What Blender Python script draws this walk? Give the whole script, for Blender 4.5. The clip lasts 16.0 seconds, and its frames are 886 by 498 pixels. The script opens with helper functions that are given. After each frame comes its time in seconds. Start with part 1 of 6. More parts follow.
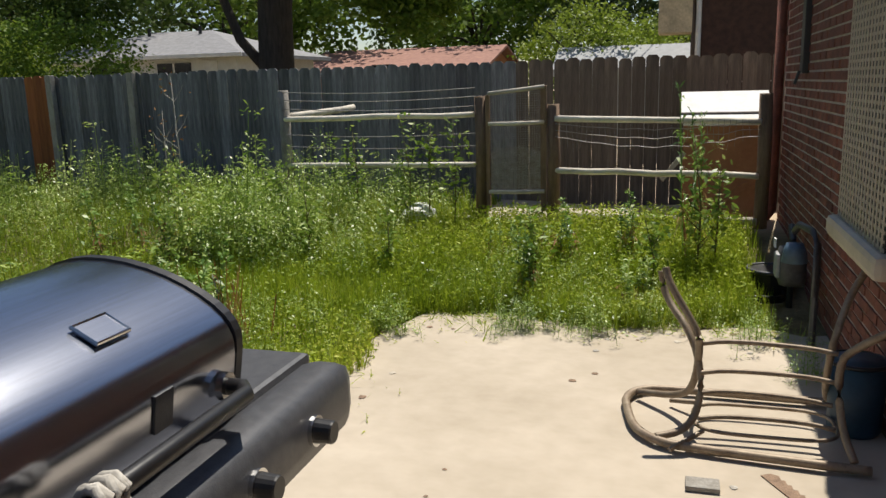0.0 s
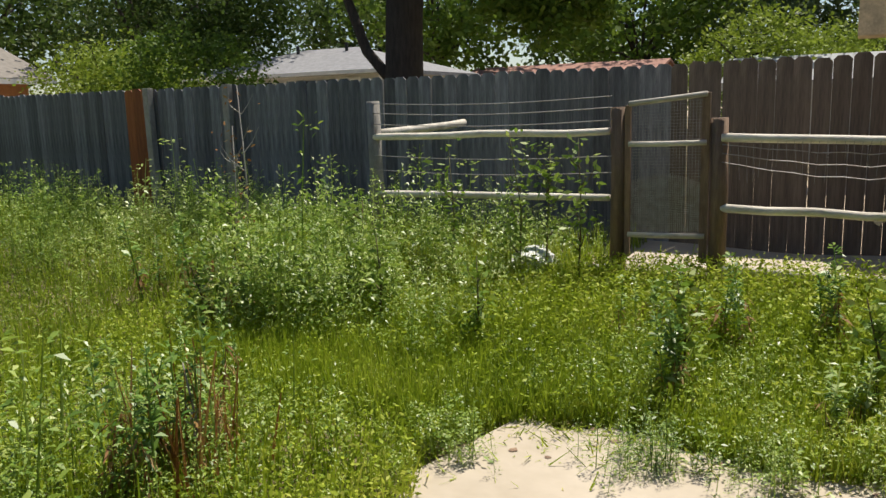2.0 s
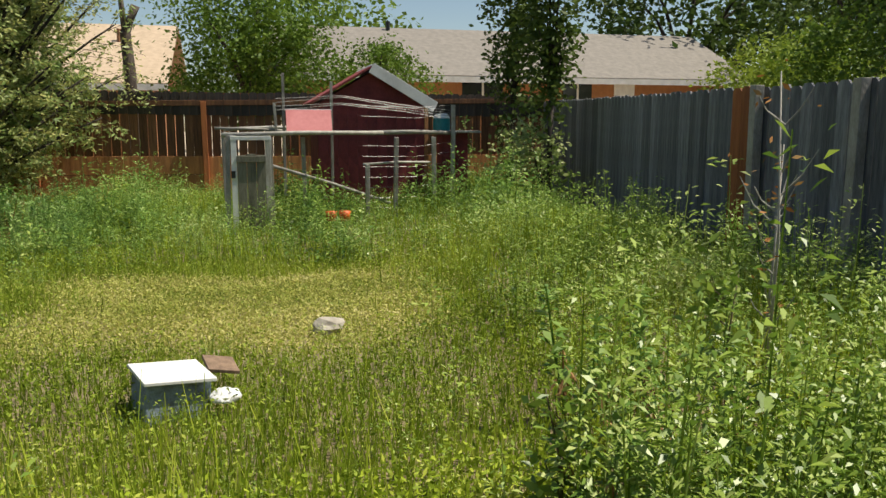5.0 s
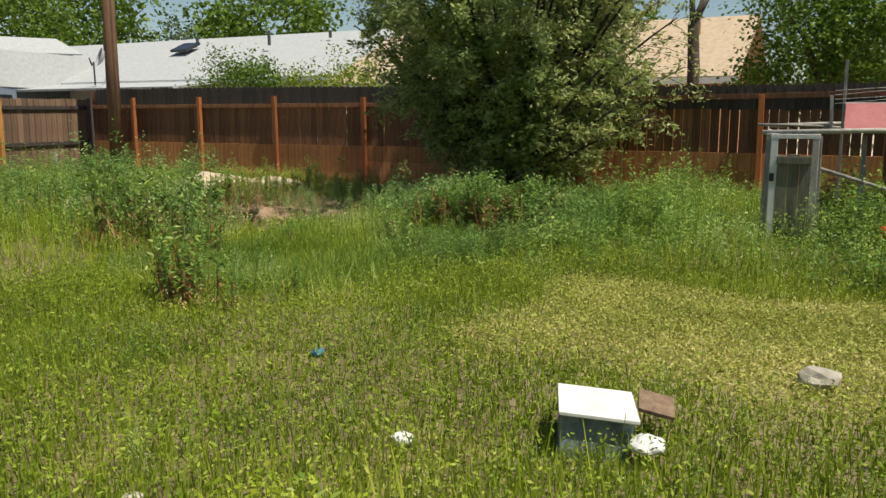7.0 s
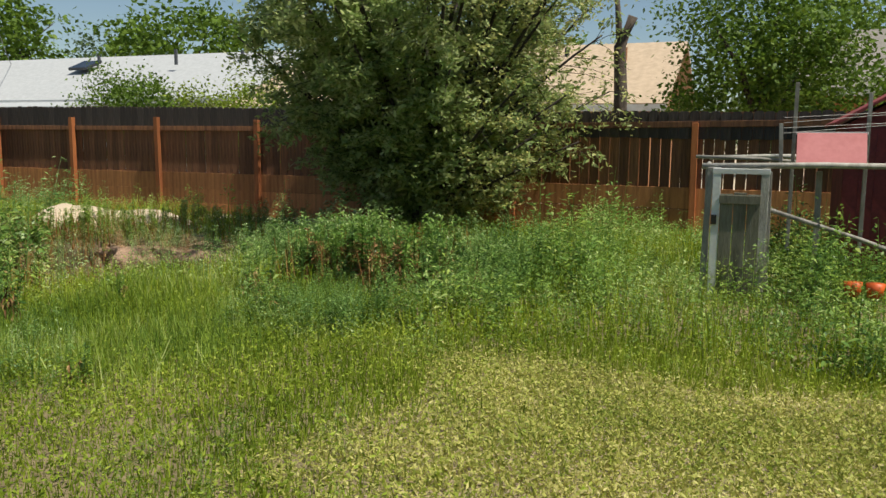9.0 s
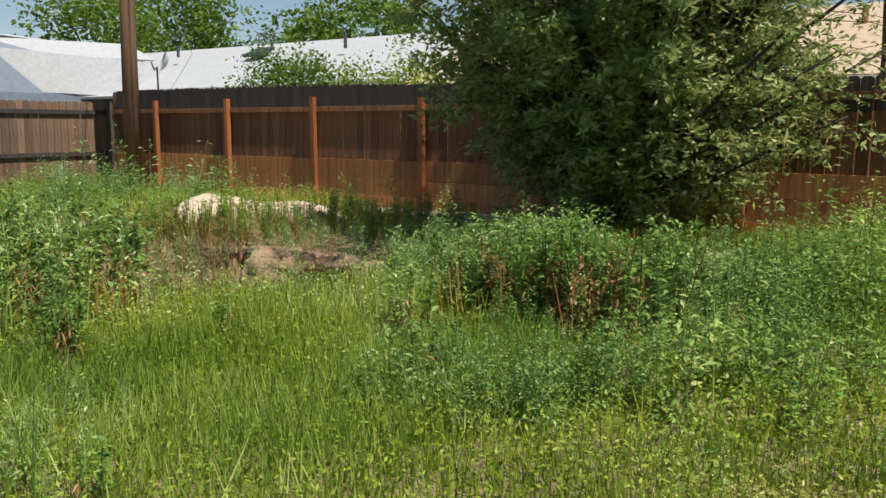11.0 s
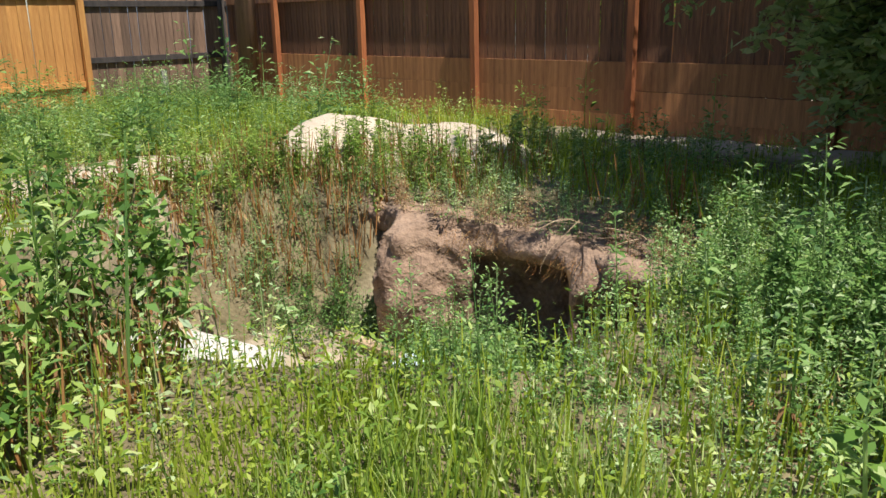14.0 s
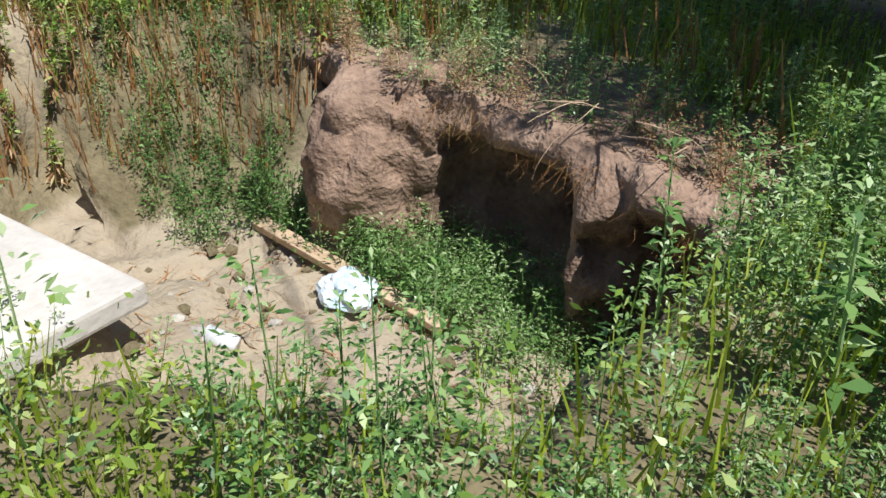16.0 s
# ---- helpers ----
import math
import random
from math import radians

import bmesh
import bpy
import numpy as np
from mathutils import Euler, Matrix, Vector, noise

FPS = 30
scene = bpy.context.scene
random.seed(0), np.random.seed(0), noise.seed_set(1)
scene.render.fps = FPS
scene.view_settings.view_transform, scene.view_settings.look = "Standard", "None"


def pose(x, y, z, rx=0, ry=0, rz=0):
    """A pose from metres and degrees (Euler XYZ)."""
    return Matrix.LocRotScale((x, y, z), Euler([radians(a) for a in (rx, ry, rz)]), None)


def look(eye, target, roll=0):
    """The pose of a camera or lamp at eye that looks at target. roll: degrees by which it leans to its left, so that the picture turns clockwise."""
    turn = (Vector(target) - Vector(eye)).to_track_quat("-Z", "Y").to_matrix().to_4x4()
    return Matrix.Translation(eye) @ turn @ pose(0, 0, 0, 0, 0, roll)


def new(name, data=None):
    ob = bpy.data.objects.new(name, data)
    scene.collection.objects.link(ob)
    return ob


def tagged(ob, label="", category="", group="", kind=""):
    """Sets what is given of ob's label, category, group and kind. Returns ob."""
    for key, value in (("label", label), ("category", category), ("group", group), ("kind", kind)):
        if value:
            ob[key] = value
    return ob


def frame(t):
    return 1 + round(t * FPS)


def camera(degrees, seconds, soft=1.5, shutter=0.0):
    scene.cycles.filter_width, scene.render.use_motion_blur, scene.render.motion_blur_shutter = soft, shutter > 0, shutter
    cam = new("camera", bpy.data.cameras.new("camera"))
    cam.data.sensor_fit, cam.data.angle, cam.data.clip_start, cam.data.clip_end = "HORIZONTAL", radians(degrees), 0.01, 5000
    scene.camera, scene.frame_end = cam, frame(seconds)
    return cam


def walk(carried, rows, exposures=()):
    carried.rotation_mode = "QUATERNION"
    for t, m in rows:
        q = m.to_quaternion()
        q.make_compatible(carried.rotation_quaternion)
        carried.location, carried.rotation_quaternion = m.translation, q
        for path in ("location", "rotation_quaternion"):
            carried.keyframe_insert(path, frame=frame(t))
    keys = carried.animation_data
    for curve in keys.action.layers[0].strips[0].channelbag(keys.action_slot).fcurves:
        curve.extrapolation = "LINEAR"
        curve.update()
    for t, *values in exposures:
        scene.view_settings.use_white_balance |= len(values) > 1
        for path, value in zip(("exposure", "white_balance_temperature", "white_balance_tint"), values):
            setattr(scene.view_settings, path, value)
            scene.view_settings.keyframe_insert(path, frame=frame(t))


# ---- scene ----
cam = camera(57.8, 16.0)
PATH = [
    (0, (0.051, -0.028, 1.589), (-0.501, 1.852, 1.187), -1.5),
    (0.5, (0.003, 0.407, 1.581), (-0.569, 2.283, 1.191), -1.3),
    (1, (-0.084, 0.874, 1.556), (-0.693, 2.743, 1.183), -0.9),
    (1.5, (-0.096, 1.335, 1.516), (-0.764, 3.185, 1.153), -1.2),
    (2, (-0.208, 1.801, 1.495), (-1.12, 3.547, 1.15), -1.6),
    (2.5, (-0.335, 2.159, 1.493), (-1.426, 3.801, 1.156), -1.6),
    (3, (-0.411, 2.611, 1.469), (-1.73, 4.084, 1.167), -0.3),
    (3.2, (-0.417, 2.776, 1.463), (-1.813, 4.176, 1.165), 0.2),
    (5.3, (-1.733, 4.837, 1.504), (-3.697, 5.05, 1.193), -0.3),
    (5.5, (-1.809, 4.958, 1.495), (-3.785, 4.986, 1.185), -0.5),
    (6, (-1.977, 5.08, 1.523), (-3.916, 4.708, 1.2), -0.2),
    (6.5, (-2.107, 5.108, 1.567), (-3.945, 4.389, 1.238), -0.8),
    (7, (-2.272, 5.129, 1.552), (-4.039, 4.253, 1.22), -0.1),
    (7.5, (-2.51, 5.019, 1.543), (-4.277, 4.148, 1.2), 0.1),
    (8, (-2.889, 4.915, 1.565), (-4.709, 4.165, 1.212), -0.2),
    (8.5, (-3.446, 4.906, 1.581), (-5.287, 4.196, 1.253), -0.3),
    (9, (-4.082, 4.822, 1.55), (-5.926, 4.095, 1.283), 0.6),
    (9.5, (-4.66, 4.636, 1.528), (-6.452, 3.779, 1.296), 1.2),
    (11.8, (-6.84, 2.801, 1.395), (-8.4, 1.598, 1.048), -0.4),
    (12, (-6.993, 2.634, 1.409), (-8.52, 1.393, 1.05), -0.4),
    (12.5, (-7.429, 2.135, 1.399), (-8.884, 0.828, 0.981), -0.8),
    (13, (-7.797, 1.738, 1.372), (-9.228, 0.432, 0.875), -0.5),
    (13.5, (-8.248, 1.264, 1.407), (-9.651, -0.059, 0.877), -1.1),
    (14, (-8.669, 0.814, 1.369), (-10.068, -0.506, 0.822), -1.0),
    (14.5, (-9.087, 0.451, 1.378), (-10.491, -0.863, 0.827), -1.9),
    (15, (-9.47, 0.18, 1.335), (-10.927, -1.05, 0.731), -2.0),
    (15.5, (-9.73, 0.006, 1.281), (-11.126, -1.188, 0.491), 0.1),
    (16, (-9.971, -0.141, 1.232), (-11.253, -1.327, 0.258), 2.5),
]
walk(cam, [(t, look(eye, target, roll)) for t, eye, target, roll in PATH], [(0.0, 0.2, 6700, 10), (2.0, 0.33, 6800, 10), (3.2, 0.6, 6800, 9), (5.3, 0.3, 7000, 8), (7.5, 0.18, 7000, 6), (9.0, 0.2, 6800, 6), (11.8, 0.38, 6600, 10), (13.0, 0.45, 6550, 10), (14.5, 0.5, 6050, 10), (15.5, 0.52, 5850, 11), (16.0, 0.28, 5750, 11)])

# ---- world and sun ----
SUN_AZ, SUN_EL = 0.15, radians(63)
sky_world = bpy.data.worlds.new("sky_world")
scene.world = sky_world
sky_world.use_nodes = True
wn = sky_world.node_tree.nodes
sky = wn.new("ShaderNodeTexSky")
sky.sky_type, sky.sun_disc = "NISHITA", False
sky.sun_elevation, sky.sun_rotation = SUN_EL, SUN_AZ
sky.dust_density, sky.ozone_density = 0.35, 1.6
sky_world.node_tree.links.new(sky.outputs[0], wn["Background"].inputs[0])
wn["Background"].inputs[1].default_value = 0.078
sun = new("sun", bpy.data.lights.new("sun", "SUN"))
sun.data.energy, sun.data.angle, sun.data.color = 5.0, radians(0.53), (1.0, 0.95, 0.86)
to_sun = Vector((math.sin(SUN_AZ) * math.cos(SUN_EL), math.cos(SUN_AZ) * math.cos(SUN_EL), math.sin(SUN_EL)))
sun.matrix_world = look(to_sun * 30, (0, 0, 0))


# ---- materials ----
def mat(name, base, second=None, rough=0.8, scale=8.0, bump=0.15, metal=0.0, spread=0.25, grain=None, island=False, stretch=(1, 1, 1)):
    """Two-scale noise colour with relief; each object (or island) takes a shade of its own."""
    m = bpy.data.materials.new(name)
    m.use_nodes = True
    nt, nodes = m.node_tree, m.node_tree.nodes
    link = nt.links.new
    bsdf = nodes["Principled BSDF"]
    co = nodes.new("ShaderNodeTexCoord")
    mp = nodes.new("ShaderNodeMapping")
    mp.inputs["Scale"].default_value = stretch
    link(co.outputs["Object"], mp.inputs[0])
    n1, n2 = nodes.new("ShaderNodeTexNoise"), nodes.new("ShaderNodeTexNoise")
    n1.inputs["Scale"].default_value, n2.inputs["Scale"].default_value = scale, scale * 7
    n1.inputs["Detail"].default_value = 6
    link(mp.outputs[0], n1.inputs[0]), link(mp.outputs[0], n2.inputs[0])
    add = nodes.new("ShaderNodeMath")
    add.operation = "MULTIPLY_ADD"
    add.inputs[1].default_value = 0.45
    link(n2.outputs[0], add.inputs[0]), link(n1.outputs[0], add.inputs[2])
    ramp = nodes.new("ShaderNodeValToRGB")
    second = second or tuple(v * 0.55 for v in base)
    ramp.color_ramp.elements[0].position, ramp.color_ramp.elements[1].position = 0.5, 0.95
    ramp.color_ramp.elements[0].color, ramp.color_ramp.elements[1].color = (*second, 1), (*base, 1)
    link(add.outputs[0], ramp.inputs[0])
    hsv = nodes.new("ShaderNodeHueSaturation")
    if island:
        src = nodes.new("ShaderNodeNewGeometry").outputs["Random Per Island"]
    else:
        src = nodes.new("ShaderNodeObjectInfo").outputs["Random"]
    mr = nodes.new("ShaderNodeMapRange")
    mr.inputs["To Min"].default_value, mr.inputs["To Max"].default_value = 1 - spread, 1 + spread
    link(src, mr.inputs[0]), link(mr.outputs[0], hsv.inputs["Value"]), link(ramp.outputs[0], hsv.inputs["Color"])
    link(hsv.outputs[0], bsdf.inputs["Base Color"])
    bsdf.inputs["Roughness"].default_value, bsdf.inputs["Metallic"].default_value = rough, metal
    if bump:
        bp = nodes.new("ShaderNodeBump")
        bp.inputs["Strength"].default_value, bp.inputs["Distance"].default_value = bump, 0.02
        link(n2.outputs[0], bp.inputs["Height"]), link(bp.outputs[0], bsdf.inputs["Normal"])
    return m


def leaf_mat(name, colours, rough=0.55, glow=0.34, gloss=0.22):
    """Leaves: a colour of its own for each leaf, part of the light comes through."""
    m = bpy.data.materials.new(name)
    m.use_nodes = True
    nt, nodes = m.node_tree, m.node_tree.nodes
    link = nt.links.new
    bsdf = nodes["Principled BSDF"]
    geo = nodes.new("ShaderNodeNewGeometry")
    ramp = nodes.new("ShaderNodeValToRGB")
    el = ramp.color_ramp.elements
    while len(el) < len(colours):
        el.new(0.5)
    for k, c in enumerate(colours):
        el[k].position, el[k].color = k / max(1, len(colours) - 1), (*c, 1)
    noise_tex = nodes.new("ShaderNodeTexNoise")
    noise_tex.inputs["Scale"].default_value = 0.9
    co = nodes.new("ShaderNodeTexCoord")
    link(co.outputs["Object"], noise_tex.inputs[0])
    mix = nodes.new("ShaderNodeMath")
    mix.operation = "MULTIPLY_ADD"
    mix.inputs[1].default_value, mix.use_clamp = 0.62, True
    sh = nodes.new("ShaderNodeMapRange")
    sh.inputs["From Min"].default_value, sh.inputs["From Max"].default_value = 0.3, 0.7
    sh.inputs["To Min"].default_value, sh.inputs["To Max"].default_value = 0.0, 0.38
    link(noise_tex.outputs[0], sh.inputs[0])
    link(geo.outputs["Random Per Island"], mix.inputs[0]), link(sh.outputs[0], mix.inputs[2])
    link(mix.outputs[0], ramp.inputs[0])
    link(ramp.outputs[0], bsdf.inputs["Base Color"])
    bsdf.inputs["Roughness"].default_value = rough
    bsdf.inputs["Specular IOR Level"].default_value = gloss
    tr = nodes.new("ShaderNodeBsdfTranslucent")
    link(ramp.outputs[0], tr.inputs[0])
    ms = nodes.new("ShaderNodeMixShader")
    ms.inputs[0].default_value = glow
    link(bsdf.outputs[0], ms.inputs[1]), link(tr.outputs[0], ms.inputs[2])
    link(ms.outputs[0], nodes["Material Output"].inputs[0])
    return m


GREY_WOOD = mat("weathered_grey_wood", (0.28, 0.285, 0.3), (0.09, 0.092, 0.105), 0.85, 3, 0.3, spread=0.42, stretch=(6, 6, 0.5))
DARK_WOOD = mat("weathered_dark_wood", (0.085, 0.066, 0.056), (0.035, 0.029, 0.026), 0.85, 3, 0.3, stretch=(6, 6, 0.5))
ORANGE_WOOD = mat("orange_stained_wood", (0.44, 0.15, 0.045), (0.25, 0.075, 0.026), 0.75, 3, 0.25, stretch=(6, 6, 0.5))
BROWN_WOOD = mat("brown_stained_wood", (0.56, 0.25, 0.09), (0.27, 0.11, 0.042), 0.8, 3, 0.3, spread=0.28, stretch=(6, 6, 0.4))
YELLOW_WOOD = mat("new_yellow_wood", (0.58, 0.29, 0.075), (0.38, 0.16, 0.04), 0.7, 3, 0.2, spread=0.15, stretch=(6, 6, 0.5))
PALE_WOOD = mat("pale_weathered_wood", (0.42, 0.4, 0.36), (0.22, 0.2, 0.17), 0.85, 4, 0.25, stretch=(3, 3, 1))
POST_WOOD = mat("brown_post_wood", (0.3, 0.2, 0.13), (0.14, 0.09, 0.06), 0.85, 4, 0.3, stretch=(5, 5, 0.6))
POLE_WOOD = mat("creosote_pole_wood", (0.2, 0.11, 0.06), (0.09, 0.05, 0.03), 0.85, 3, 0.4, stretch=(6, 6, 0.4))
CONCRETE = mat("concrete", (0.52, 0.45, 0.36), (0.4, 0.34, 0.26), 0.9, 1.2, 0.2, spread=0.0)
SLAB = mat("pale_concrete_slab", (0.66, 0.6, 0.52), (0.5, 0.45, 0.38), 0.9, 3, 0.3, spread=0.05)
BRICK = mat("red_brown_brick", (0.29, 0.095, 0.06), (0.15, 0.052, 0.036), 0.85, 9, 0.4, spread=0.3)
DARK_BRICK = mat("dark_brown_brick", (0.1, 0.05, 0.035), (0.05, 0.028, 0.02), 0.9, 9, 0.3, spread=0.1)
MORTAR = mat("mortar", (0.62, 0.52, 0.44), None, 0.95, 12, 0.3, spread=0)
STEEL = mat("brushed_stainless_steel", (0.42, 0.44, 0.5), (0.35, 0.365, 0.41), 0.2, 5, 0.012, metal=1.0, spread=0.03, stretch=(1, 30, 30))
BLACK_METAL = mat("black_enamel", (0.02, 0.02, 0.022), None, 0.4, 8, 0.02, spread=0.1)
GREY_PAINT = mat("dark_grey_hammered_paint", (0.09, 0.092, 0.1), (0.06, 0.062, 0.07), 0.45, 40, 0.08, metal=0.3, spread=0.05)
CHROME = mat("chrome", (0.7, 0.7, 0.7), (0.6, 0.6, 0.6), 0.15, 5, 0, metal=1.0, spread=0)
TUBE_METAL = mat("tan_painted_tube", (0.3, 0.24, 0.17), (0.17, 0.12, 0.08), 0.55, 14, 0.1, metal=0.2, spread=0.1)
WHITE_PAINT = mat("white_paint", (0.78, 0.78, 0.76), (0.6, 0.6, 0.58), 0.7, 5, 0.1, spread=0.04)
BEIGE_PLASTIC = mat("beige_painted_steel", (0.5, 0.44, 0.35), (0.38, 0.33, 0.26), 0.5, 4, 0.05, spread=0.04)
BARN_RED = mat("barn_red_boards", (0.27, 0.045, 0.045), (0.14, 0.024, 0.026), 0.8, 4, 0.2, spread=0.15)
PINK_SHEET = mat("faded_red_sheet", (0.62, 0.22, 0.22), (0.5, 0.15, 0.15), 0.6, 3, 0.05, spread=0)
TEAL = mat("teal_plastic", (0.02, 0.25, 0.28), None, 0.4, 5, 0.02, spread=0)
# Blue streaks of the box; its front's bluish shade is mixed into the colour.
BLUE_WOOD = mat("blue_streaked_shade_wood", (0.3, 0.38, 0.45), (0.12, 0.14, 0.16), 0.75, 9, 0.2, spread=0.1)
BROWN_BOARD = mat("tan_plywood", (0.34, 0.17, 0.08), (0.24, 0.11, 0.05), 0.8, 3, 0.15, spread=0.05)
PEN_WOOD = mat("greenish_weathered_planks", (0.2, 0.19, 0.14), (0.085, 0.08, 0.055), 0.85, 4, 0.3, stretch=(5, 5, 0.6))
WIRE = mat("galvanised_wire", (0.4, 0.4, 0.4), (0.25, 0.22, 0.2), 0.5, 20, 0, metal=0.7, spread=0.05)
SAND_STONE = mat("pale_stone", (0.55, 0.5, 0.42), (0.36, 0.32, 0.26), 0.9, 6, 0.3)
ROOF_GREY = mat("grey_asphalt_shingle", (0.3, 0.3, 0.31), (0.2, 0.2, 0.21), 0.9, 6, 0.3, spread=0.08)
ROOF_RED = mat("red_brown_shingle", (0.38, 0.2, 0.15), (0.26, 0.13, 0.1), 0.9, 6, 0.3, spread=0.08)
ROOF_TAN = mat("tan_shingle", (0.5, 0.38, 0.27), (0.38, 0.29, 0.2), 0.9, 6, 0.3, spread=0.06)
SECTION_BROWN = mat("grey_brown_boards", (0.27, 0.165, 0.105), (0.12, 0.07, 0.045), 0.85, 3, 0.3, spread=0.3, stretch=(6, 6, 0.4))
RAIL_WOOD = mat("sun_bleached_rail", (0.72, 0.67, 0.58), (0.42, 0.38, 0.32), 0.85, 4, 0.25, stretch=(1, 4, 4))
BOARD_BROWN = mat("weathered_brown_boards", (0.3, 0.135, 0.06), (0.1, 0.045, 0.026), 0.85, 3, 0.3, spread=0.35, stretch=(6, 6, 0.4))
ROOF_LIGHT = mat("light_grey_shingle", (0.43, 0.44, 0.45), (0.34, 0.35, 0.36), 0.9, 6, 0.2, spread=0.05)
ROOF_PALE = mat("pale_grey_shingle", (0.24, 0.215, 0.19), (0.17, 0.155, 0.135), 0.9, 6, 0.2, spread=0.05)
STUCCO_TAN = mat("tan_brick_wall", (0.42, 0.19, 0.08), (0.32, 0.14, 0.06), 0.9, 6, 0.2, spread=0.04)
STUCCO_WHITE = mat("white_siding", (0.7, 0.7, 0.68), (0.58, 0.58, 0.56), 0.8, 4, 0.1, spread=0.04)
SHED_BLUE = mat("blue_grey_siding", (0.2, 0.24, 0.3), (0.15, 0.18, 0.23), 0.8, 4, 0.1, spread=0.03)
TAN_SIDING = mat("yellow_tan_siding", (0.74, 0.61, 0.4), None, 0.8, 4, 0.1, spread=0.03)
BARK = mat("dark_bark", (0.07, 0.055, 0.045), (0.03, 0.025, 0.02), 0.95, 7, 0.6, stretch=(3, 3, 0.6))
PALE_BARK = mat("pale_dead_bark", (0.2, 0.16, 0.13), (0.07, 0.055, 0.045), 0.95, 7, 0.5, stretch=(2, 2, 0.6))
STEM = mat("weed_stem", (0.12, 0.15, 0.05), (0.12, 0.07, 0.03), 0.8, 20, 0)
DRY = leaf_mat("dry_stalks", ((0.2, 0.08, 0.024), (0.36, 0.17, 0.056), (0.5, 0.34, 0.136)), 0.8, 0.2)
GRASS = leaf_mat("green_grass", ((0.1, 0.165, 0.012), (0.24, 0.33, 0.022), (0.4, 0.49, 0.042), (0.6, 0.6, 0.13)))
DRY_GRASS = leaf_mat("yellowing_grass", ((0.16, 0.23, 0.035), (0.36, 0.4, 0.08), (0.55, 0.52, 0.17), (0.74, 0.66, 0.34)))
MIX_GRASS = leaf_mat("mixed_lawn_grass", ((0.07, 0.12, 0.01), (0.18, 0.26, 0.022), (0.31, 0.4, 0.042), (0.48, 0.49, 0.11)))
# Weed ramps: whitish end paints sun glints on leaves, dark end paints shaded gaps.
WEED = leaf_mat("weed_leaves", ((0.05, 0.11, 0.018), (0.17, 0.28, 0.038), (0.34, 0.45, 0.08), (0.68, 0.72, 0.32)), 0.4, gloss=0.45)
WEED_DARK = leaf_mat("dark_weed_leaves", ((0.032, 0.085, 0.016), (0.11, 0.22, 0.038), (0.25, 0.38, 0.078), (0.62, 0.7, 0.3)), 0.4, gloss=0.45)
WEED_COOL = leaf_mat("grey_green_weed_leaves", ((0.03, 0.085, 0.02), (0.11, 0.22, 0.05), (0.26, 0.4, 0.11), (0.66, 0.74, 0.42)), 0.38, gloss=0.5)
DRY_LEAF = leaf_mat("dead_brown_leaves", ((0.11, 0.055, 0.025), (0.26, 0.135, 0.06), (0.42, 0.26, 0.12), (0.62, 0.49, 0.28)), 0.8, 0.2)
OLIVE_PALE = leaf_mat("pale_yellow_olive_leaves", ((0.26, 0.28, 0.07), (0.42, 0.42, 0.13), (0.56, 0.53, 0.24)), 0.55)
EARTH = mat("damp_brown_earth", (0.4, 0.265, 0.175), (0.17, 0.105, 0.068), 0.95, 5, 1.0, spread=0.0)
TAN_BOARD = mat("sun_bleached_tan_board", (0.55, 0.4, 0.25), (0.36, 0.24, 0.14), 0.85, 4, 0.2, stretch=(1, 6, 6))
OLIVE = leaf_mat("olive_tree_leaves", ((0.11, 0.18, 0.045), (0.25, 0.34, 0.1), (0.41, 0.47, 0.18), (0.62, 0.63, 0.34)), 0.5, 0.4, 0.4)
TREE_GREEN = leaf_mat("tree_leaves", ((0.06, 0.11, 0.013), (0.11, 0.19, 0.023), (0.19, 0.28, 0.039)))
TREE_LIGHT = leaf_mat("light_tree_leaves", ((0.13, 0.19, 0.019), (0.23, 0.31, 0.036), (0.34, 0.41, 0.072)))
TREE_DARK = leaf_mat("dark_tree_leaves", ((0.03, 0.06, 0.013), (0.06, 0.105, 0.019), (0.1, 0.16, 0.029)))
CONIFER = leaf_mat("conifer_needles", ((0.05, 0.085, 0.039), (0.09, 0.14, 0.065), (0.14, 0.2, 0.085)))
POPLAR = leaf_mat("poplar_leaves", ((0.05, 0.085, 0.016), (0.1, 0.15, 0.029), (0.17, 0.22, 0.058)))
GLASS = mat("dark_window_glass", (0.03, 0.035, 0.04), None, 0.08, 2, 0, spread=0)
PLASTIC_BAG = mat("white_plastic_bag", (0.8, 0.8, 0.82), (0.5, 0.66, 0.72), 0.4, 6, 0.3, spread=0)
RED_PLASTIC = mat("orange_plastic", (0.7, 0.12, 0.02), None, 0.5, 5, 0, spread=0)
BLUE_PLASTIC = mat("blue_plastic", (0.03, 0.25, 0.5), None, 0.5, 5, 0, spread=0)


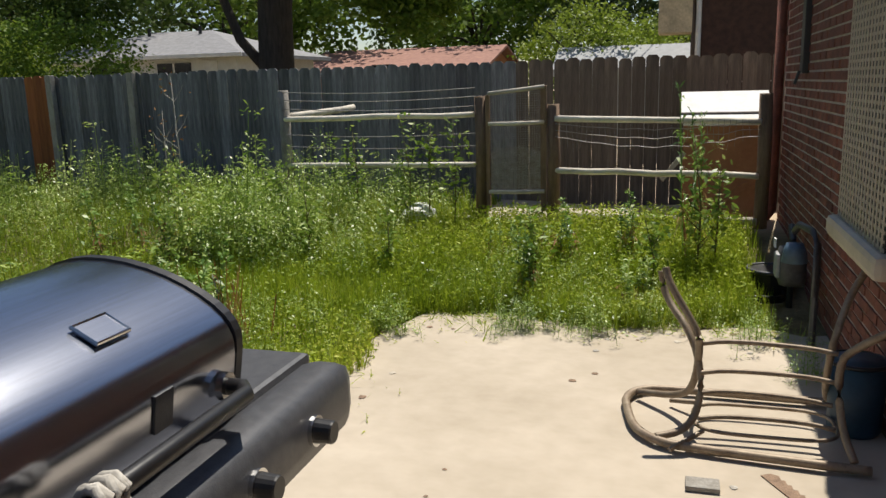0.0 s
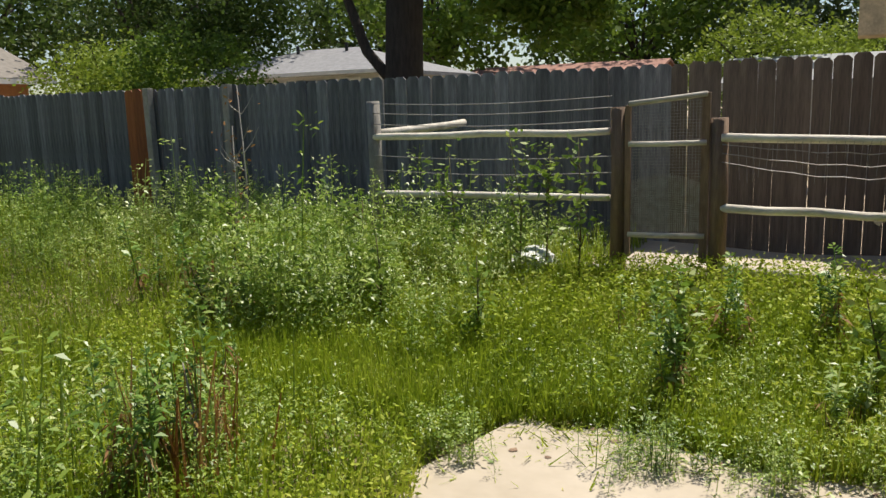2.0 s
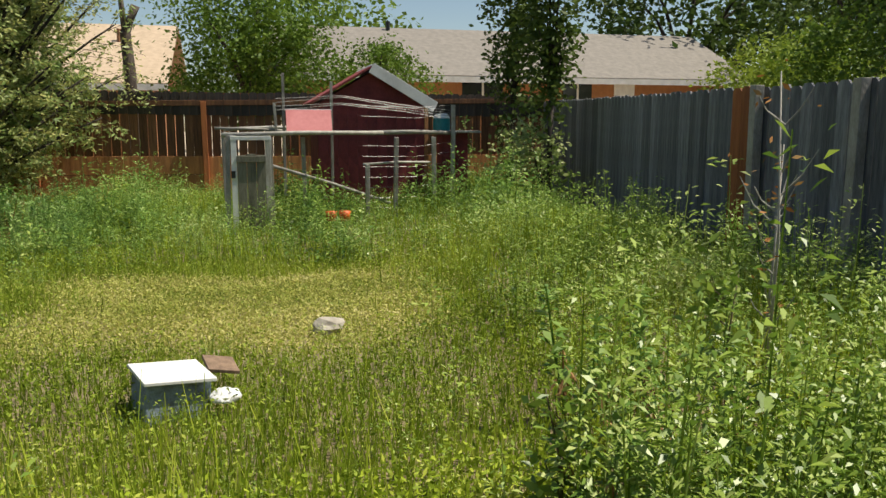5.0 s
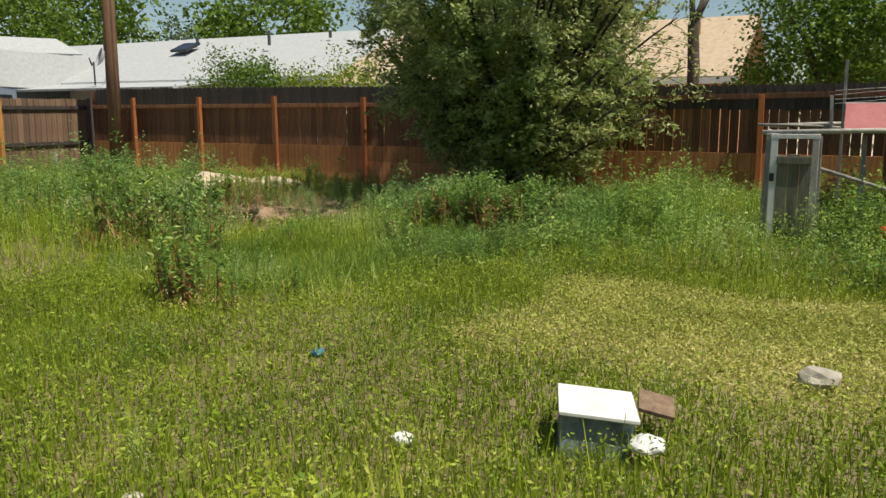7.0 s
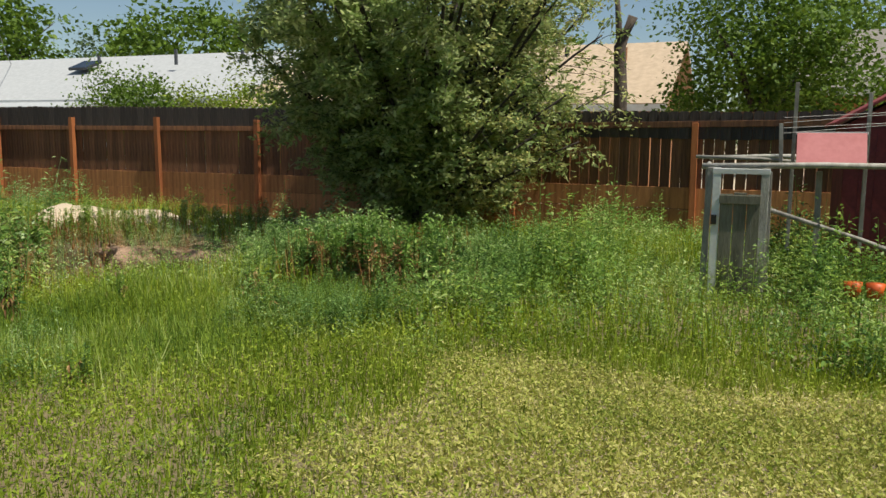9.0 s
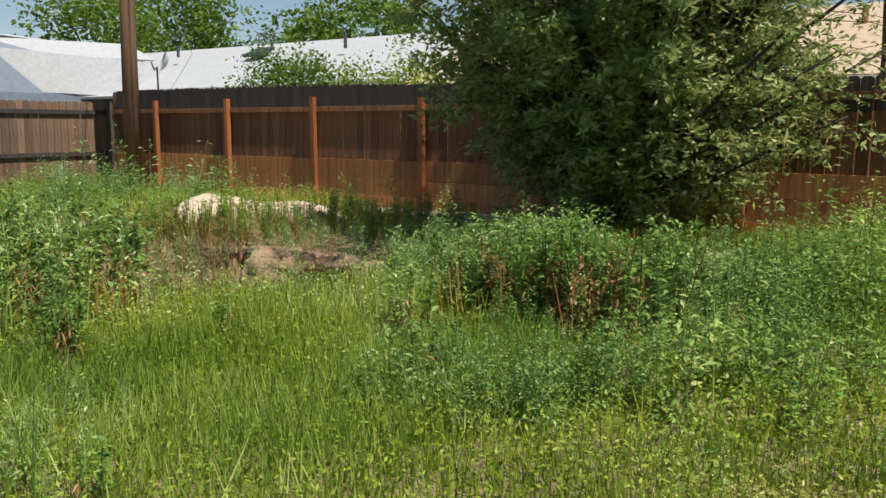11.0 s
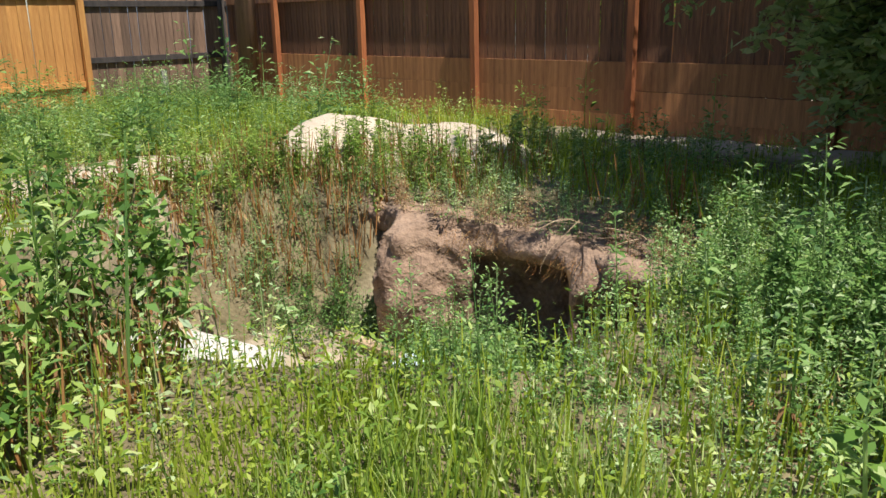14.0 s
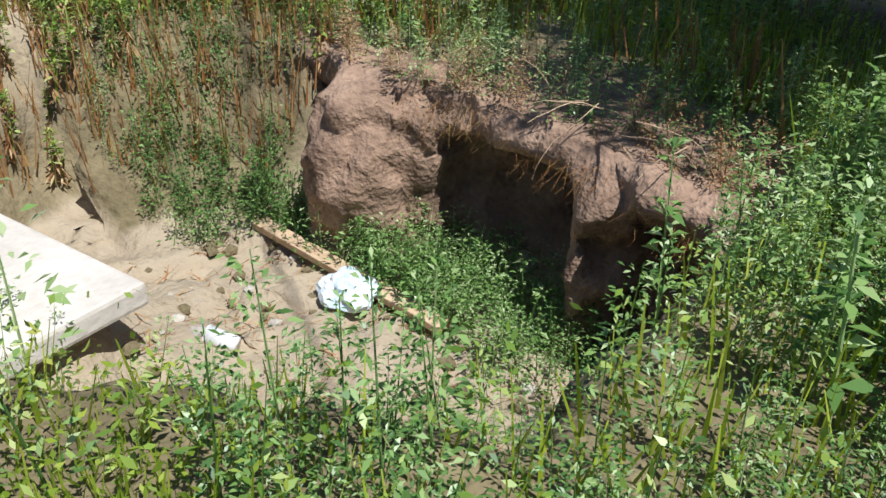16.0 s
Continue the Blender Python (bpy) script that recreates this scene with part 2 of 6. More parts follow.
# ---- mesh tools ----
class Geo:
    """A growing list of corners and faces."""

    def __init__(self):
        self.v, self.f = [], []

    def box(self, c, s, m=None, bev=0.0):
        bm = bmesh.new()
        bmesh.ops.create_cube(bm, size=1)
        bmesh.ops.scale(bm, vec=s, verts=bm.verts)
        if bev:
            bmesh.ops.bevel(bm, geom=bm.edges[:], offset=bev, segments=2, affect="EDGES", profile=0.6)
        if m is not None:
            bmesh.ops.transform(bm, matrix=m, verts=bm.verts)
        bmesh.ops.translate(bm, vec=c, verts=bm.verts)
        return self.bm(bm)

    def bm(self, bm):
        k = len(self.v)
        bm.verts.index_update()
        self.v += [tuple(v.co) for v in bm.verts]
        self.f += [tuple(v.index + k for v in f.verts) for f in bm.faces]
        bm.free()
        return self

    def tube(self, pts, r, n=8, r1=None, close=True):
        pts = [Vector(p) for p in pts]
        k, rings = len(self.v), len(pts)
        for i, p in enumerate(pts):
            d = (pts[min(i + 1, rings - 1)] - pts[max(i - 1, 0)]).normalized()
            u = d.orthogonal().normalized() if abs(d.z) > 0.95 else Vector((0, 0, 1)).cross(d).normalized()
            w = d.cross(u)
            rr = r if r1 is None else r + (r1 - r) * i / max(1, rings - 1)
            for j in range(n):
                a = 2 * math.pi * j / n
                self.v.append(tuple(p + (u * math.cos(a) + w * math.sin(a)) * rr))
        for i in range(rings - 1):
            for j in range(n):
                a, b = k + i * n + j, k + i * n + (j + 1) % n
                self.f.append((a, b, b + n, a + n))
        if close:
            self.f.append(tuple(k + j for j in reversed(range(n))))
            self.f.append(tuple(k + (rings - 1) * n + j for j in range(n)))
        return self

    def bent(self, pts, r, n=8):
        """A tube whose corners are rounded off."""
        pts = [Vector(p) for p in pts]
        for _ in range(2):
            cut = [pts[0]]
            for p, q in zip(pts, pts[1:]):
                cut += [p.lerp(q, 0.25), p.lerp(q, 0.75)]
            pts = cut + [pts[-1]]
        return self.tube(pts, r, n)

    def prism(self, outline, depth, m):
        """A flat outline (x, z) pushed along y by depth, then placed."""
        k, n = len(self.v), len(outline)
        for y in (0, depth):
            self.v += [tuple(m @ Vector((x, y, z))) for x, z in outline]
        self.f.append(tuple(k + i for i in range(n)))
        self.f.append(tuple(k + n + i for i in reversed(range(n))))
        for i in range(n):
            j = (i + 1) % n
            self.f.append((k + j, k + i, k + n + i, k + n + j))
        return self

    def mesh(self, name, material, smooth=False):
        me = bpy.data.meshes.new(name)
        me.from_pydata(self.v, [], self.f)
        me.materials.append(material)
        if smooth:
            me.shade_smooth()
        me.update()
        return me


def part(name, geo, material, parent=None, label="", smooth=False, at=None):
    me = geo.mesh(name, material, smooth) if isinstance(geo, Geo) else geo
    ob = new(name, me)
    if parent is not None:
        ob.parent = parent
    if at is not None:
        ob.matrix_basis = at
    return tagged(ob, label)


def thing(name, label, category, at=None, group="", kind=""):
    ob = tagged(new(name), label, category, group, kind)
    if at is not None:
        ob.matrix_basis = at
    return ob


def raw_mesh(name, verts, faces, material, smooth=False):
    """A mesh from arrays; faces all with the same number of corners."""
    me = bpy.data.meshes.new(name)
    n, k = faces.shape
    me.vertices.add(len(verts)), me.loops.add(n * k), me.polygons.add(n)
    me.vertices.foreach_set("co", np.asarray(verts, np.float32).ravel())
    me.loops.foreach_set("vertex_index", faces.astype(np.int32).ravel())
    me.polygons.foreach_set("loop_start", np.arange(0, n * k, k, dtype=np.int32))
    if smooth:
        me.polygons.foreach_set("use_smooth", np.ones(n, dtype=bool))
    me.materials.append(material)
    me.update(calc_edges=True)
    return me


# ---- ground ----
def smooth_step(a, b, x):
    t = np.clip((x - a) / (b - a), 0, 1)
    return t * t * (3 - 2 * t)


# pit outline, seen from above; the second value of each corner's row is the width of the bank after it
PIT = [(-9.75, -2.6, 0.7), (-10.2, -4.5, 0.7), (-11.6, -5.2, 1.2), (-12.75, -4.5, 1.0), (-13.0, -3.7, 0.2), (-13.0, -3.1, 0.15), (-13.1, -2.85, 0.1),
       (-13.5, -2.75, 0.1), (-13.5, -2.0, 0.1), (-13.2, -1.85, 0.1), (-13.2, -1.3, 0.15), (-12.55, -0.85, 0.4), (-11.0, -0.85, 0.9)]


def pit_depth(x, y):
    inside = np.zeros(x.shape, bool)
    best, width = np.full(x.shape, 9.0), np.full(x.shape, 0.3)
    for (ax, ay, w), (bx, by, _) in zip(PIT, PIT[1:] + PIT[:1]):
        cross = ((ay > y) != (by > y)) & (x < (bx - ax) * (y - ay) / (by - ay + 1e-9) + ax)
        inside ^= cross
        t = np.clip(((x - ax) * (bx - ax) + (y - ay) * (by - ay)) / ((bx - ax) ** 2 + (by - ay) ** 2), 0, 1)
        d = np.hypot(x - ax - t * (bx - ax), y - ay - t * (by - ay))
        width = np.where(d < best, w, width)
        best = np.minimum(best, d)
    return np.where(inside, smooth_step(0, 1, best / width), 0.0)


def lump(x, y, cx, cy, rx, ry, turn=0.0):
    c, s = math.cos(turn), math.sin(turn)
    u, v = ((x - cx) * c + (y - cy) * s) / rx, (-(x - cx) * s + (y - cy) * c) / ry
    return np.exp(-(u * u + v * v) ** 1.5)


def waves(x, y):
    return 0.02 * np.sin(1.7 * x + 0.6 * y) + 0.02 * np.sin(0.9 * y - 1.1 * x + 2) + 0.012 * np.sin(4.1 * x + 1.3) * np.sin(3.7 * y)


def ground_height(x, y):
    x, y = np.asarray(x, float), np.asarray(y, float)
    yard = smooth_step(-30, -16.5, x) * smooth_step(30, 9, y)
    rise = 0.2 * smooth_step(5.6, 7.4, y) + 0.08 * smooth_step(-9, -16, x)
    near_patio = smooth_step(0.0, 1.2, np.maximum(np.maximum(-1.75 - x, y - 5.3), 0))
    h = yard * (rise + near_patio * (waves(x, y) + 0.03)) - 0.03 * (1 - near_patio)
    h = h + 0.4 * lump(x, y, -13.85, -5.55, 0.85, 0.6, 0.6) * (1 + 0.1 * np.sin(9 * x + 5 * y) * np.sin(7 * y)) + 0.26 * lump(x, y, -14.5, -4.5, 1.1, 0.6, 1.0) + 0.1 * lump(x, y, -12.3, -6.2, 1.0, 0.7)
    pit = pit_depth(x, y)
    rough = 0.03 * np.sin(9 * x + 3 * np.sin(7 * y)) * np.sin(8 * y + 2 * np.sin(5 * x))
    ledge = 0.36 * lump(x, y, -10.6, -3.25, 0.62, 0.7)
    return h - pit * (0.9 + h - ledge) + rough * np.clip(pit * 1.5, 0, 1)


def axis_lines(lo, hi, fine_lo, fine_hi, step, fine):
    core = np.concatenate([np.arange(lo, fine_lo, step), np.arange(fine_lo, fine_hi, fine), np.arange(fine_hi, hi, step)])
    far = np.array([3, 8, 20, 50, 120, 300, 700.0])
    return np.concatenate([(lo - far)[::-1], core, hi + far])


gx, gy = axis_lines(-17.5, 2.5, -13.8, -9.8, 0.2, 0.055), axis_lines(-13, 11, -5.4, -0.6, 0.2, 0.055)
X, Y = np.meshgrid(gx, gy, indexing="ij")
Z = ground_height(X, Y)
verts = np.stack([X, Y, Z], -1).reshape(-1, 3)
bank = (pit_depth(X, Y) > 0.01).ravel()
for k in np.where(bank)[0]:
    p = Vector(verts[k])
    d = noise.noise_vector(p * 3.5) * 0.11 + noise.noise_vector(p * 11.0) * 0.06
    verts[k] = p + Vector((d.x, d.y, d.z * 0.5))
nx, ny = len(gx), len(gy)
idx = np.arange(nx * ny).reshape(nx, ny)
faces = np.stack([idx[:-1, :-1], idx[1:, :-1], idx[1:, 1:], idx[:-1, 1:]], -1).reshape(-1, 4)


def soil_material():
    m = mat("soil", (0.24, 0.19, 0.1), (0.12, 0.095, 0.045), 0.95, 3.5, 1.0, spread=0)
    nt, nodes = m.node_tree, m.node_tree.nodes
    att = nodes.new("ShaderNodeAttribute")
    att.attribute_name = "sand"
    mix = nodes.new("ShaderNodeMix")
    mix.data_type = "RGBA"
    hsv = [n for n in nodes if n.type == "HUE_SAT"][0]
    grain = nodes.new("ShaderNodeTexNoise")
    grain.inputs["Scale"].default_value = 30
    tone = nodes.new("ShaderNodeValToRGB")
    tone.color_ramp.elements[0].color, tone.color_ramp.elements[1].color = (0.42, 0.32, 0.22, 1), (0.7, 0.58, 0.43, 1)
    nt.links.new(grain.outputs[0], tone.inputs[0])
    nt.links.new(att.outputs["Fac"], mix.inputs[0])
    nt.links.new(hsv.outputs[0], mix.inputs[6]), nt.links.new(tone.outputs[0], mix.inputs[7])
    nt.links.new(mix.outputs[2], nodes["Principled BSDF"].inputs["Base Color"])
    return m


SOIL = soil_material()
ground_mesh = raw_mesh("ground", verts, faces, SOIL, True)
sand = np.clip(1.3 * lump(X, Y, -13.85, -5.5, 0.9, 0.7, 0.6) + 1.2 * lump(X, Y, -14.2, -4.4, 1.2, 1.0, 1.0) + 0.9 * lump(X, Y, -11.8, -6.0, 1.3, 0.8)
               + 0.9 * smooth_step(-15.9, -16.3, X) * smooth_step(-5, -4, Y) + 0.35 * lump(X, Y, -7.8, 4.4, 1.6, 1.5)
               + 0.9 * smooth_step(7.3, 7.7, Y) * smooth_step(-2.3, -1.8, X) * smooth_step(1.2, 0.9, X) + 0.5 * (pit_depth(X, Y) > 0.93) + 0.5 * lump(X, Y, -10.9, -5.4, 1.2, 0.7), 0, 1)
ground_mesh.attributes.new("sand", "FLOAT", "POINT").data.foreach_set("value", sand.ravel().astype(np.float32))
tagged(new("ground", ground_mesh), "uneven bare soil with a dug pit and a pale sand mound", "ground", kind="structure")

# patio slab with a ragged, overgrown edge
edge = [(-1.78, -5.0)] + [(-1.74 + 0.05 * math.sin(3.1 * k) + 0.03 * math.sin(7.7 * k), -4.6 + 0.35 * k) for k in range(27)]
edge += [(-1.78 + 0.2 * k + 0.02 * math.sin(5 * k), 5.28 + 0.09 * math.sin(2.3 * k) + 0.05 * math.sin(6.1 * k)) for k in range(1, 14)] + [(0.98, 5.2), (0.98, -5.0)]
g = Geo()
k = len(edge)
g.v = [(x, y, 0.0) for x, y in edge] + [(x, y, -0.15) for x, y in edge]
g.f = [tuple(range(k)), tuple(range(2 * k - 1, k - 1, -1))] + [((i + 1) % k, i, i + k, (i + 1) % k + k) for i in range(k)]
bmt = bmesh.new()
me = g.mesh("patio", CONCRETE)
bmt.from_mesh(me)
bmesh.ops.recalc_face_normals(bmt, faces=bmt.faces)
bmt.to_mesh(me)
bmt.free()
tagged(new("patio", me), "sunlit pale concrete patio slab with overgrown edges", "patio", kind="structure")

# ---- the brick house beside the patio ----
house = thing("house_wall", "dark red brick house wall with pale mortar", "wall", kind="structure")
WX = 0.98
part("wall", Geo().box((WX + 0.16, 1.0, 1.45), (0.3, 14.2, 2.9)), MORTAR, house)
part("wall", Geo().box((WX + 2.2, 8.0 - 0.15, 1.45), (4.0, 0.3, 2.9)), MORTAR, house)
part("roof", Geo().box((WX + 2.9, 1.0, 2.98), (5.9, 14.4, 0.14), bev=0.02), ROOF_GREY, house)
part("gutter", Geo().tube([(WX - 0.02, -6, 2.92), (WX - 0.02, 8.15, 2.92)], 0.045, 10), BRICK, house)
part("downpipe", Geo().tube([(WX - 0.06, 7.98, 2.9), (WX - 0.06, 7.98, 0.35), (WX - 0.16, 7.96, 0.22)], 0.045, 10), BRICK, house, "dark red painted downpipe", True)
one_brick = Geo().box((0, 0, 0), (0.03, 0.19, 0.053), bev=0.004).mesh("brick", BRICK)
rest = Geo()
BRICKS = []
for row in range(43):
    for col in range(70):
        y, z = 8.08 - 0.1 - col * 0.203 - (0.1 if row % 2 else 0), 0.04 + row * 0.067
        if y > -6:
            BRICKS.append((y, z))
near = [b for b in BRICKS if 4.9 < b[0] < 7.9 and 0.3 < b[1] < 1.65][:290]
chosen = set(near)
for y, z in BRICKS:
    if (y, z) not in chosen:
        a = 0.004 * math.sin(37 * y + 91 * z)
        k = len(rest.v)
        rest.v += [(WX + 0.003 + a, y - 0.0945, z - 0.0262), (WX + 0.003 + a, y + 0.0945, z - 0.0262), (WX + 0.003 + a, y + 0.0945, z + 0.0262), (WX + 0.003 + a, y - 0.0945, z + 0.0262),
                   (WX + 0.02, y - 0.0945, z - 0.0262), (WX + 0.02, y + 0.0945, z - 0.0262), (WX + 0.02, y + 0.0945, z + 0.0262), (WX + 0.02, y - 0.0945, z + 0.0262)]
        rest.f += [(k + 1, k, k + 3, k + 2), (k, k + 1, k + 5, k + 4), (k + 1, k + 2, k + 6, k + 5), (k + 2, k + 3, k + 7, k + 6), (k + 3, k, k + 4, k + 7)]
tagged(part("brickwork", rest, BRICK, house), kind="stuff")
rng = np.random.default_rng(7)
rnd = random.Random(5)


# ---- board fences ----
def picket_mesh(w, h, material, dog=True, t=0.018):
    c = 0.03 if dog else 0.004
    out = [(-w / 2, 0), (w / 2, 0), (w / 2, h - c), (w / 2 - c, h), (-w / 2 + c, h), (-w / 2, h - c)]
    return Geo().prism(out, t, Matrix()).mesh("picket", material)


def fence(label, pts, top, material, width=0.14, gap=0.006, posts=(), rails=(), post_mat=None, rail_mat=None, inner=1, post_top=0.0, base=-0.05, odd=None, group="yard fences", kick=None, proud=(0.047, 0.047)):
    """Boards along a line of corners; posts and rails stand on the inner side."""
    f = thing("fence", label, "fence", group=group)
    meshes = {}
    total = 0.0
    for seg, ((ax, ay), (bx, by)) in enumerate(zip(pts, pts[1:])):
        L = math.hypot(bx - ax, by - ay)
        ang = math.atan2(by - ay, bx - ax)
        n = int(L / (width + gap))
        for i in range(n):
            s = (i + 0.5) * L / n
            x, y = ax + (bx - ax) * s / L, ay + (by - ay) * s / L
            z0 = float(ground_height(x, y)) + base
            h = round(top(x, y) - z0 + rnd.uniform(-0.012, 0.012), 2)
            m_use = odd(x, y) if odd and odd(x, y) else material
            key = (h, m_use.name)
            if key not in meshes:
                meshes[key] = picket_mesh(width, h, m_use)
            off = -inner * (0.004 * rnd.random())
            part("picket", meshes[key], None, f, at=Matrix.Translation((x, y, z0)) @ Matrix.Rotation(ang + rnd.uniform(-0.01, 0.01), 4, "Z") @ Matrix.Translation((0, off, 0)) @ Matrix.Rotation(rnd.uniform(-0.006, 0.006), 4, "Y"))
        c, s_ = math.cos(ang), math.sin(ang)
        out = proud[min(seg, 1)] - 0.002
        px, py = -s_ * inner * out, c * inner * out
        for h in rails:
            za, zb = float(ground_height(ax, ay)) + h, float(ground_height(bx, by)) + h
            mid = ((ax + bx) / 2 + px, (ay + by) / 2 + py, (za + zb) / 2)
            tilt = Matrix.Rotation(ang, 4, "Z") @ Matrix.Rotation(-math.atan2(zb - za, L), 4, "Y")
            part("rail", Geo().box((0, 0, 0), (L - 0.01, 0.04, 0.088), bev=0.004), rail_mat or post_mat or material, f, at=Matrix.Translation(mid) @ tilt)
        if kick:
            mid = ((ax + bx) / 2 - s_ * inner * 0.03, (ay + by) / 2 + c * inner * 0.03, float(ground_height((ax + bx) / 2, (ay + by) / 2)) + 0.08)
            part("kick_board", Geo().box((0, 0, 0), (L - 0.01, 0.02, 0.24), bev=0.004), kick, f, at=Matrix.Translation(mid) @ Matrix.Rotation(ang, 4, "Z"))
    for x, y, z in posts:
        z0 = float(ground_height(x, y)) - 0.1
        part("post", Geo().box((0, 0, (z - z0) / 2), (0.09, 0.09, z - z0), bev=0.006), post_mat or material, f, at=Matrix.Translation((x, y, z0)) @ Matrix.Rotation(rnd.uniform(-0.015, 0.015), 4, "X"))
    return f


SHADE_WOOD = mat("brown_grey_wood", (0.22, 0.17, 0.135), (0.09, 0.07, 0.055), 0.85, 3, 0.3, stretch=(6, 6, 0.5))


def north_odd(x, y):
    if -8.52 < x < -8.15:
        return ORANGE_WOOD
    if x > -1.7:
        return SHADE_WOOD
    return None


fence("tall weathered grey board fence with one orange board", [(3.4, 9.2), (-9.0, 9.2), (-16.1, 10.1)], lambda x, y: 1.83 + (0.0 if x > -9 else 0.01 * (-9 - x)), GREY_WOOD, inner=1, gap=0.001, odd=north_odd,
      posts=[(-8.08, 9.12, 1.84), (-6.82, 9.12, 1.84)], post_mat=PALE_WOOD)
west_top = lambda x, y: 2.0 + 0.16 * min(1, max(0, (4 - y) / 12))
west_posts = [(-16.76, -8.39, 1.95), (-16.76, -6.19, 1.95), (-16.76, -3.9, 1.9), (-16.72, -1.7, 1.85), (-16.55, 1.1, 1.85), (-16.42, 3.9, 1.85), (-16.3, 6.6, 1.85), (-16.76, -10.5, 1.95)]
west = fence("brown stained board fence with orange posts and weathered tops", [(-16.14, 10.1), (-16.85, -3.0), (-16.85, -12.0)], west_top, BOARD_BROWN, inner=1, gap=0.012, posts=west_posts, post_mat=ORANGE_WOOD,
      rails=(1.62,), rail_mat=BOARD_BROWN, kick=BROWN_WOOD)
# cleaner boards nailed over the lower half
bays = sorted([10.0, -12.0] + [p[1] for p in west_posts])
for ya, yb in zip(bays, bays[1:]):
    xm = [-16.145 - 0.706 * min(1, (10.1 - q) / 13.1) + 0.03 for q in (ya, yb)]
    L, ang = math.hypot(xm[1] - xm[0], yb - ya), math.atan2(yb - ya, xm[1] - xm[0])
    for z0, z1 in ((0.28, 0.58), (0.584, 0.9)):
        part("panel", Geo().box((0, 0, 0), (L - 0.02, 0.016, z1 - z0), bev=0.003), BROWN_WOOD, west, at=Matrix.Translation((sum(xm) / 2, (ya + yb) / 2, (z0 + z1) / 2 + rnd.uniform(-0.012, 0.012))) @ Matrix.Rotation(ang, 4, "Z") @ Matrix.Rotation(rnd.uniform(-0.004, 0.004), 4, "Y"))
# weathered caps: the upper ends of the boards have lost their stain
cap_mesh = Geo().prism([(-0.07, 0), (0.07, 0), (0.07, 0.37), (0.04, 0.4), (-0.04, 0.4), (-0.07, 0.37)], 0.02, Matrix()).mesh("board_end", DARK_WOOD)
for i in range(150):
    y = 10.0 - 0.146 * i
    x = -16.145 - 0.706 * min(1, (10.1 - y) / 13.1) + 0.028
    part("board_end", cap_mesh, None, west, at=Matrix.Translation((x, y, west_top(x, y) - 0.39 + rnd.uniform(-0.01, 0.015))) @ Matrix.Rotation(-math.pi / 2, 4, "Z"))
fence("dark weathered board fence section with exposed rails", [(-16.8, -12.0), (-14.25, -12.0)], lambda x, y: 1.93, SECTION_BROWN, inner=1, posts=[(-16.62, -11.86, 1.95)], post_mat=DARK_WOOD, rails=(0.75, 1.6), rail_mat=DARK_WOOD)
fence("new yellow cedar board fence with angled brace", [(-14.2, -12.0), (-6.0, -12.0)], lambda x, y: 1.9, YELLOW_WOOD, inner=1, posts=[(-14.2, -11.9, 1.86), (-11.8, -11.9, 1.86), (-9.4, -11.9, 1.86)], post_mat=YELLOW_WOOD, rails=(0.4, 1.72), rail_mat=YELLOW_WOOD)
fence("plain board fence closing the yard", [(-6.0, -12.0), (1.2, -12.0)], lambda x, y: 1.85, BROWN_WOOD, inner=1)
fence("plain board fence beside the house", [(1.14, -12.0), (1.14, -6.2)], lambda x, y: 1.85, BROWN_WOOD, inner=1)
stake = thing("survey_stake", "short grey metal stake before the fence", "stake")
part("stake", Geo().box((-15.24, -11.5, 0.3), (0.09, 0.05, 0.75), bev=0.005), PALE_WOOD, stake)
pole = thing("utility_pole", "tall round brown wooden utility pole", "pole")
part("shaft", Geo().tube([(-16.25, -10.6, -0.2), (-16.28, -10.58, 3.5), (-16.33, -10.55, 9.0)], 0.17, 14, 0.12), POLE_WOOD, pole, smooth=True)


def rail(p, q, r=0.05, n=9):
    """A split rail: a slightly bent, uneven pole."""
    p, q = Vector(p), Vector(q)
    pts = [p.lerp(q, i / 6) + Vector((0, rnd.uniform(-0.008, 0.008), rnd.uniform(-0.008, 0.008))) for i in range(7)]
    return Geo().tube(pts, r * 1.05, n, r * 0.95)


# ---- rail fence with gate ----
rf = thing("rail_fence", "weathered round rail fence with wire mesh on brown posts", "fence")
for x, z in ((-3.88, 1.57), (-1.785, 1.47), (-1.08, 1.38), (0.79, 1.44)):
    part("post", Geo().tube([(x, 7.63, 0.0), (x + 0.01, 7.63, z * 0.6), (x, 7.63, z)], 0.062, 12, 0.057), POST_WOOD if x > -3 else PALE_WOOD, rf, smooth=True)
for z in (1.28, 0.8):
    part("rail", rail((-3.86, 7.6, z), (-1.84, 7.6, z + 0.01), 0.028), RAIL_WOOD, rf, smooth=True)
    part("rail", rail((-1.06, 7.6, z - 0.04), (0.76, 7.6, z - 0.08), 0.029), RAIL_WOOD, rf, smooth=True)
part("rail", rail((-2.5, 7.62, 0.27), (-1.84, 7.6, 0.28), 0.035), RAIL_WOOD, rf, smooth=True)
part("rail", rail((-1.06, 7.6, 0.31), (0.76, 7.6, 0.31), 0.04), RAIL_WOOD, rf, smooth=True)
for x in (-3.0,):
    part("rail", rail((-3.86, 7.66, 1.29), (-3.5, 8.6, 1.36), 0.035), RAIL_WOOD, rf, smooth=True)
for i, z in enumerate((1.0, 1.12, 1.38, 1.47, 1.55)):
    part("wire", Geo().tube([(-3.86 + 0.34 * j, 7.58, z - 0.03 * math.sin(math.pi * j / 6)) for j in range(7)], 0.0035, 4), WIRE, rf)
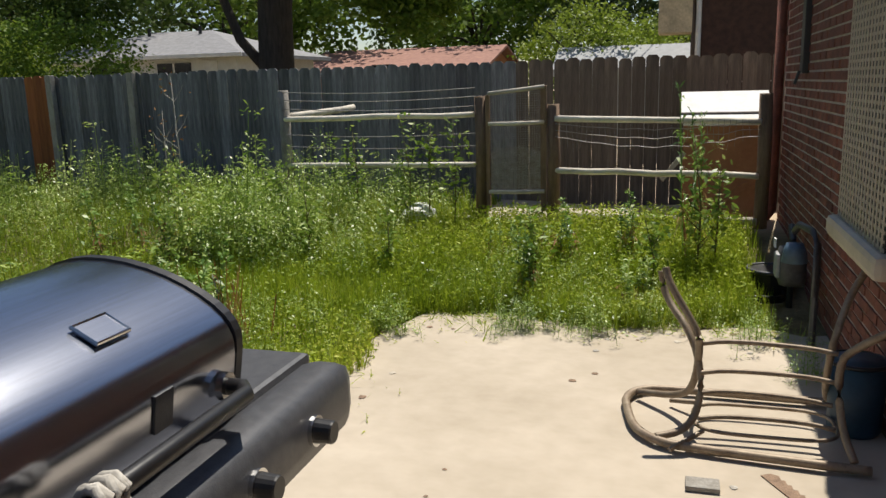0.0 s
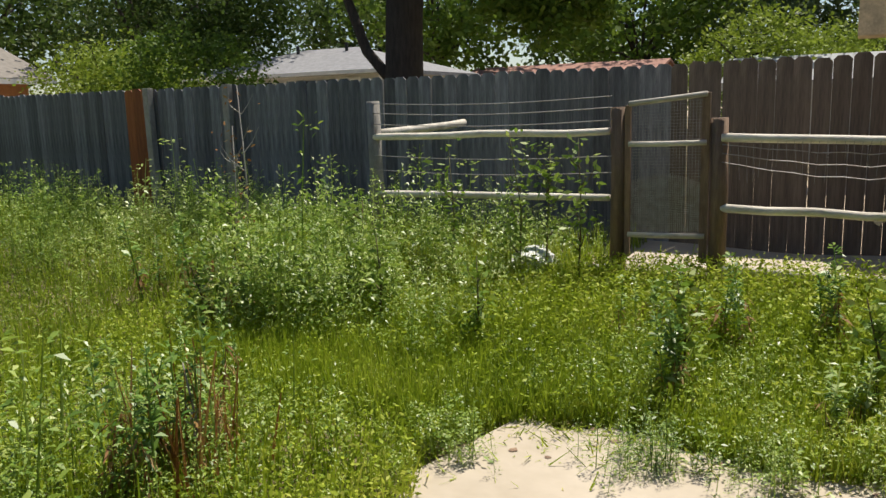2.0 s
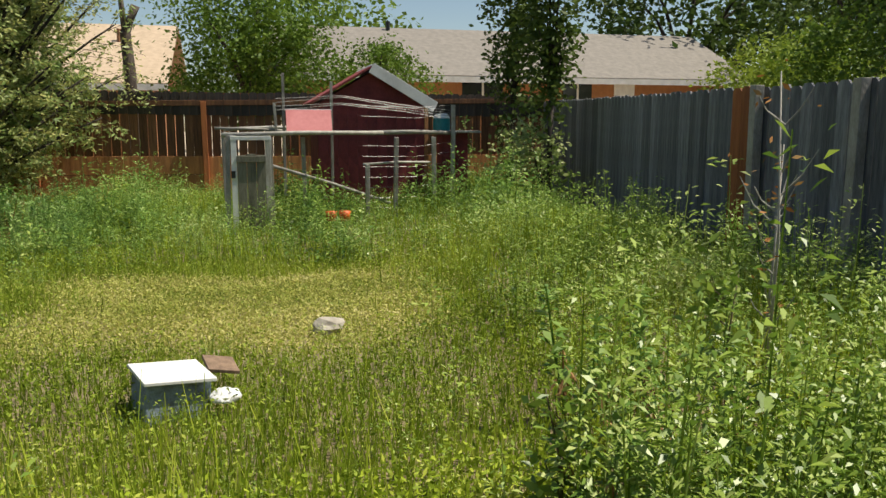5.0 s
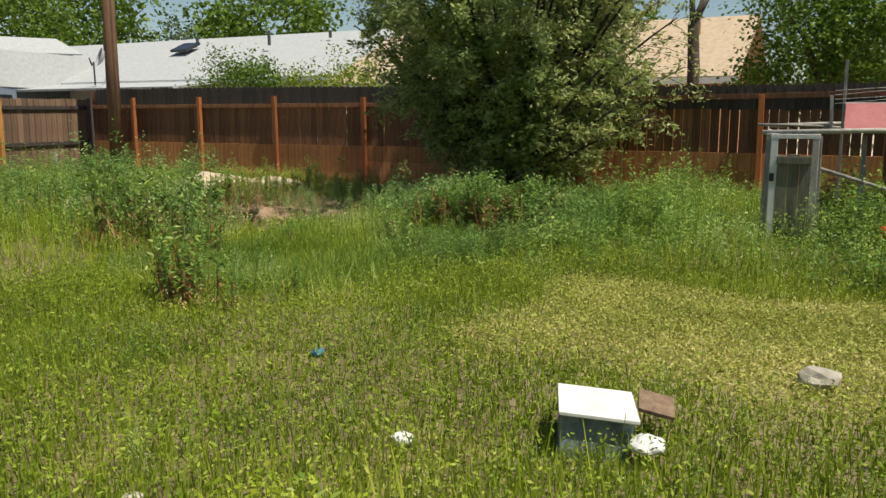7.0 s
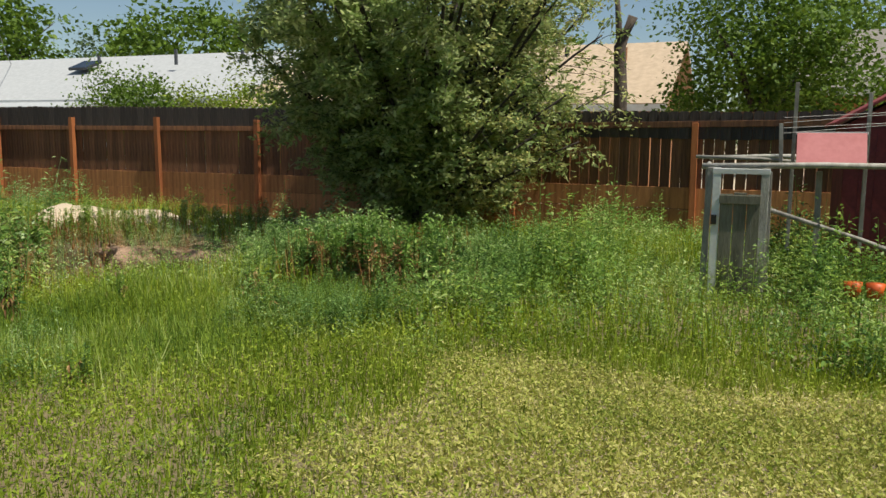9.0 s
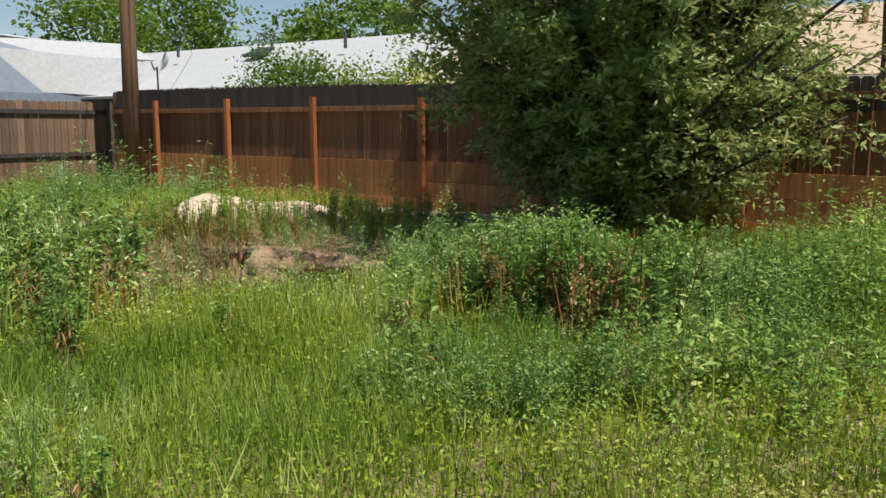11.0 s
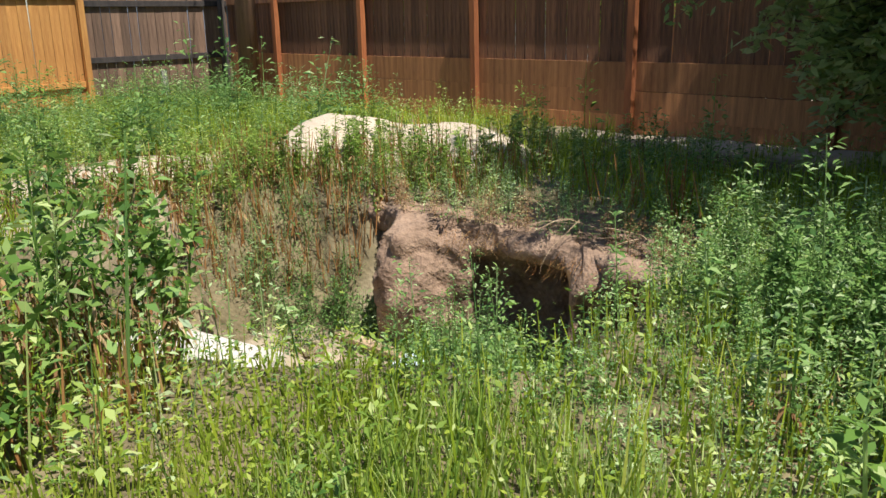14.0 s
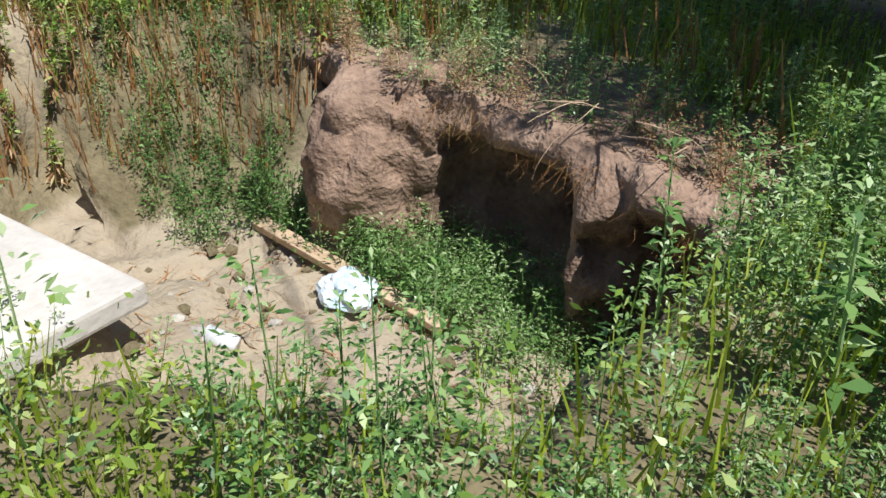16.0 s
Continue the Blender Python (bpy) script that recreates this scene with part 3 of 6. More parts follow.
for z0, dz in ((1.2, 0.06), (1.14, 0.08), (1.08, 0.1)):
    part("wire", Geo().tube([(-1.05 + 0.15 * j, 7.57, z0 - dz * math.sin(math.pi * j / 12) + 0.01 * math.sin(3 * j)) for j in range(13)], 0.003, 4), WIRE, rf)
mesh_wire = Geo()
for j in range(34):
    x = -1.0 + 0.05 * j
    mesh_wire.tube([(x, 7.57, 1.22), (x + 0.02 * math.sin(j), 7.57, 1.0 - 0.06 * math.sin(j * 0.7))], 0.0018, 3)
tagged(part("sagging_mesh", mesh_wire, WIRE, rf, "torn sagging wire mesh"), kind="stuff")
gate = thing("garden_gate", "weathered wooden frame gate with a sagging wire screen", "gate")
GX0, GX1, GY = -1.735, -1.165, 7.6
part("gate_stile", Geo().box((GX1, GY, 0.96), (0.055, 0.04, 1.19), bev=0.005), POST_WOOD, gate)
part("gate_stile", Geo().box((GX0 + 0.03, GY, 0.93), (0.04, 0.04, 1.1), bev=0.005), POST_WOOD, gate)
for z0, z1, mt in ((1.49, 1.545, RAIL_WOOD), (1.205, 1.215, RAIL_WOOD), (0.55, 0.56, RAIL_WOOD)):
    part("gate_rail", Geo().tube([(GX0 + 0.04, GY - 0.025, z0), ((GX0 + GX1) / 2, GY - 0.03, (z0 + z1) / 2 - 0.004), (GX1 + 0.01, GY - 0.025, z1)], 0.019, 8), mt, gate, smooth=True)


def screen(x0, x1, z0, z1, step, r, sag):
    """Woven wire between two stiles, hanging a little."""
    g_ = Geo()
    n_ = int((z1 - z0) / step)
    for j in range(n_ + 1):
        z_ = z0 + step * j
        g_.tube([(x0, GY + 0.01, z_), ((x0 + x1) / 2, GY + 0.012, z_ + sag * j / n_), (x1, GY + 0.01, z_ + 0.01)], r, 3)
    for j in range(int((x1 - x0) / step) + 1):
        x_ = x0 + step * j
        u_ = (x_ - x0) / (x1 - x0)
        g_.tube([(x_, GY + 0.012, z0), (x_, GY + 0.012, z1 + sag * 4 * u_ * (1 - u_))], r, 3)
    return g_


tagged(part("wire_screen", screen(GX0 + 0.04, GX1 - 0.02, 0.57, 0.93, 0.014, 0.0028, 0.06), WIRE, gate, "dense torn lower screen"), kind="stuff")
tagged(part("wire_screen", screen(GX0 + 0.04, GX1 - 0.02, 0.57, 1.5, 0.022, 0.0014, 0.01), WIRE, gate), kind="stuff")
step_slab = tagged(part("stepping_slab", Geo().box((-1.1, 8.05, 0.22), (1.5, 0.8, 0.1), bev=0.015), CONCRETE), "pale concrete slab under the gate", "slab")

# hutch behind the rail fence
hutch = thing("wooden_hutch", "tan plywood hutch with a white lid by the brick wall", "hutch")
part("body", Geo().box((0.5, 8.5, 0.68), (0.78, 0.62, 0.94), bev=0.008), BROWN_BOARD, hutch)
part("lid", Geo().box((0.5, 8.47, 1.31), (0.84, 0.68, 0.025), Matrix.Rotation(radians(22), 4, "X"), bev=0.004), WHITE_PAINT, hutch)
# Added dark strip: paints the shaded gap between the two lid sheets.
part("lid_strip", Geo().box((0.5, 8.27, 1.245), (0.85, 0.03, 0.022), Matrix.Rotation(radians(22), 4, "X"), bev=0.003), DARK_WOOD, hutch, "dark strip painted for the gap between lid sheets")
part("trim", Geo().box((0.5, 8.178, 1.16), (0.8, 0.03, 0.05), bev=0.004), WHITE_PAINT, hutch)
part("brace", Geo().box((0.62, 8.178, 0.5), (0.5, 0.02, 0.07), Matrix.Rotation(radians(-35), 4, "Y"), bev=0.004), BROWN_BOARD, hutch)
part("leg", Geo().box((0.14, 8.24, 0.22), (0.06, 0.06, 0.3), bev=0.004), BROWN_BOARD, hutch)
part("leg", Geo().box((0.86, 8.24, 0.22), (0.06, 0.06, 0.3), bev=0.004), BROWN_BOARD, hutch)
part("prop", Geo().box((0.02, 8.1, 0.75), (0.045, 0.03, 0.34), Matrix.Rotation(radians(38), 4, "Y"), bev=0.004), PALE_WOOD, hutch)

# ---- things on the house wall ----
cooler = thing("window_cooler", "beige slatted evaporative cooler on the brick wall", "air cooler", at=pose(0.0, 0.0, 0.0))
part("body", Geo().box((0.92, 3.72, 1.5), (0.2, 0.98, 1.3), bev=0.04), BEIGE_PLASTIC, cooler)
part("drain_pan", Geo().box((0.9, 3.72, 0.87), (0.27, 1.04, 0.1), bev=0.03), BEIGE_PLASTIC, cooler)
# Black sheet on the solid body paints the dark of the grid's holes.
part("pad", Geo().box((0.818, 3.72, 1.5), (0.01, 0.9, 1.18)), BLACK_METAL, cooler)
lv = Geo().box((0, 0, 0), (0.004, 0.9, 0.013)).mesh("slat", BEIGE_PLASTIC)
for j in range(35):
    part("slat", lv, None, cooler, at=Matrix.Translation((0.811, 3.72, 0.93 + 0.034 * j)))
lb = Geo().box((0, 0, 0), (0.004, 0.016, 1.16)).mesh("bar", BEIGE_PLASTIC)
for j in range(16):
    part("bar", lb, None, cooler, at=Matrix.Translation((0.807, 3.29 + 0.058 * j, 1.5)))
shade = thing("window_shutter", "dark narrow window shutter on the brick wall", "shutter")
part("frame", Geo().box((0.965, 6.75, 2.1), (0.05, 0.16, 1.0), bev=0.008), BLACK_METAL, shade)
part("hook", Geo().tube([(0.93, 6.75, 1.62), (0.9, 6.75, 1.52)], 0.012, 6), BLACK_METAL, shade)
meter = thing("gas_meter", "grey gas meter with pipes beside the brick wall", "gas meter")
part("meter_body", Geo().box((0.8, 5.55, 0.36), (0.17, 0.2, 0.26), bev=0.045), GREY_PAINT, meter, smooth=True)
part("meter_face", Geo().box((0.71, 5.54, 0.37), (0.03, 0.13, 0.16), bev=0.012), mat("pale_grey_enamel", (0.4, 0.41, 0.41), None, 0.5, 5, 0.02), meter)
part("regulator", Geo().tube([(0.78, 5.3, 0.44), (0.78, 5.3, 0.52), (0.78, 5.3, 0.56)], 0.08, 14, 0.05), mat("blue_grey_enamel", (0.12, 0.2, 0.3), None, 0.5, 5, 0.02), meter, smooth=True)
part("pipe", Geo().tube([(0.86, 4.98, 0.22), (0.86, 4.98, 0.62), (0.84, 5.06, 0.68), (0.8, 5.3, 0.68), (0.8, 5.5, 0.6)], 0.022, 8), GREY_PAINT, meter, smooth=True)
part("pipe", Geo().tube([(0.82, 5.7, 0.5), (0.82, 5.8, 0.58), (0.84, 5.85, 0.5), (0.84, 5.85, -0.05)], 0.022, 8), GREY_PAINT, meter, smooth=True)
part("tag", Geo().box((0.7, 5.62, 0.5), (0.01, 0.07, 0.06), bev=0.002), WHITE_PAINT, meter)
part("standpipe", Geo().tube([(0.86, 4.98, -0.05), (0.86, 4.98, 0.3)], 0.022, 8), GREY_PAINT, meter)
hose = thing("garden_hose", "coiled black hose on the ground by the wall", "hose")
part("coil", Geo().tube([(0.62 + 0.2 * math.cos(a / 3), 5.95 + 0.18 * math.sin(a / 3), 0.03 + 0.008 * math.sin(a) + 0.0008 * a) for a in range(56)], 0.014, 6), BLACK_METAL, hose, smooth=True)
basin = thing("black_basin", "black plastic basin on the ground by the wall", "basin")
part("shell", Geo().tube([(0.75, 6.15, -0.02), (0.75, 6.15, 0.05), (0.75, 6.15, 0.2)], 0.13, 20, 0.17), BLACK_METAL, basin, smooth=False)
part("rim", Geo().tube([(0.75 + 0.17 * math.cos(a), 6.15 + 0.17 * math.sin(a), 0.2) for a in np.linspace(0, 2 * math.pi, 25)], 0.014, 6), GREY_PAINT, basin, smooth=True)
bucket = thing("blue_bucket", "dark blue tub in the shade of the wall", "tub")
part("tub", Geo().tube([(0.86, 3.75, 0.0), (0.86, 3.75, 0.02), (0.86, 3.75, 0.34)], 0.1, 16, 0.125), mat("dark_blue_plastic", (0.02, 0.06, 0.1), None, 0.5, 5, 0.02), bucket, smooth=True)
part("rim", Geo().tube([(0.86 + 0.125 * math.cos(a), 3.75 + 0.125 * math.sin(a), 0.335) for a in np.linspace(0, 2 * math.pi, 21)], 0.01, 6), BLACK_METAL, bucket, smooth=True)

# ---- barbecue grill ----
GM = Matrix.Translation((-1.1, 1.0, 0.0)) @ Matrix.Rotation(radians(90), 4, "Z") @ Matrix.Diagonal((1, 1, 1.06, 1))
grill = thing("barbecue_grill", "stainless gas barbecue with domed lid and black knobs", "grill", at=GM)
prof = [(-0.266, 0.868), (-0.281, 0.95), (-0.291, 1.01), (-0.285, 1.045), (-0.258, 1.078), (-0.2, 1.115), (-0.12, 1.148), (-0.02, 1.17), (0.08, 1.172), (0.16, 1.15), (0.22, 1.1), (0.25, 1.0), (0.25, 0.868)]


def rounded(points, rounds=1):
    """Cuts the corners of an open outline twice, for a smooth bend."""
    for _ in range(rounds):
        out = [points[0]]
        for (p, q), (r, s) in zip(points, points[1:]):
            out += [(p * 0.75 + r * 0.25, q * 0.75 + s * 0.25), (p * 0.25 + r * 0.75, q * 0.25 + s * 0.75)]
        points = out + [points[-1]]
    return points


prof = rounded(prof)
lid = Geo()
W = 0.74
RX = Matrix.Rotation(math.pi / 2, 4, "Z")
for sx in (-W / 2, W / 2):
    lid.v += [(sx, y, z) for y, z in prof]
lid.f = [(i, i + 1, i + 1 + len(prof), i + len(prof)) for i in range(len(prof) - 1)]
lid_ob = part("lid", lid, STEEL, grill, "brushed steel domed lid", True)
for sx in (-W / 2 - 0.012, W / 2 + 0.012):
    part("lid_end", Geo().prism([(y * 1.01, z + (0.005 if z > 0.9 else 0)) for y, z in prof], 0.024, Matrix.Translation((sx + 0.012, 0, 0)) @ RX), BLACK_METAL, grill, "black cast end cap")
part("firebox", Geo().box((0, 0, 0.78), (0.76, 0.52, 0.16), bev=0.02), GREY_PAINT, grill)
part("control_panel", Geo().box((0.0, -0.32, 0.79), (1.5, 0.14, 0.16), bev=0.05), GREY_PAINT, grill, smooth=True)
for sx in (-1, 1):
    part("side_shelf", Geo().box((sx * 0.57, 0.0, 0.855), (0.36, 0.54, 0.045), bev=0.015), GREY_PAINT, grill)
part("handle", Geo().tube([(-0.31, -0.29, 0.95), (-0.31, -0.335, 0.95), (-0.28, -0.36, 0.95), (0.28, -0.36, 0.95), (0.31, -0.335, 0.95), (0.31, -0.29, 0.95)], 0.017, 12), BLACK_METAL, grill, smooth=True)
for sx in (-0.31, 0.31):
    part("handle_collar", Geo().tube([(sx, -0.288, 0.95), (sx, -0.304, 0.95)], 0.028, 14), CHROME, grill)
part("rope_wrap", Geo().tube([(-0.16 + 0.05 * math.sin(a / 12), -0.36 + 0.026 * math.cos(a * 0.9), 0.95 + 0.026 * math.sin(a * 0.9)) for a in range(40)], 0.009, 6), PALE_WOOD, grill, "pale rope wound round the handle", True)
part("badge", Geo().box((0.12, -0.287, 0.975), (0.055, 0.006, 0.07), Matrix.Rotation(radians(8), 4, "X"), bev=0.002), GREY_PAINT, grill, "dark maker's plate")
GT = Matrix.Translation((0.09, -0.2, 1.121)) @ Matrix.Rotation(radians(27), 4, "X") @ Matrix.Diagonal((0.82, 0.8, 1, 1))
gauge = part("gauge_frame", Geo().tube([(0.052, -0.034, 0), (0.052, 0.034, 0), (-0.052, 0.034, 0), (-0.052, -0.034, 0), (0.052, -0.034, 0)], 0.0045, 8), CHROME, grill, at=GT)
part("gauge_plate", Geo().box((0, 0, 0), (0.1, 0.064, 0.004), bev=0.001), STEEL, gauge)
for sx in (-0.54, -0.28, -0.02, 0.24, 0.5):
    part("knob_bezel", Geo().tube([(sx, -0.388, 0.79), (sx, -0.4, 0.79)], 0.034, 18), CHROME, grill)
    part("knob", Geo().tube([(sx, -0.4, 0.79), (sx, -0.436, 0.79), (sx, -0.44, 0.79)], 0.027, 18, 0.023), BLACK_METAL, grill, smooth=False)
for sx in (-0.36, 0.36):
    for sy in (-0.2, 0.2):
        part("leg", Geo().box((sx, sy, 0.36), (0.04, 0.04, 0.72), bev=0.004), BLACK_METAL, grill)
part("cart_panel", Geo().box((0, -0.21, 0.38), (0.7, 0.02, 0.6), bev=0.004), GREY_PAINT, grill)
part("bottom_shelf", Geo().box((0, 0, 0.1), (0.74, 0.44, 0.03), bev=0.006), BLACK_METAL, grill)

# ---- overturned chair frame ----
ch = thing("patio_chair_frame", "bare tan metal patio chair frame tipped on the concrete", "chair frame")
loop = [(-0.14, 3.72, 0.03), (-0.16, 3.86, 0.03), (-0.1, 3.98, 0.03), (0.02, 4.02, 0.03), (0.82, 4.0, 0.03)]
part("base_rail", Geo().bent(loop, 0.021, 8), TUBE_METAL, ch, smooth=True)
part("base_rail", Geo().bent([(-0.14, 3.72, 0.03), (-0.1, 3.5, 0.03), (0.0, 3.38, 0.03), (0.14, 3.34, 0.03), (0.84, 3.28, 0.03)], 0.021, 8), TUBE_METAL, ch, smooth=True)
part("arm", Geo().bent([(-0.1, 3.92, 0.04), (0.1, 3.75, 0.1), (0.16, 3.62, 0.2), (0.18, 3.55, 0.42), (0.16, 3.56, 0.5), (0.04, 3.62, 0.68), (0.02, 3.65, 0.75)], 0.017, 8), TUBE_METAL, ch, smooth=True)
part("arm", Geo().bent([(0.0, 3.4, 0.04), (0.12, 3.44, 0.06), (0.18, 3.5, 0.14), (0.19, 3.55, 0.3), (0.14, 3.62, 0.46), (0.02, 3.78, 0.58), (0.0, 3.8, 0.7)], 0.017, 8), TUBE_METAL, ch, smooth=True)
part("arm", Geo().bent([(0.78, 3.3, 0.05), (0.74, 3.42, 0.16), (0.73, 3.5, 0.4), (0.78, 3.46, 0.48), (0.9, 3.36, 0.6)], 0.017, 8), TUBE_METAL, ch, smooth=True)
part("arm", Geo().bent([(0.8, 3.95, 0.05), (0.73, 3.75, 0.16), (0.72, 3.62, 0.42), (0.8, 3.75, 0.62), (0.88, 3.85, 0.72)], 0.017, 8), TUBE_METAL, ch, smooth=True)
for y, z, y2, z2 in ((3.56, 0.43, 3.56, 0.42), (3.54, 0.3, 3.53, 0.3), (3.6, 0.18, 3.6, 0.17), (3.5, 0.1, 3.5, 0.1)):
    part("cross_bar", Geo().bent([(0.18, y, z), (0.3, y + 0.02, z + 0.015), (0.62, y2 + 0.02, z2 + 0.015), (0.74, y2, z2)], 0.011, 7), TUBE_METAL, ch, smooth=True)
ring = [(0.46 + 0.3 * math.copysign(abs(math.cos(a)) ** 0.5, math.cos(a)), 3.6 + 0.17 * math.copysign(abs(math.sin(a)) ** 0.6, math.sin(a)), 0.07) for a in np.linspace(0, 2 * math.pi, 40)]
part("seat_ring", Geo().tube(ring, 0.009, 7), TUBE_METAL, ch, smooth=True)
for s_ in (-1, 1):
    part("leg", Geo().tube([(0.2, 3.6 + 0.16 * s_, 0.07), (0.06, 3.58 + 0.28 * s_, 0.03)], 0.011, 7), TUBE_METAL, ch)
saw = thing("pruning_saw", "toothed dark saw blade lying on the patio", "saw")
sb = Geo()
sb.prism([(0, 0), (0.5, 0), (0.5, 0.05)] + [(0.5 - 0.02 * i - 0.01 * (i % 2), 0.05 + 0.012 * (i % 2)) for i in range(24)] + [(0, 0.04)], 0.006, Matrix.Translation((0.42, 3.2, 0.006)) @ Matrix.Rotation(radians(-62), 4, "Z") @ Matrix.Rotation(radians(-88), 4, "X"))
part("blade", sb, POST_WOOD, saw)
tile = tagged(part("paving_tile", Geo().box((0.19, 3.05, 0.012), (0.13, 0.09, 0.022), bev=0.004), PALE_WOOD), "small grey tile lying on the patio", "tile")
for i in range(70):
    x, y = rnd.uniform(-1.5, 0.75), (rnd.uniform(2.2, 5.2) if i % 4 == 0 else rnd.uniform(4.85, 5.3))
    s = rnd.uniform(0.008, 0.026)
    bm = bmesh.new()
    bmesh.ops.create_icosphere(bm, subdivisions=1, radius=s)
    for v in bm.verts:
        v.co = Vector((v.co.x * rnd.uniform(0.7, 1.4), v.co.y * rnd.uniform(0.7, 1.3), v.co.z * 0.12))
    tagged(part("dry_leaf", Geo().bm(bm), rnd.choice([SAND_STONE, POST_WOOD, PALE_WOOD]), at=pose(x, y, s * 0.1 + 0.001, 0, 0, rnd.uniform(0, 360))), "dry leaf scrap on the patio", "debris", "patio debris")

# ---- white box on the lawn ----
bx = thing("wooden_planter_box", "white topped box with streaked, shade blue side on the lawn", "box", at=Matrix.Translation((-5.8, 4.16, -0.02)) @ Matrix.Rotation(radians(109), 4, "Z") @ Matrix.Rotation(radians(5), 4, "Y") @ Matrix.Diagonal((0.9, 0.93, 0.9, 1)))
# The body's blue carries the shaded front as well as the streaks.
part("box_body", Geo().box((0, 0, 0.13), (0.36, 0.36, 0.24), bev=0.01), BLUE_WOOD, bx, "pale blue streaks with bluish shade painted in")
part("box_top", Geo().box((0, 0.0, 0.262), (0.4, 0.42, 0.02), bev=0.004), WHITE_PAINT, bx)
plank = tagged(part("board_scrap", Geo().box((0, 0, 0.0), (0.17, 0.2, 0.02), bev=0.004), POST_WOOD, at=pose(-5.98, 4.42, 0.19, 8, 12, 104)), "brown scrap board beside the white box", "board")
rag = bmesh.new()
bmesh.ops.create_icosphere(rag, subdivisions=3, radius=0.075)
for v in rag.verts:
    v.co = v.co * (1 + 0.4 * noise.noise(v.co * 14)) * 1.0
    v.co.z *= 0.45
tagged(part("plastic_scrap", Geo().bm(rag), WHITE_PAINT, at=pose(-5.66, 4.45, 0.12)), "crumpled white scrap beside the box", "litter")
for nme, x, y, s, mt, lab in (("stone", -6.95, 5.1, 0.11, SAND_STONE, "pale stone in the dry grass"), ("stone", -4.35, 2.75, 0.05, SAND_STONE, "small pale stone in the lawn"), ("blue_scrap", -6.37, 2.2, 0.045, BLUE_PLASTIC, "blue plastic scrap in the lawn"),
                            ("stone", -2.37, 7.45, 0.17, WHITE_PAINT, "white bundle at the rail fence"), ("stone", -5.4, 3.36, 0.05, WHITE_PAINT, "small pale stone in the lawn")):
    bm = bmesh.new()
    bmesh.ops.create_icosphere(bm, subdivisions=2, radius=s)
    for v in bm.verts:
        v.co = v.co * (1 + 0.5 * noise.noise(v.co * 9 + Vector((x, y, 0))))
        v.co.z *= 0.6
    tagged(part(nme, Geo().bm(bm), mt, at=pose(x, y, float(ground_height(x, y)) + s * 0.75)), lab, "stone" if nme == "stone" else "litter")

# ---- chicken coop and pen ----
coop = thing("chicken_coop", "dark red gabled coop with a pale roof", "coop")
FY0, FY1, FX0, FX1 = 5.65, 7.3, -15.3, -13.9
g = Geo()
g.prism([(FY0, 0.0), (FY1, 0.0), (FY1, 1.72), ((FY0 + FY1) / 2, 2.2), (FY0, 1.72)], FX1 - FX0, Matrix(((0, 1, 0, FX0), (1, 0, 0, 0), (0, 0, 1, 0.05), (0, 0, 0, 1))))
part("body", g, BARN_RED, coop)
# Sunlight is put into the paint: right slope white, left slope dark red.
for s_ in (-1, 1):
    mid = (FY0 + FY1) / 2 + s_ * 0.46
    part("roof_panel", Geo().box(((FX0 + FX1) / 2, mid, 2.06), (FX1 - FX0 + 0.3, 1.12, 0.035), Matrix.Rotation(-s_ * math.atan2(0.48, 0.82), 4, "X"), bev=0.006), WHITE_PAINT if s_ > 0 else BARN_RED, coop)
# Added white strip that paints the bright sunlit slope above the gable.
part("bargeboard", Geo().box((FX1 + 0.16, (FY0 + FY1) / 2 + 0.47, 2.02), (0.02, 1.14, 0.16), Matrix.Rotation(-math.atan2(0.48, 0.82), 4, "X"), bev=0.004), WHITE_PAINT, coop, "white strip painted for the sunlit roof slope")
brd = Geo().box((0, 0, 0), (0.02, 0.148, 1.66), bev=0.003).mesh("board", BARN_RED)
for i in range(11):
    part("board", brd, None, coop, at=Matrix.Translation((FX1 + 0.012, FY0 + 0.08 + 0.15 * i, 0.9)))
part("corner_board", Geo().box((FX1 + 0.015, FY1 + 0.02, 0.92), (0.05, 0.06, 1.7), bev=0.004), STUCCO_TAN, coop)
cs = thing("coop_shelf", "dark red shelf box beside the coop", "shelf")
part("shelf_top", Geo().box((-13.55, 7.72, 1.36), (0.6, 0.62, 0.03), bev=0.005), PALE_WOOD, cs)
part("shelf_body", Geo().box((-13.65, 7.68, 0.72), (0.36, 0.4, 1.25), bev=0.006), BARN_RED, cs)
wt = thing("water_jug", "teal water jug with white lid on the coop shelf", "jug")
part("jug", Geo().tube([(-13.4, 7.45, 1.376), (-13.4, 7.45, 1.56)], 0.13, 18), TEAL, wt, smooth=False)
part("lid", Geo().tube([(-13.4, 7.45, 1.56), (-13.4, 7.45, 1.6), (-13.4, 7.45, 1.63)], 0.13, 18, 0.09), WHITE_PAINT, wt)
pen = thing("chicken_pen", "weathered timber and wire run before the coop", "pen")
for x, y, h in ((-12.05, 4.36, 1.33), (-12.1, 4.9, 1.3), (-12.6, 5.35, 1.3), (-13.2, 4.3, 1.3), (-12.3, 6.55, 1.3), (-12.6, 7.15, 1.3), (-12.9, 7.5, 1.75), (-12.2, 6.15, 0.95)):
    part("post", Geo().box((x, y, h / 2 - 0.02), (0.055, 0.055, h + 0.04), Matrix.Rotation(rnd.uniform(-0.02, 0.02), 4, "X"), bev=0.005), PALE_WOOD, pen)
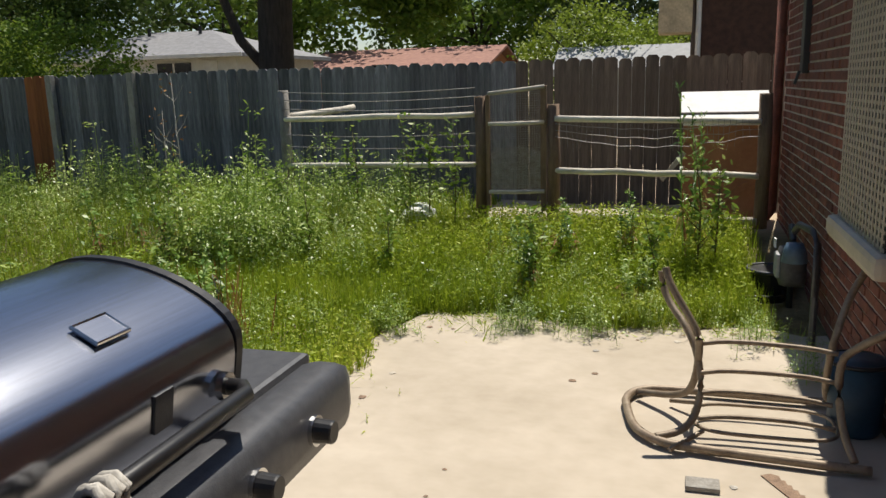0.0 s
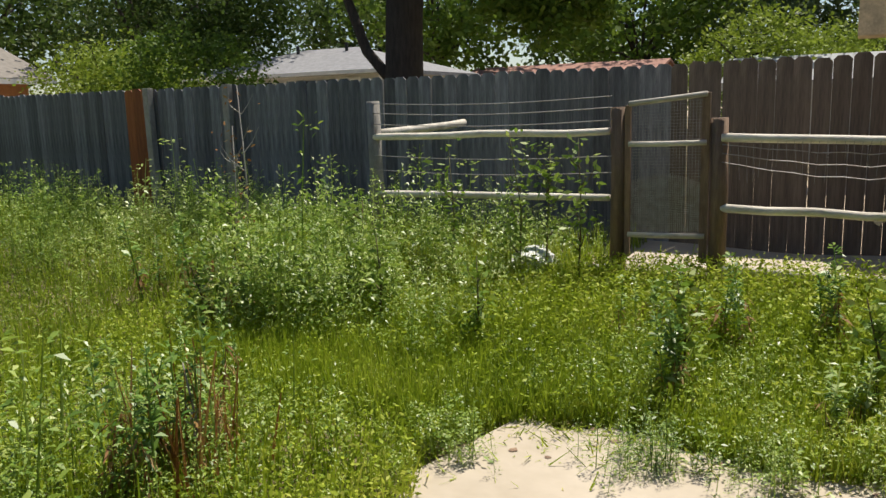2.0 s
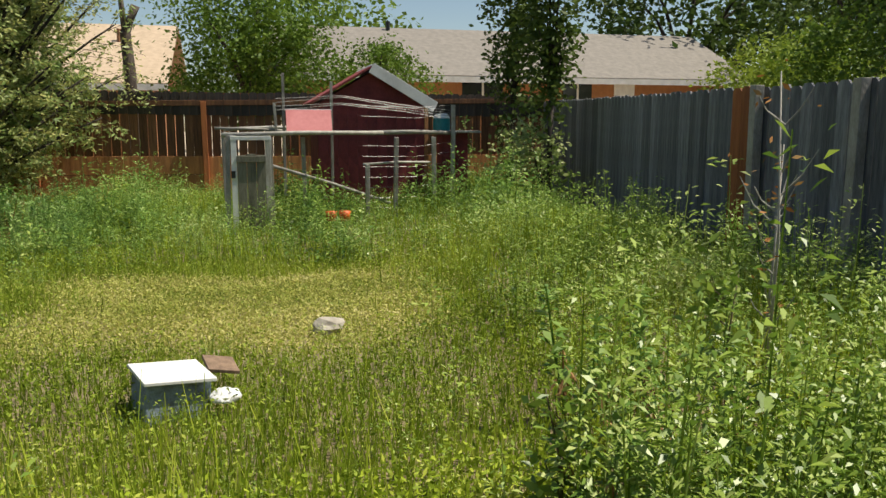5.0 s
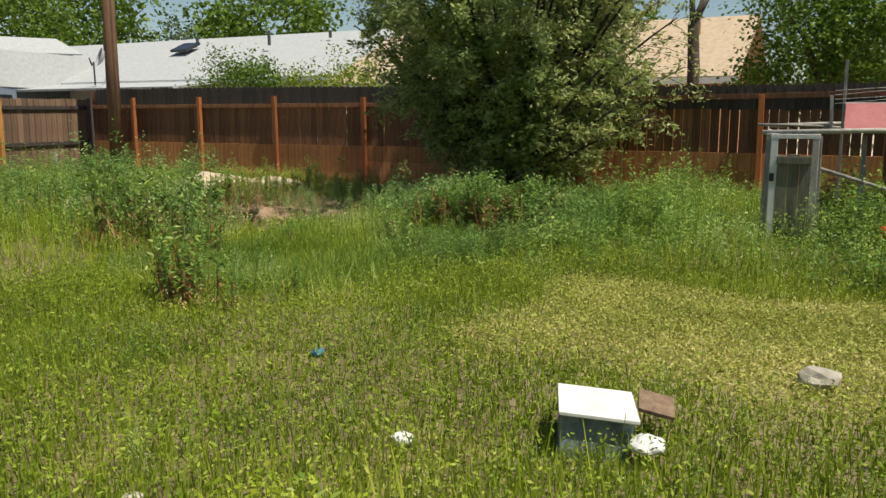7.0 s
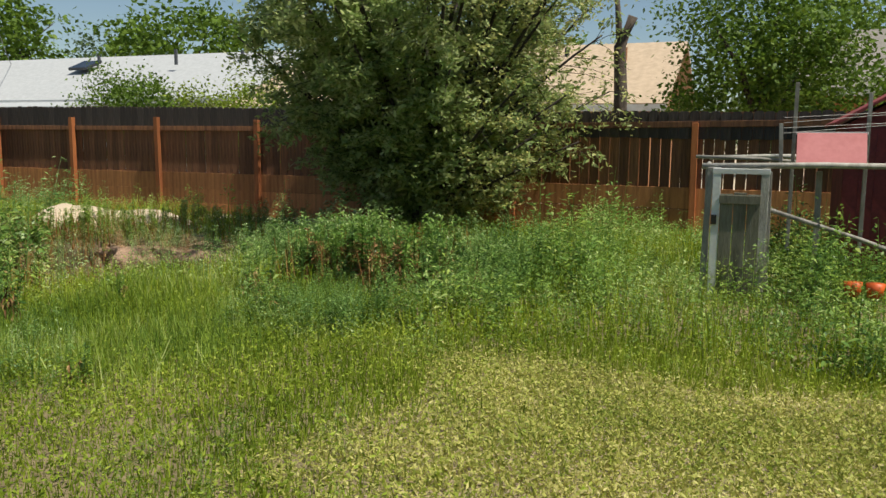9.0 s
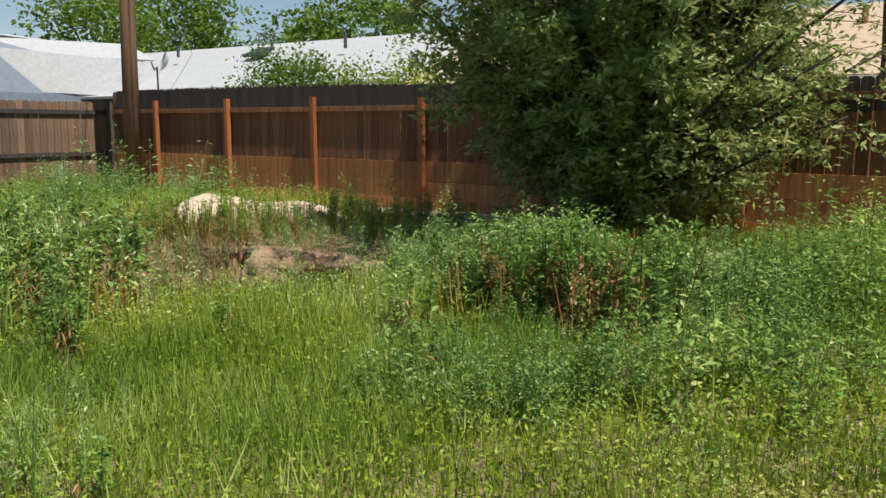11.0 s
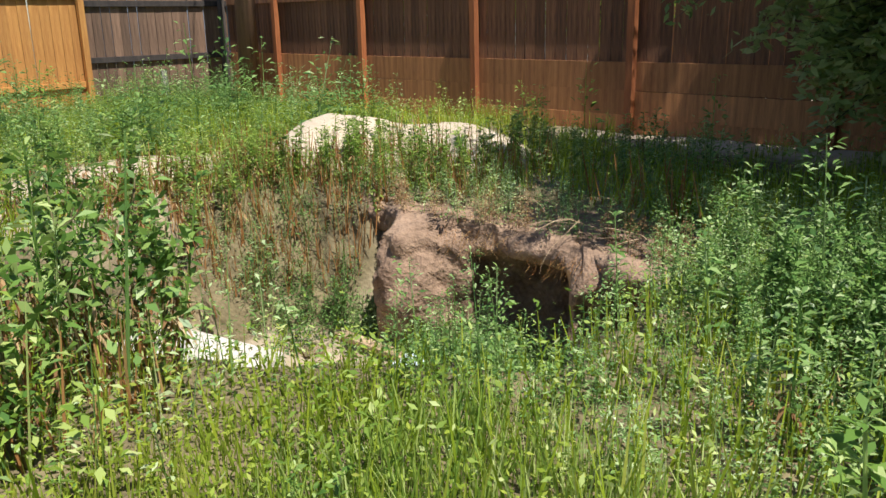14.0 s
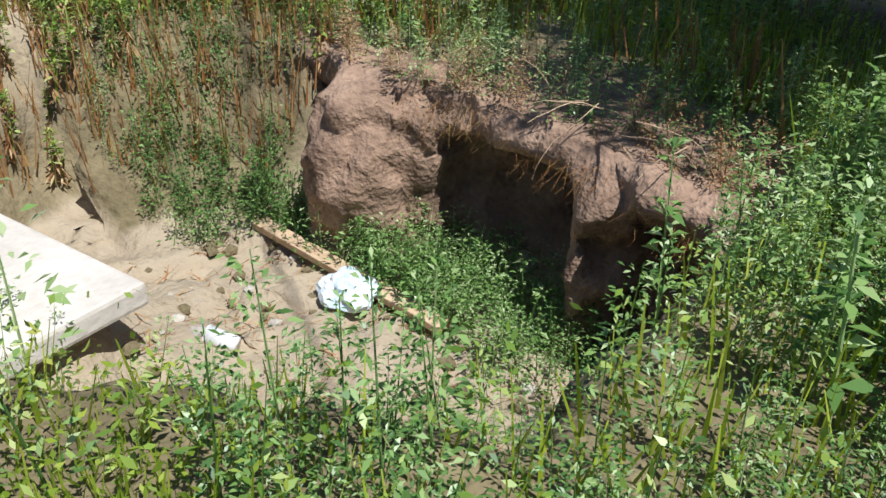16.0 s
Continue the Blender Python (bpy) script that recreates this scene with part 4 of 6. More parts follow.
for p, q, r in (((-12.05, 4.3, 1.34), (-12.4, 6.4, 1.36), 0.028), ((-12.4, 6.2, 1.36), (-12.95, 7.55, 1.35), 0.03), ((-13.2, 4.3, 1.33), (-12.05, 4.36, 1.34), 0.025), ((-13.2, 4.3, 1.4), (-13.6, 5.6, 1.42), 0.025),
                ((-12.1, 4.9, 0.95), (-12.5, 6.5, 0.4), 0.022), ((-12.2, 6.1, 0.95), (-12.6, 7.1, 0.95), 0.016), ((-12.6, 4.2, 1.42), (-12.9, 5.4, 1.36), 0.018)):
    part("rail", Geo().tube([p, tuple(Vector(p).lerp(Vector(q), 0.5) + Vector((0, 0, 0.015))), q], r, 7), PALE_WOOD, pen, smooth=True)
for x, y, z0, z1 in ((-12.75, 5.1, 0.5, 2.15), (-12.8, 5.75, 0.5, 2.05), (-12.5, 4.98, 1.34, 1.75)):
    part("upright", Geo().box((x, y, (z0 + z1) / 2), (0.035, 0.035, z1 - z0), Matrix.Rotation(0.05 if z0 > 1 else 0.0, 4, "X"), bev=0.003), PALE_WOOD, pen)
for i in range(9):
    z = 0.35 + 0.14 * i + (0.25 if i > 6 else 0)
    part("wire", Geo().tube([(-12.3, 6.1, z), (-12.6, 6.9, z - 0.02), (-12.95, 7.5, z + 0.03)], 0.0018, 4), WIRE, pen)
for i in range(4):
    part("wire", Geo().tube([(-12.7, 5.0, 1.66 + 0.05 * i), (-12.8, 5.9, 1.74 + 0.05 * i - 0.03 * (i % 2)), (-12.9, 6.7, 1.66 + 0.03 * i), (-12.95, 7.5, 1.55 + 0.04 * i)], 0.0025, 4), WIRE, pen)
pgate = thing("pen_gate", "weathered plank gate in a white frame", "gate")
for y in (4.44, 4.86):
    part("stile", Geo().box((-12.0, y, 0.68), (0.045, 0.07, 1.3), bev=0.004), WHITE_PAINT if y < 4.5 else PALE_WOOD, pgate)
for i in range(3):
    part("plank", Geo().box((-11.985, 4.535 + 0.118 * i, 0.62), (0.02, 0.112, 0.94 + 0.03 * (i % 2)), bev=0.004), PEN_WOOD, pgate)
part("cross_board", Geo().box((-11.965, 4.65, 1.04), (0.02, 0.36, 0.08), bev=0.004), PEN_WOOD, pgate)
part("latch", Geo().box((-11.96, 4.43, 0.85), (0.04, 0.05, 0.09), bev=0.006), BLACK_METAL, pgate)
part("top_rail", Geo().box((-12.0, 4.65, 1.3), (0.05, 0.5, 0.05), bev=0.004), WHITE_PAINT, pgate)
sheet = thing("red_sheet_panel", "faded red sheet leaning on the pen roof", "panel")
part("panel", Geo().box((-12.5, 5.42, 1.5), (0.015, 0.6, 0.36), Matrix.Rotation(radians(-28), 4, "Y"), bev=0.003), PINK_SHEET, sheet)
part("edge_strip", Geo().box((-12.59, 5.42, 1.66), (0.02, 0.62, 0.025), bev=0.003), WHITE_PAINT, sheet)
for y in (6.35, 6.52):
    orange = thing("orange_bucket", "orange plastic pail half hidden in the weeds", "bucket", group="orange pails")
    part("pail", Geo().tube([(-11.6, y - 0.75, 0.28), (-11.6, y - 0.75, 0.4)], 0.06, 14, 0.075), RED_PLASTIC, orange, smooth=True)

# ---- things in the pit ----
slab = tagged(part("broken_concrete_slab", Geo().box((0, 0, 0), (0.85, 1.1, 0.1), bev=0.018), SLAB, at=pose(-10.61, -3.21, -0.5, 2, 2, 8.6)), "pale broken concrete slab lying on a ledge in the pit", "slab")
board = tagged(part("pit_board", Geo().box((0, 0, 0), (1.36, 0.09, 0.04), bev=0.005), TAN_BOARD, at=pose(-12.17, -2.85, -0.84, 4, 1, 92)), "sun bleached plank on the pit floor", "board")
bag = bmesh.new()
bmesh.ops.create_icosphere(bag, subdivisions=4, radius=0.155)
for v in bag.verts:
    n_ = noise.noise(v.co * 7) * 0.5 + noise.noise(v.co * 19) * 0.25
    v.co = v.co * (1 + n_)
    v.co.z = max(v.co.z * 0.4, -0.05)
    v.co.x *= 0.75
tagged(part("plastic_bag", Geo().bm(bag), PLASTIC_BAG, at=pose(-12.05, -2.68, -0.82)), "crumpled white and teal plastic bag on the soil", "litter")
cup = thing("paper_cup", "white paper cup lying on the pit floor", "cup", at=pose(-11.41, -2.75, -0.845, 82, 0, 30))
part("cup_body", Geo().tube([(0, 0, -0.07), (0, 0, 0.07)], 0.035, 16, 0.048), WHITE_PAINT, cup, smooth=True)
part("rim", Geo().tube([(0.047 * math.cos(a), 0.047 * math.sin(a), 0.07) for a in np.linspace(0, 2 * math.pi, 17)], 0.004, 5), WHITE_PAINT, cup)
for i in range(150):
    x, y = rnd.uniform(-12.3, -10.6), rnd.uniform(-3.6, -1.6)
    s = rnd.uniform(0.01, 0.045)
    bm = bmesh.new()
    bmesh.ops.create_icosphere(bm, subdivisions=1, radius=s)
    for v in bm.verts:
        v.co = v.co * (1 + 0.6 * noise.noise(v.co * 30 + Vector((x, y, 0))))
        v.co.z *= 0.55
    tagged(part("clod", Geo().bm(bm), rnd.choice([SAND_STONE, SOIL, SOIL]), at=pose(x, y, float(ground_height(x, y)) + s * 0.3)), "small clod of soil on the pit floor", "clod", "pit clods")
for i in range(14):
    p = Vector((rnd.uniform(-12.75, -12.55), rnd.uniform(-2.2, -1.2), rnd.uniform(0.05, 0.22)))
    pts = [p]
    d = Vector((rnd.uniform(-0.2, 0.5), rnd.uniform(-0.6, 0.6), rnd.uniform(-0.2, 0.4))).normalized()
    for k in range(7):
        d = (d + Vector((rnd.uniform(-0.2, 0.2), rnd.uniform(-0.2, 0.2), rnd.uniform(-0.35, 0.1)))).normalized()
        pts.append(pts[-1] + d * 0.06)
    tagged(part("dry_twig", Geo().tube(pts, 0.003, 5, 0.0012), TAN_BOARD), "bare dry twig hanging over the pit edge", "twig", "pit twigs")


# ---- plants ----
def leaf_cloud(centers, size, per=6, spread=0.12, aspect=2.2, droop=0.3):
    """Folded leaves round the centres, as quads."""
    n = len(centers) * per
    c = np.repeat(centers, per, 0) + rng.normal(0, spread, (n, 3))
    d = rng.normal(0, 1, (n, 3))
    d[:, 2] = d[:, 2] * 0.6 - droop
    d /= np.linalg.norm(d, axis=1, keepdims=True)
    w = np.cross(d, rng.normal(0, 1, (n, 3)))
    w /= np.linalg.norm(w, axis=1, keepdims=True) + 1e-9
    L = size * rng.uniform(0.6, 1.4, (n, 1))
    a, b = d * L, w * L / aspect / 2
    v = np.stack([c, c + a * 0.45 + b, c + a, c + a * 0.45 - b], 1).reshape(-1, 3)
    return v, np.arange(4 * n).reshape(n, 4)


def crown_points(center, radii, n, clumps=40, tight=0.2, low=-1.0):
    """Points in clumps through an uneven ellipsoid."""
    u = rng.normal(0, 1, (clumps, 3))
    u /= np.linalg.norm(u, axis=1, keepdims=True)
    u[:, 2] = np.where(u[:, 2] < low, -u[:, 2], u[:, 2])
    cc = u * (rng.uniform(0.35, 1.0, (clumps, 1)) ** 0.6) * rng.uniform(0.8, 1.12, (clumps, 1))
    pick = rng.integers(0, clumps, n)
    p = cc[pick] + rng.normal(0, tight, (n, 3))
    return np.asarray(center) + p * np.asarray(radii), np.asarray(center) + cc * np.asarray(radii)


def tree(name, label, base, center, radii, leaves, size, material, trunk=0.12, bark=None, clumps=60, tight=0.16, category="tree", limbs=10, aspect=1.7, droop=0.3, low=-1.0, group=""):
    t = thing(name, label, category, group=group)
    pts, cc = crown_points(center, radii, leaves // 4, clumps, tight, low)
    g = Geo()
    base, center = Vector(base), Vector(center)
    fork = base.lerp(center, 0.55)
    g.tube([base - Vector((0, 0, 0.15)), base.lerp(fork, 0.5) + Vector((0.03, -0.02, 0)), fork], trunk, 9, trunk * 0.7)
    for k in range(min(limbs, len(cc))):
        e = Vector(cc[k])
        part("limb", Geo().tube([fork - Vector((0, 0, 0.02)), fork.lerp(e, 0.5) + Vector((0, 0, 0.12 * (e - fork).length)), e], trunk * 0.45, 6, trunk * 0.1), bark or BARK, t, smooth=True)
    part("trunk", g, bark or BARK, t, smooth=True)
    v, f = leaf_cloud(pts, size, 4, size * 1.1, aspect, droop)
    part("crown", raw_mesh("crown", v, f, material), None, t)
    return t


def spray_tree(base, limbs, reach, material, pale):
    """A many stemmed tree: limbs fan out from the foot, twigs along them, narrow leaves along the twigs."""
    t = thing("russian_olive_tree", "broad silvery green tree overhanging the brown fence", "tree")
    r = random.Random(12)
    part("trunk", Geo().tube([(base[0], base[1], -0.15), (base[0] + 0.03, base[1], 0.35), (base[0] + 0.08, base[1] + 0.05, 0.9)], 0.2, 10, 0.15), BARK, t, smooth=True)
    twigs, dark_c, pale_c = Geo(), [], []
    for k in range(limbs):
        a_ = 2.4 * k + r.uniform(-0.4, 0.4)
        rise = r.uniform(0.02, 1.0) ** 0.8
        out = reach * (1.1 - 0.55 * rise) * r.uniform(0.75, 1.15) * (0.7 + 0.3 * rise if math.sin(a_) < 0 else 1.0) * min(1.0, 0.45 + 1.3 * rise)
        top = 0.5 + 5.3 * rise * r.uniform(0.8, 1.05)
        foot = Vector((base[0] + 0.05, base[1], 0.1 + 0.5 * r.random()))
        end = foot + Vector((math.cos(a_) * out * (1.1 if rise > 0.5 else 0.75), math.sin(a_) * out, top))
        mid = foot.lerp(end, 0.5) + Vector((-math.cos(a_) * 0.12, -math.sin(a_) * 0.12, 0.12 * top))
        curve = [(foot * (1 - u) * (1 - u) + mid * 2 * u * (1 - u) + end * u * u) for u in np.linspace(0, 1, 8)]
        part("limb", Geo().tube(curve, 0.05, 6, 0.012), BARK, t, smooth=True)
        thin = math.sin(a_) > 0.55 and rise < 0.75
        for j in range(24):
            u = 0.12 + 0.88 * (j + r.random()) / 24
            p = foot * (1 - u) * (1 - u) + mid * 2 * u * (1 - u) + end * u * u
            d_ = Vector((r.gauss(0, 1), r.gauss(0, 1), r.gauss(0.1, 0.6))).normalized() + Vector((math.cos(a_), math.sin(a_), 0)) * 0.5
            tip = p + d_ * r.uniform(0.3, 0.75) - Vector((0, 0, r.uniform(0, 0.25)))
            twigs.tube([p, p.lerp(tip, 0.5) + Vector((0, 0, 0.05)), tip], 0.006, 3, 0.002, False)
            for i in range(8 if thin else 15):
                w_ = 0.25 + 0.75 * r.random()
                (pale_c if thin and r.random() < 0.7 else dark_c).append(p.lerp(tip, w_))
    tagged(part("twig_spray", twigs, BARK, t), kind="stuff")
    v_, f_ = leaf_cloud(np.array(dark_c), 0.094, 6, 0.05, 2.7, 0.15)
    part("crown", raw_mesh("crown", v_, f_, material), None, t)
    v_, f_ = leaf_cloud(np.array(pale_c), 0.07, 4, 0.05, 3.0, 0.15)
    part("pale_sprays", raw_mesh("pale_sprays", v_, f_, pale), None, t, "sparse yellowish outer sprays")


spray_tree((-15.3, 0.1), 96, 3.4, OLIVE, OLIVE_PALE)
tree("poplar_sapling", "slender young tree with dark leaves before the fence", (-14.3, 8.9, 0.1), (-14.5, 8.9, 3.5), (0.42, 0.46, 2.1), 4200, 0.1, POPLAR, 0.05, clumps=40, group="saplings")
tree("poplar_sapling", "slender young tree with dark leaves before the fence", (-12.9, 9.0, 0.1), (-12.9, 9.0, 3.4), (0.36, 0.38, 1.9), 3600, 0.1, POPLAR, 0.05, clumps=36, group="saplings")
tree("poplar_sapling", "leafy low shoots at the grey fence foot", (-14.2, 8.8, 0.1), (-14.2, 8.8, 1.0), (0.35, 0.35, 0.8), 900, 0.08, OLIVE, 0.02, clumps=16, group="saplings")
tree("poplar_sapling", "leafy low shoots at the grey fence foot", (-12.9, 8.85, 0.1), (-12.9, 8.85, 1.0), (0.3, 0.3, 0.8), 800, 0.08, OLIVE, 0.02, clumps=16, group="saplings")
dead = thing("dead_tree", "bare pale dead trunk behind the brown fence", "tree")
part("trunk", Geo().tube([(-18.5, 2.45, 0), (-18.5, 2.45, 2.4), (-18.52, 2.4, 3.2), (-18.45, 2.62, 3.7)], 0.13, 9, 0.09), PALE_BARK, dead, smooth=True)
part("limb", Geo().tube([(-18.52, 2.4, 3.1), (-18.5, 2.35, 3.8), (-18.5, 2.25, 4.6)], 0.07, 7, 0.03), PALE_BARK, dead, smooth=True)

# neighbours' trees, north
big = thing("large_tree", "massive dark trunk beyond the grey fence with spreading limbs", "tree")
part("trunk", Geo().tube([(-7.3, 14, 0), (-7.25, 14, 1.6), (-7.2, 14, 3.0), (-7.0, 14, 5.5)], 0.36, 14, 0.3), BARK, big, smooth=True)
part("limb", Geo().tube([(-7.35, 13.9, 1.9), (-7.9, 13.9, 2.5), (-8.3, 13.9, 3.5), (-9.2, 13.9, 4.4)], 0.11, 8, 0.07), BARK, big, smooth=True)
pts, cc = crown_points((-6.5, 14, 6.4), (5.0, 3.2, 2.3), 4200, 90, 0.1)
v, f = leaf_cloud(pts, 0.17, 4, 0.16, 1.5)
part("crown", raw_mesh("crown", v, f, TREE_DARK), None, big)
pts, cc = crown_points((-4.6, 14.5, 3.5), (1.2, 1.2, 0.9), 1800, 30, 0.13)
v, f = leaf_cloud(pts, 0.12, 4, 0.12, 1.5)
part("low_branch_leaves", raw_mesh("low_branch_leaves", v, f, TREE_GREEN), None, big)
NT = "neighbouring trees"
for nm, lab, b, c, r, n, s, mt in (
        ("bush", "light green bush above the grey fence", (-15.5, 15, 0), (-15.5, 15, 1.9), (2.6, 1.4, 1.3), 5200, 0.14, TREE_LIGHT),
        ("bush", "dark bush above the grey fence", (-11.3, 13.2, 0), (-11.3, 13.2, 1.9), (1.5, 1.0, 1.25), 4200, 0.12, TREE_GREEN),
        ("bush", "dense green bush above the grey fence", (-13.5, 13.6, 0), (-13.2, 13.6, 1.8), (1.2, 1.0, 1.1), 3000, 0.12, TREE_LIGHT),
        ("tree", "tall dark tree beyond the houses", (-22, 26, 0), (-22, 26, 6), (5, 3, 3.6), 7000, 0.3, TREE_DARK),
        ("tree", "leafy tree beyond the grey roof", (-17, 34, 0), (-17, 34, 6.5), (5, 3, 3.8), 6000, 0.32, TREE_GREEN),
        ("tree", "leafy tree beyond the red roof", (-9, 38, 0), (-9, 38, 5.5), (4.5, 3, 3.5), 6000, 0.3, TREE_GREEN),
        ("tree", "tall conifer beyond the red roof", (-5, 42, 0), (-5, 42, 6.5), (2.6, 2.6, 6), 6000, 0.3, CONIFER),
        ("tree", "tall conifer beyond the red roof", (0, 44, 0), (0, 44, 6.5), (2.6, 2.6, 6), 6000, 0.3, CONIFER),
        ("tree", "leafy tree beyond the red roof", (4.5, 40, 0), (4.5, 40, 5.5), (3.5, 3, 4), 5000, 0.3, TREE_GREEN),
        ("tree", "wide dark tree on the northern skyline", (-12, 48, 0), (-12, 48, 7), (7, 3, 5), 6500, 0.42, TREE_DARK),
        ("tree", "wide dark tree on the northern skyline", (2, 50, 0), (2, 50, 7), (7, 3, 5), 6500, 0.42, TREE_DARK),
        ("tree", "wide dark tree on the northern skyline", (-26, 44, 0), (-26, 44, 7), (7, 3, 5), 6500, 0.42, TREE_DARK),
        ("bush", "bright green bush beyond the fence", (-2.5, 24, 0), (-2.5, 24, 2.3), (2.2, 1.6, 1.6), 4200, 0.17, TREE_LIGHT),
        ("bush", "bright green bush beside the brick house", (0.6, 26, 0), (0.4, 26, 2.2), (2.2, 1.6, 1.5), 3600, 0.17, TREE_LIGHT),
        ("tree", "leafy tree beyond the brown fence", (-20, 4.8, 0), (-20, 4.8, 3.0), (1.6, 2.0, 1.9), 11000, 0.13, TREE_GREEN),
        ("bush", "leafy bush beyond the coop", (-20.5, 7.6, 0), (-20.5, 7.6, 2.2), (1.2, 1.5, 1.2), 4500, 0.13, TREE_GREEN),
        ("bush", "round bush above the brown fence", (-19.3, -9.1, 0), (-19.3, -9.1, 2.0), (1.2, 1.7, 1.2), 6000, 0.11, TREE_GREEN),
        ("bush", "loose bush above the brown fence", (-19.3, -6.3, 0), (-19.3, -6.2, 1.9), (1.1, 1.6, 1.1), 4200, 0.11, TREE_LIGHT),
        ("tree", "leafy tree on the skyline", (-45, 8, 0), (-45, 8, 5), (4, 5, 4), 5000, 0.35, TREE_GREEN),
        ("tree", "broad leafy tree on the skyline", (-52, -34, 0), (-52, -34, 7.5), (5, 6, 3.8), 6500, 0.4, TREE_GREEN),
        ("tree", "small conifer on the skyline", (-70, -60, 0), (-70, -60, 7), (3, 4, 5.5), 3500, 0.4, CONIFER),
        ("tree", "small conifer on the skyline", (-70, -52, 0), (-70, -52, 7), (3, 3, 5), 3000, 0.4, CONIFER),
        ("tree", "broad leafy tree on the skyline", (-46, -44, 0), (-46, -47, 8.5), (5, 6, 3.8), 6500, 0.4, TREE_GREEN),
        ("tree", "leafy tree on the skyline", (-56, -12, 0), (-56, -12, 6.5), (5, 6, 3.5), 5000, 0.4, TREE_GREEN),
        ("tree", "leafy tree beyond the tan house", (-30, 21, 0), (-30, 21, 6), (4, 4, 3.5), 6000, 0.28, TREE_DARK),
        ("tree", "leafy tree beyond the tan house", (-33, 28, 0), (-33, 30, 6.5), (5, 5, 4), 5000, 0.32, TREE_DARK),
        ("tree", "leafy tree beyond the tan house", (-24, 22, 0), (-22, 24, 5.5), (4, 4, 3.8), 6000, 0.26, TREE_DARK),
        ("tree", "dark tree beyond the shed", (-34, -38, 0), (-34, -38, 6), (4, 4, 3), 4000, 0.3, TREE_GREEN)):
    if abs(c[0]) < 28 and c[1] < 29:
        n, s, dense = int(n * 1.9), s * 0.68, (150, 0.1)
    else:
        dense = (70, 0.13)
    tree(nm, lab, b, c, r, n, s, mt, 0.1 + 0.02 * c[2], clumps=dense[0], tight=dense[1], category=nm, limbs=8, group=NT)


# ---- neighbouring houses ----
def gable_house(name, label, x0, x1, y0, y1, wall_h, ridge_h, along, wall_mat, roof_mat, over=0.5, openings=(), face=None, extras=()):
    """Walls, two roof slopes over the eaves, openings on the side towards the yard: (centre, width, z0, z1, material)."""
    h = thing(name, label, "house", group="neighbouring houses")
    cx, cy, sx, sy = (x0 + x1) / 2, (y0 + y1) / 2, x1 - x0, y1 - y0
    if along == "y":
        out = [(x0, 0), (x1, 0), (x1, wall_h), (cx, ridge_h - 0.1), (x0, wall_h)]
        part("wall", Geo().prism(out, sy, Matrix.Translation((0, y0, 0))), wall_mat, h)
        half, ang = sx / 2 + over, math.atan2(ridge_h - wall_h, sx / 2)
        L = half / math.cos(ang)
        for s in (-1, 1):
            part("roof", Geo().box((cx + s * half / 2, cy, ridge_h - math.tan(ang) * half / 2 + 0.04), (L, sy + 2 * over, 0.1), Matrix.Rotation(s * ang, 4, "Y"), bev=0.01), roof_mat, h)
            part("fascia", Geo().box((cx + s * (half + 0.01), cy, ridge_h - math.tan(ang) * half - 0.02), (0.03, sy + 2 * over, 0.16)), WHITE_PAINT, h)
    else:
        out = [(-y1, 0), (-y0, 0), (-y0, wall_h), (-cy, ridge_h - 0.1), (-y1, wall_h)]
        part("wall", Geo().prism([(-a, b) for a, b in out], sx, Matrix(((0, 1, 0, x0), (1, 0, 0, 0), (0, 0, 1, 0), (0, 0, 0, 1)))), wall_mat, h)
        half, ang = sy / 2 + over, math.atan2(ridge_h - wall_h, sy / 2)
        L = half / math.cos(ang)
        for s in (-1, 1):
            part("roof", Geo().box((cx, cy + s * half / 2, ridge_h - math.tan(ang) * half / 2 + 0.04), (sx + 2 * over, L, 0.1), Matrix.Rotation(-s * ang, 4, "X"), bev=0.01), roof_mat, h)
            part("fascia", Geo().box((cx, cy + s * (half + 0.01), ridge_h - math.tan(ang) * half - 0.02), (sx + 2 * over, 0.03, 0.16)), WHITE_PAINT, h)
    for c, w, z0, z1, m_ in openings:
        nm = "door" if m_ is WHITE_PAINT else "window"
        if face == "x":
            o = part(nm, Geo().box((x1 + 0.02, c, (z0 + z1) / 2), (0.06, w, z1 - z0), bev=0.01), m_, h)
            if nm == "window":
                part("frame", Geo().box((x1 + 0.03, c, (z0 + z1) / 2), (0.06, 0.06, z1 - z0)), WHITE_PAINT, o)
                part("sill", Geo().box((x1 + 0.05, c, z0 - 0.03), (0.1, w + 0.1, 0.06)), WHITE_PAINT, o)
        else:
            o = part(nm, Geo().box((c, y0 - 0.02, (z0 + z1) / 2), (w, 0.06, z1 - z0), bev=0.01), m_, h)
            if nm == "window":
                part("frame", Geo().box((c, y0 - 0.03, (z0 + z1) / 2), (0.06, 0.06, z1 - z0)), WHITE_PAINT, o)
    for p, s, m_ in extras:
        part("roof_vent", Geo().tube([p, (p[0], p[1], p[2] + s)], 0.07, 8), m_, h)
    return h


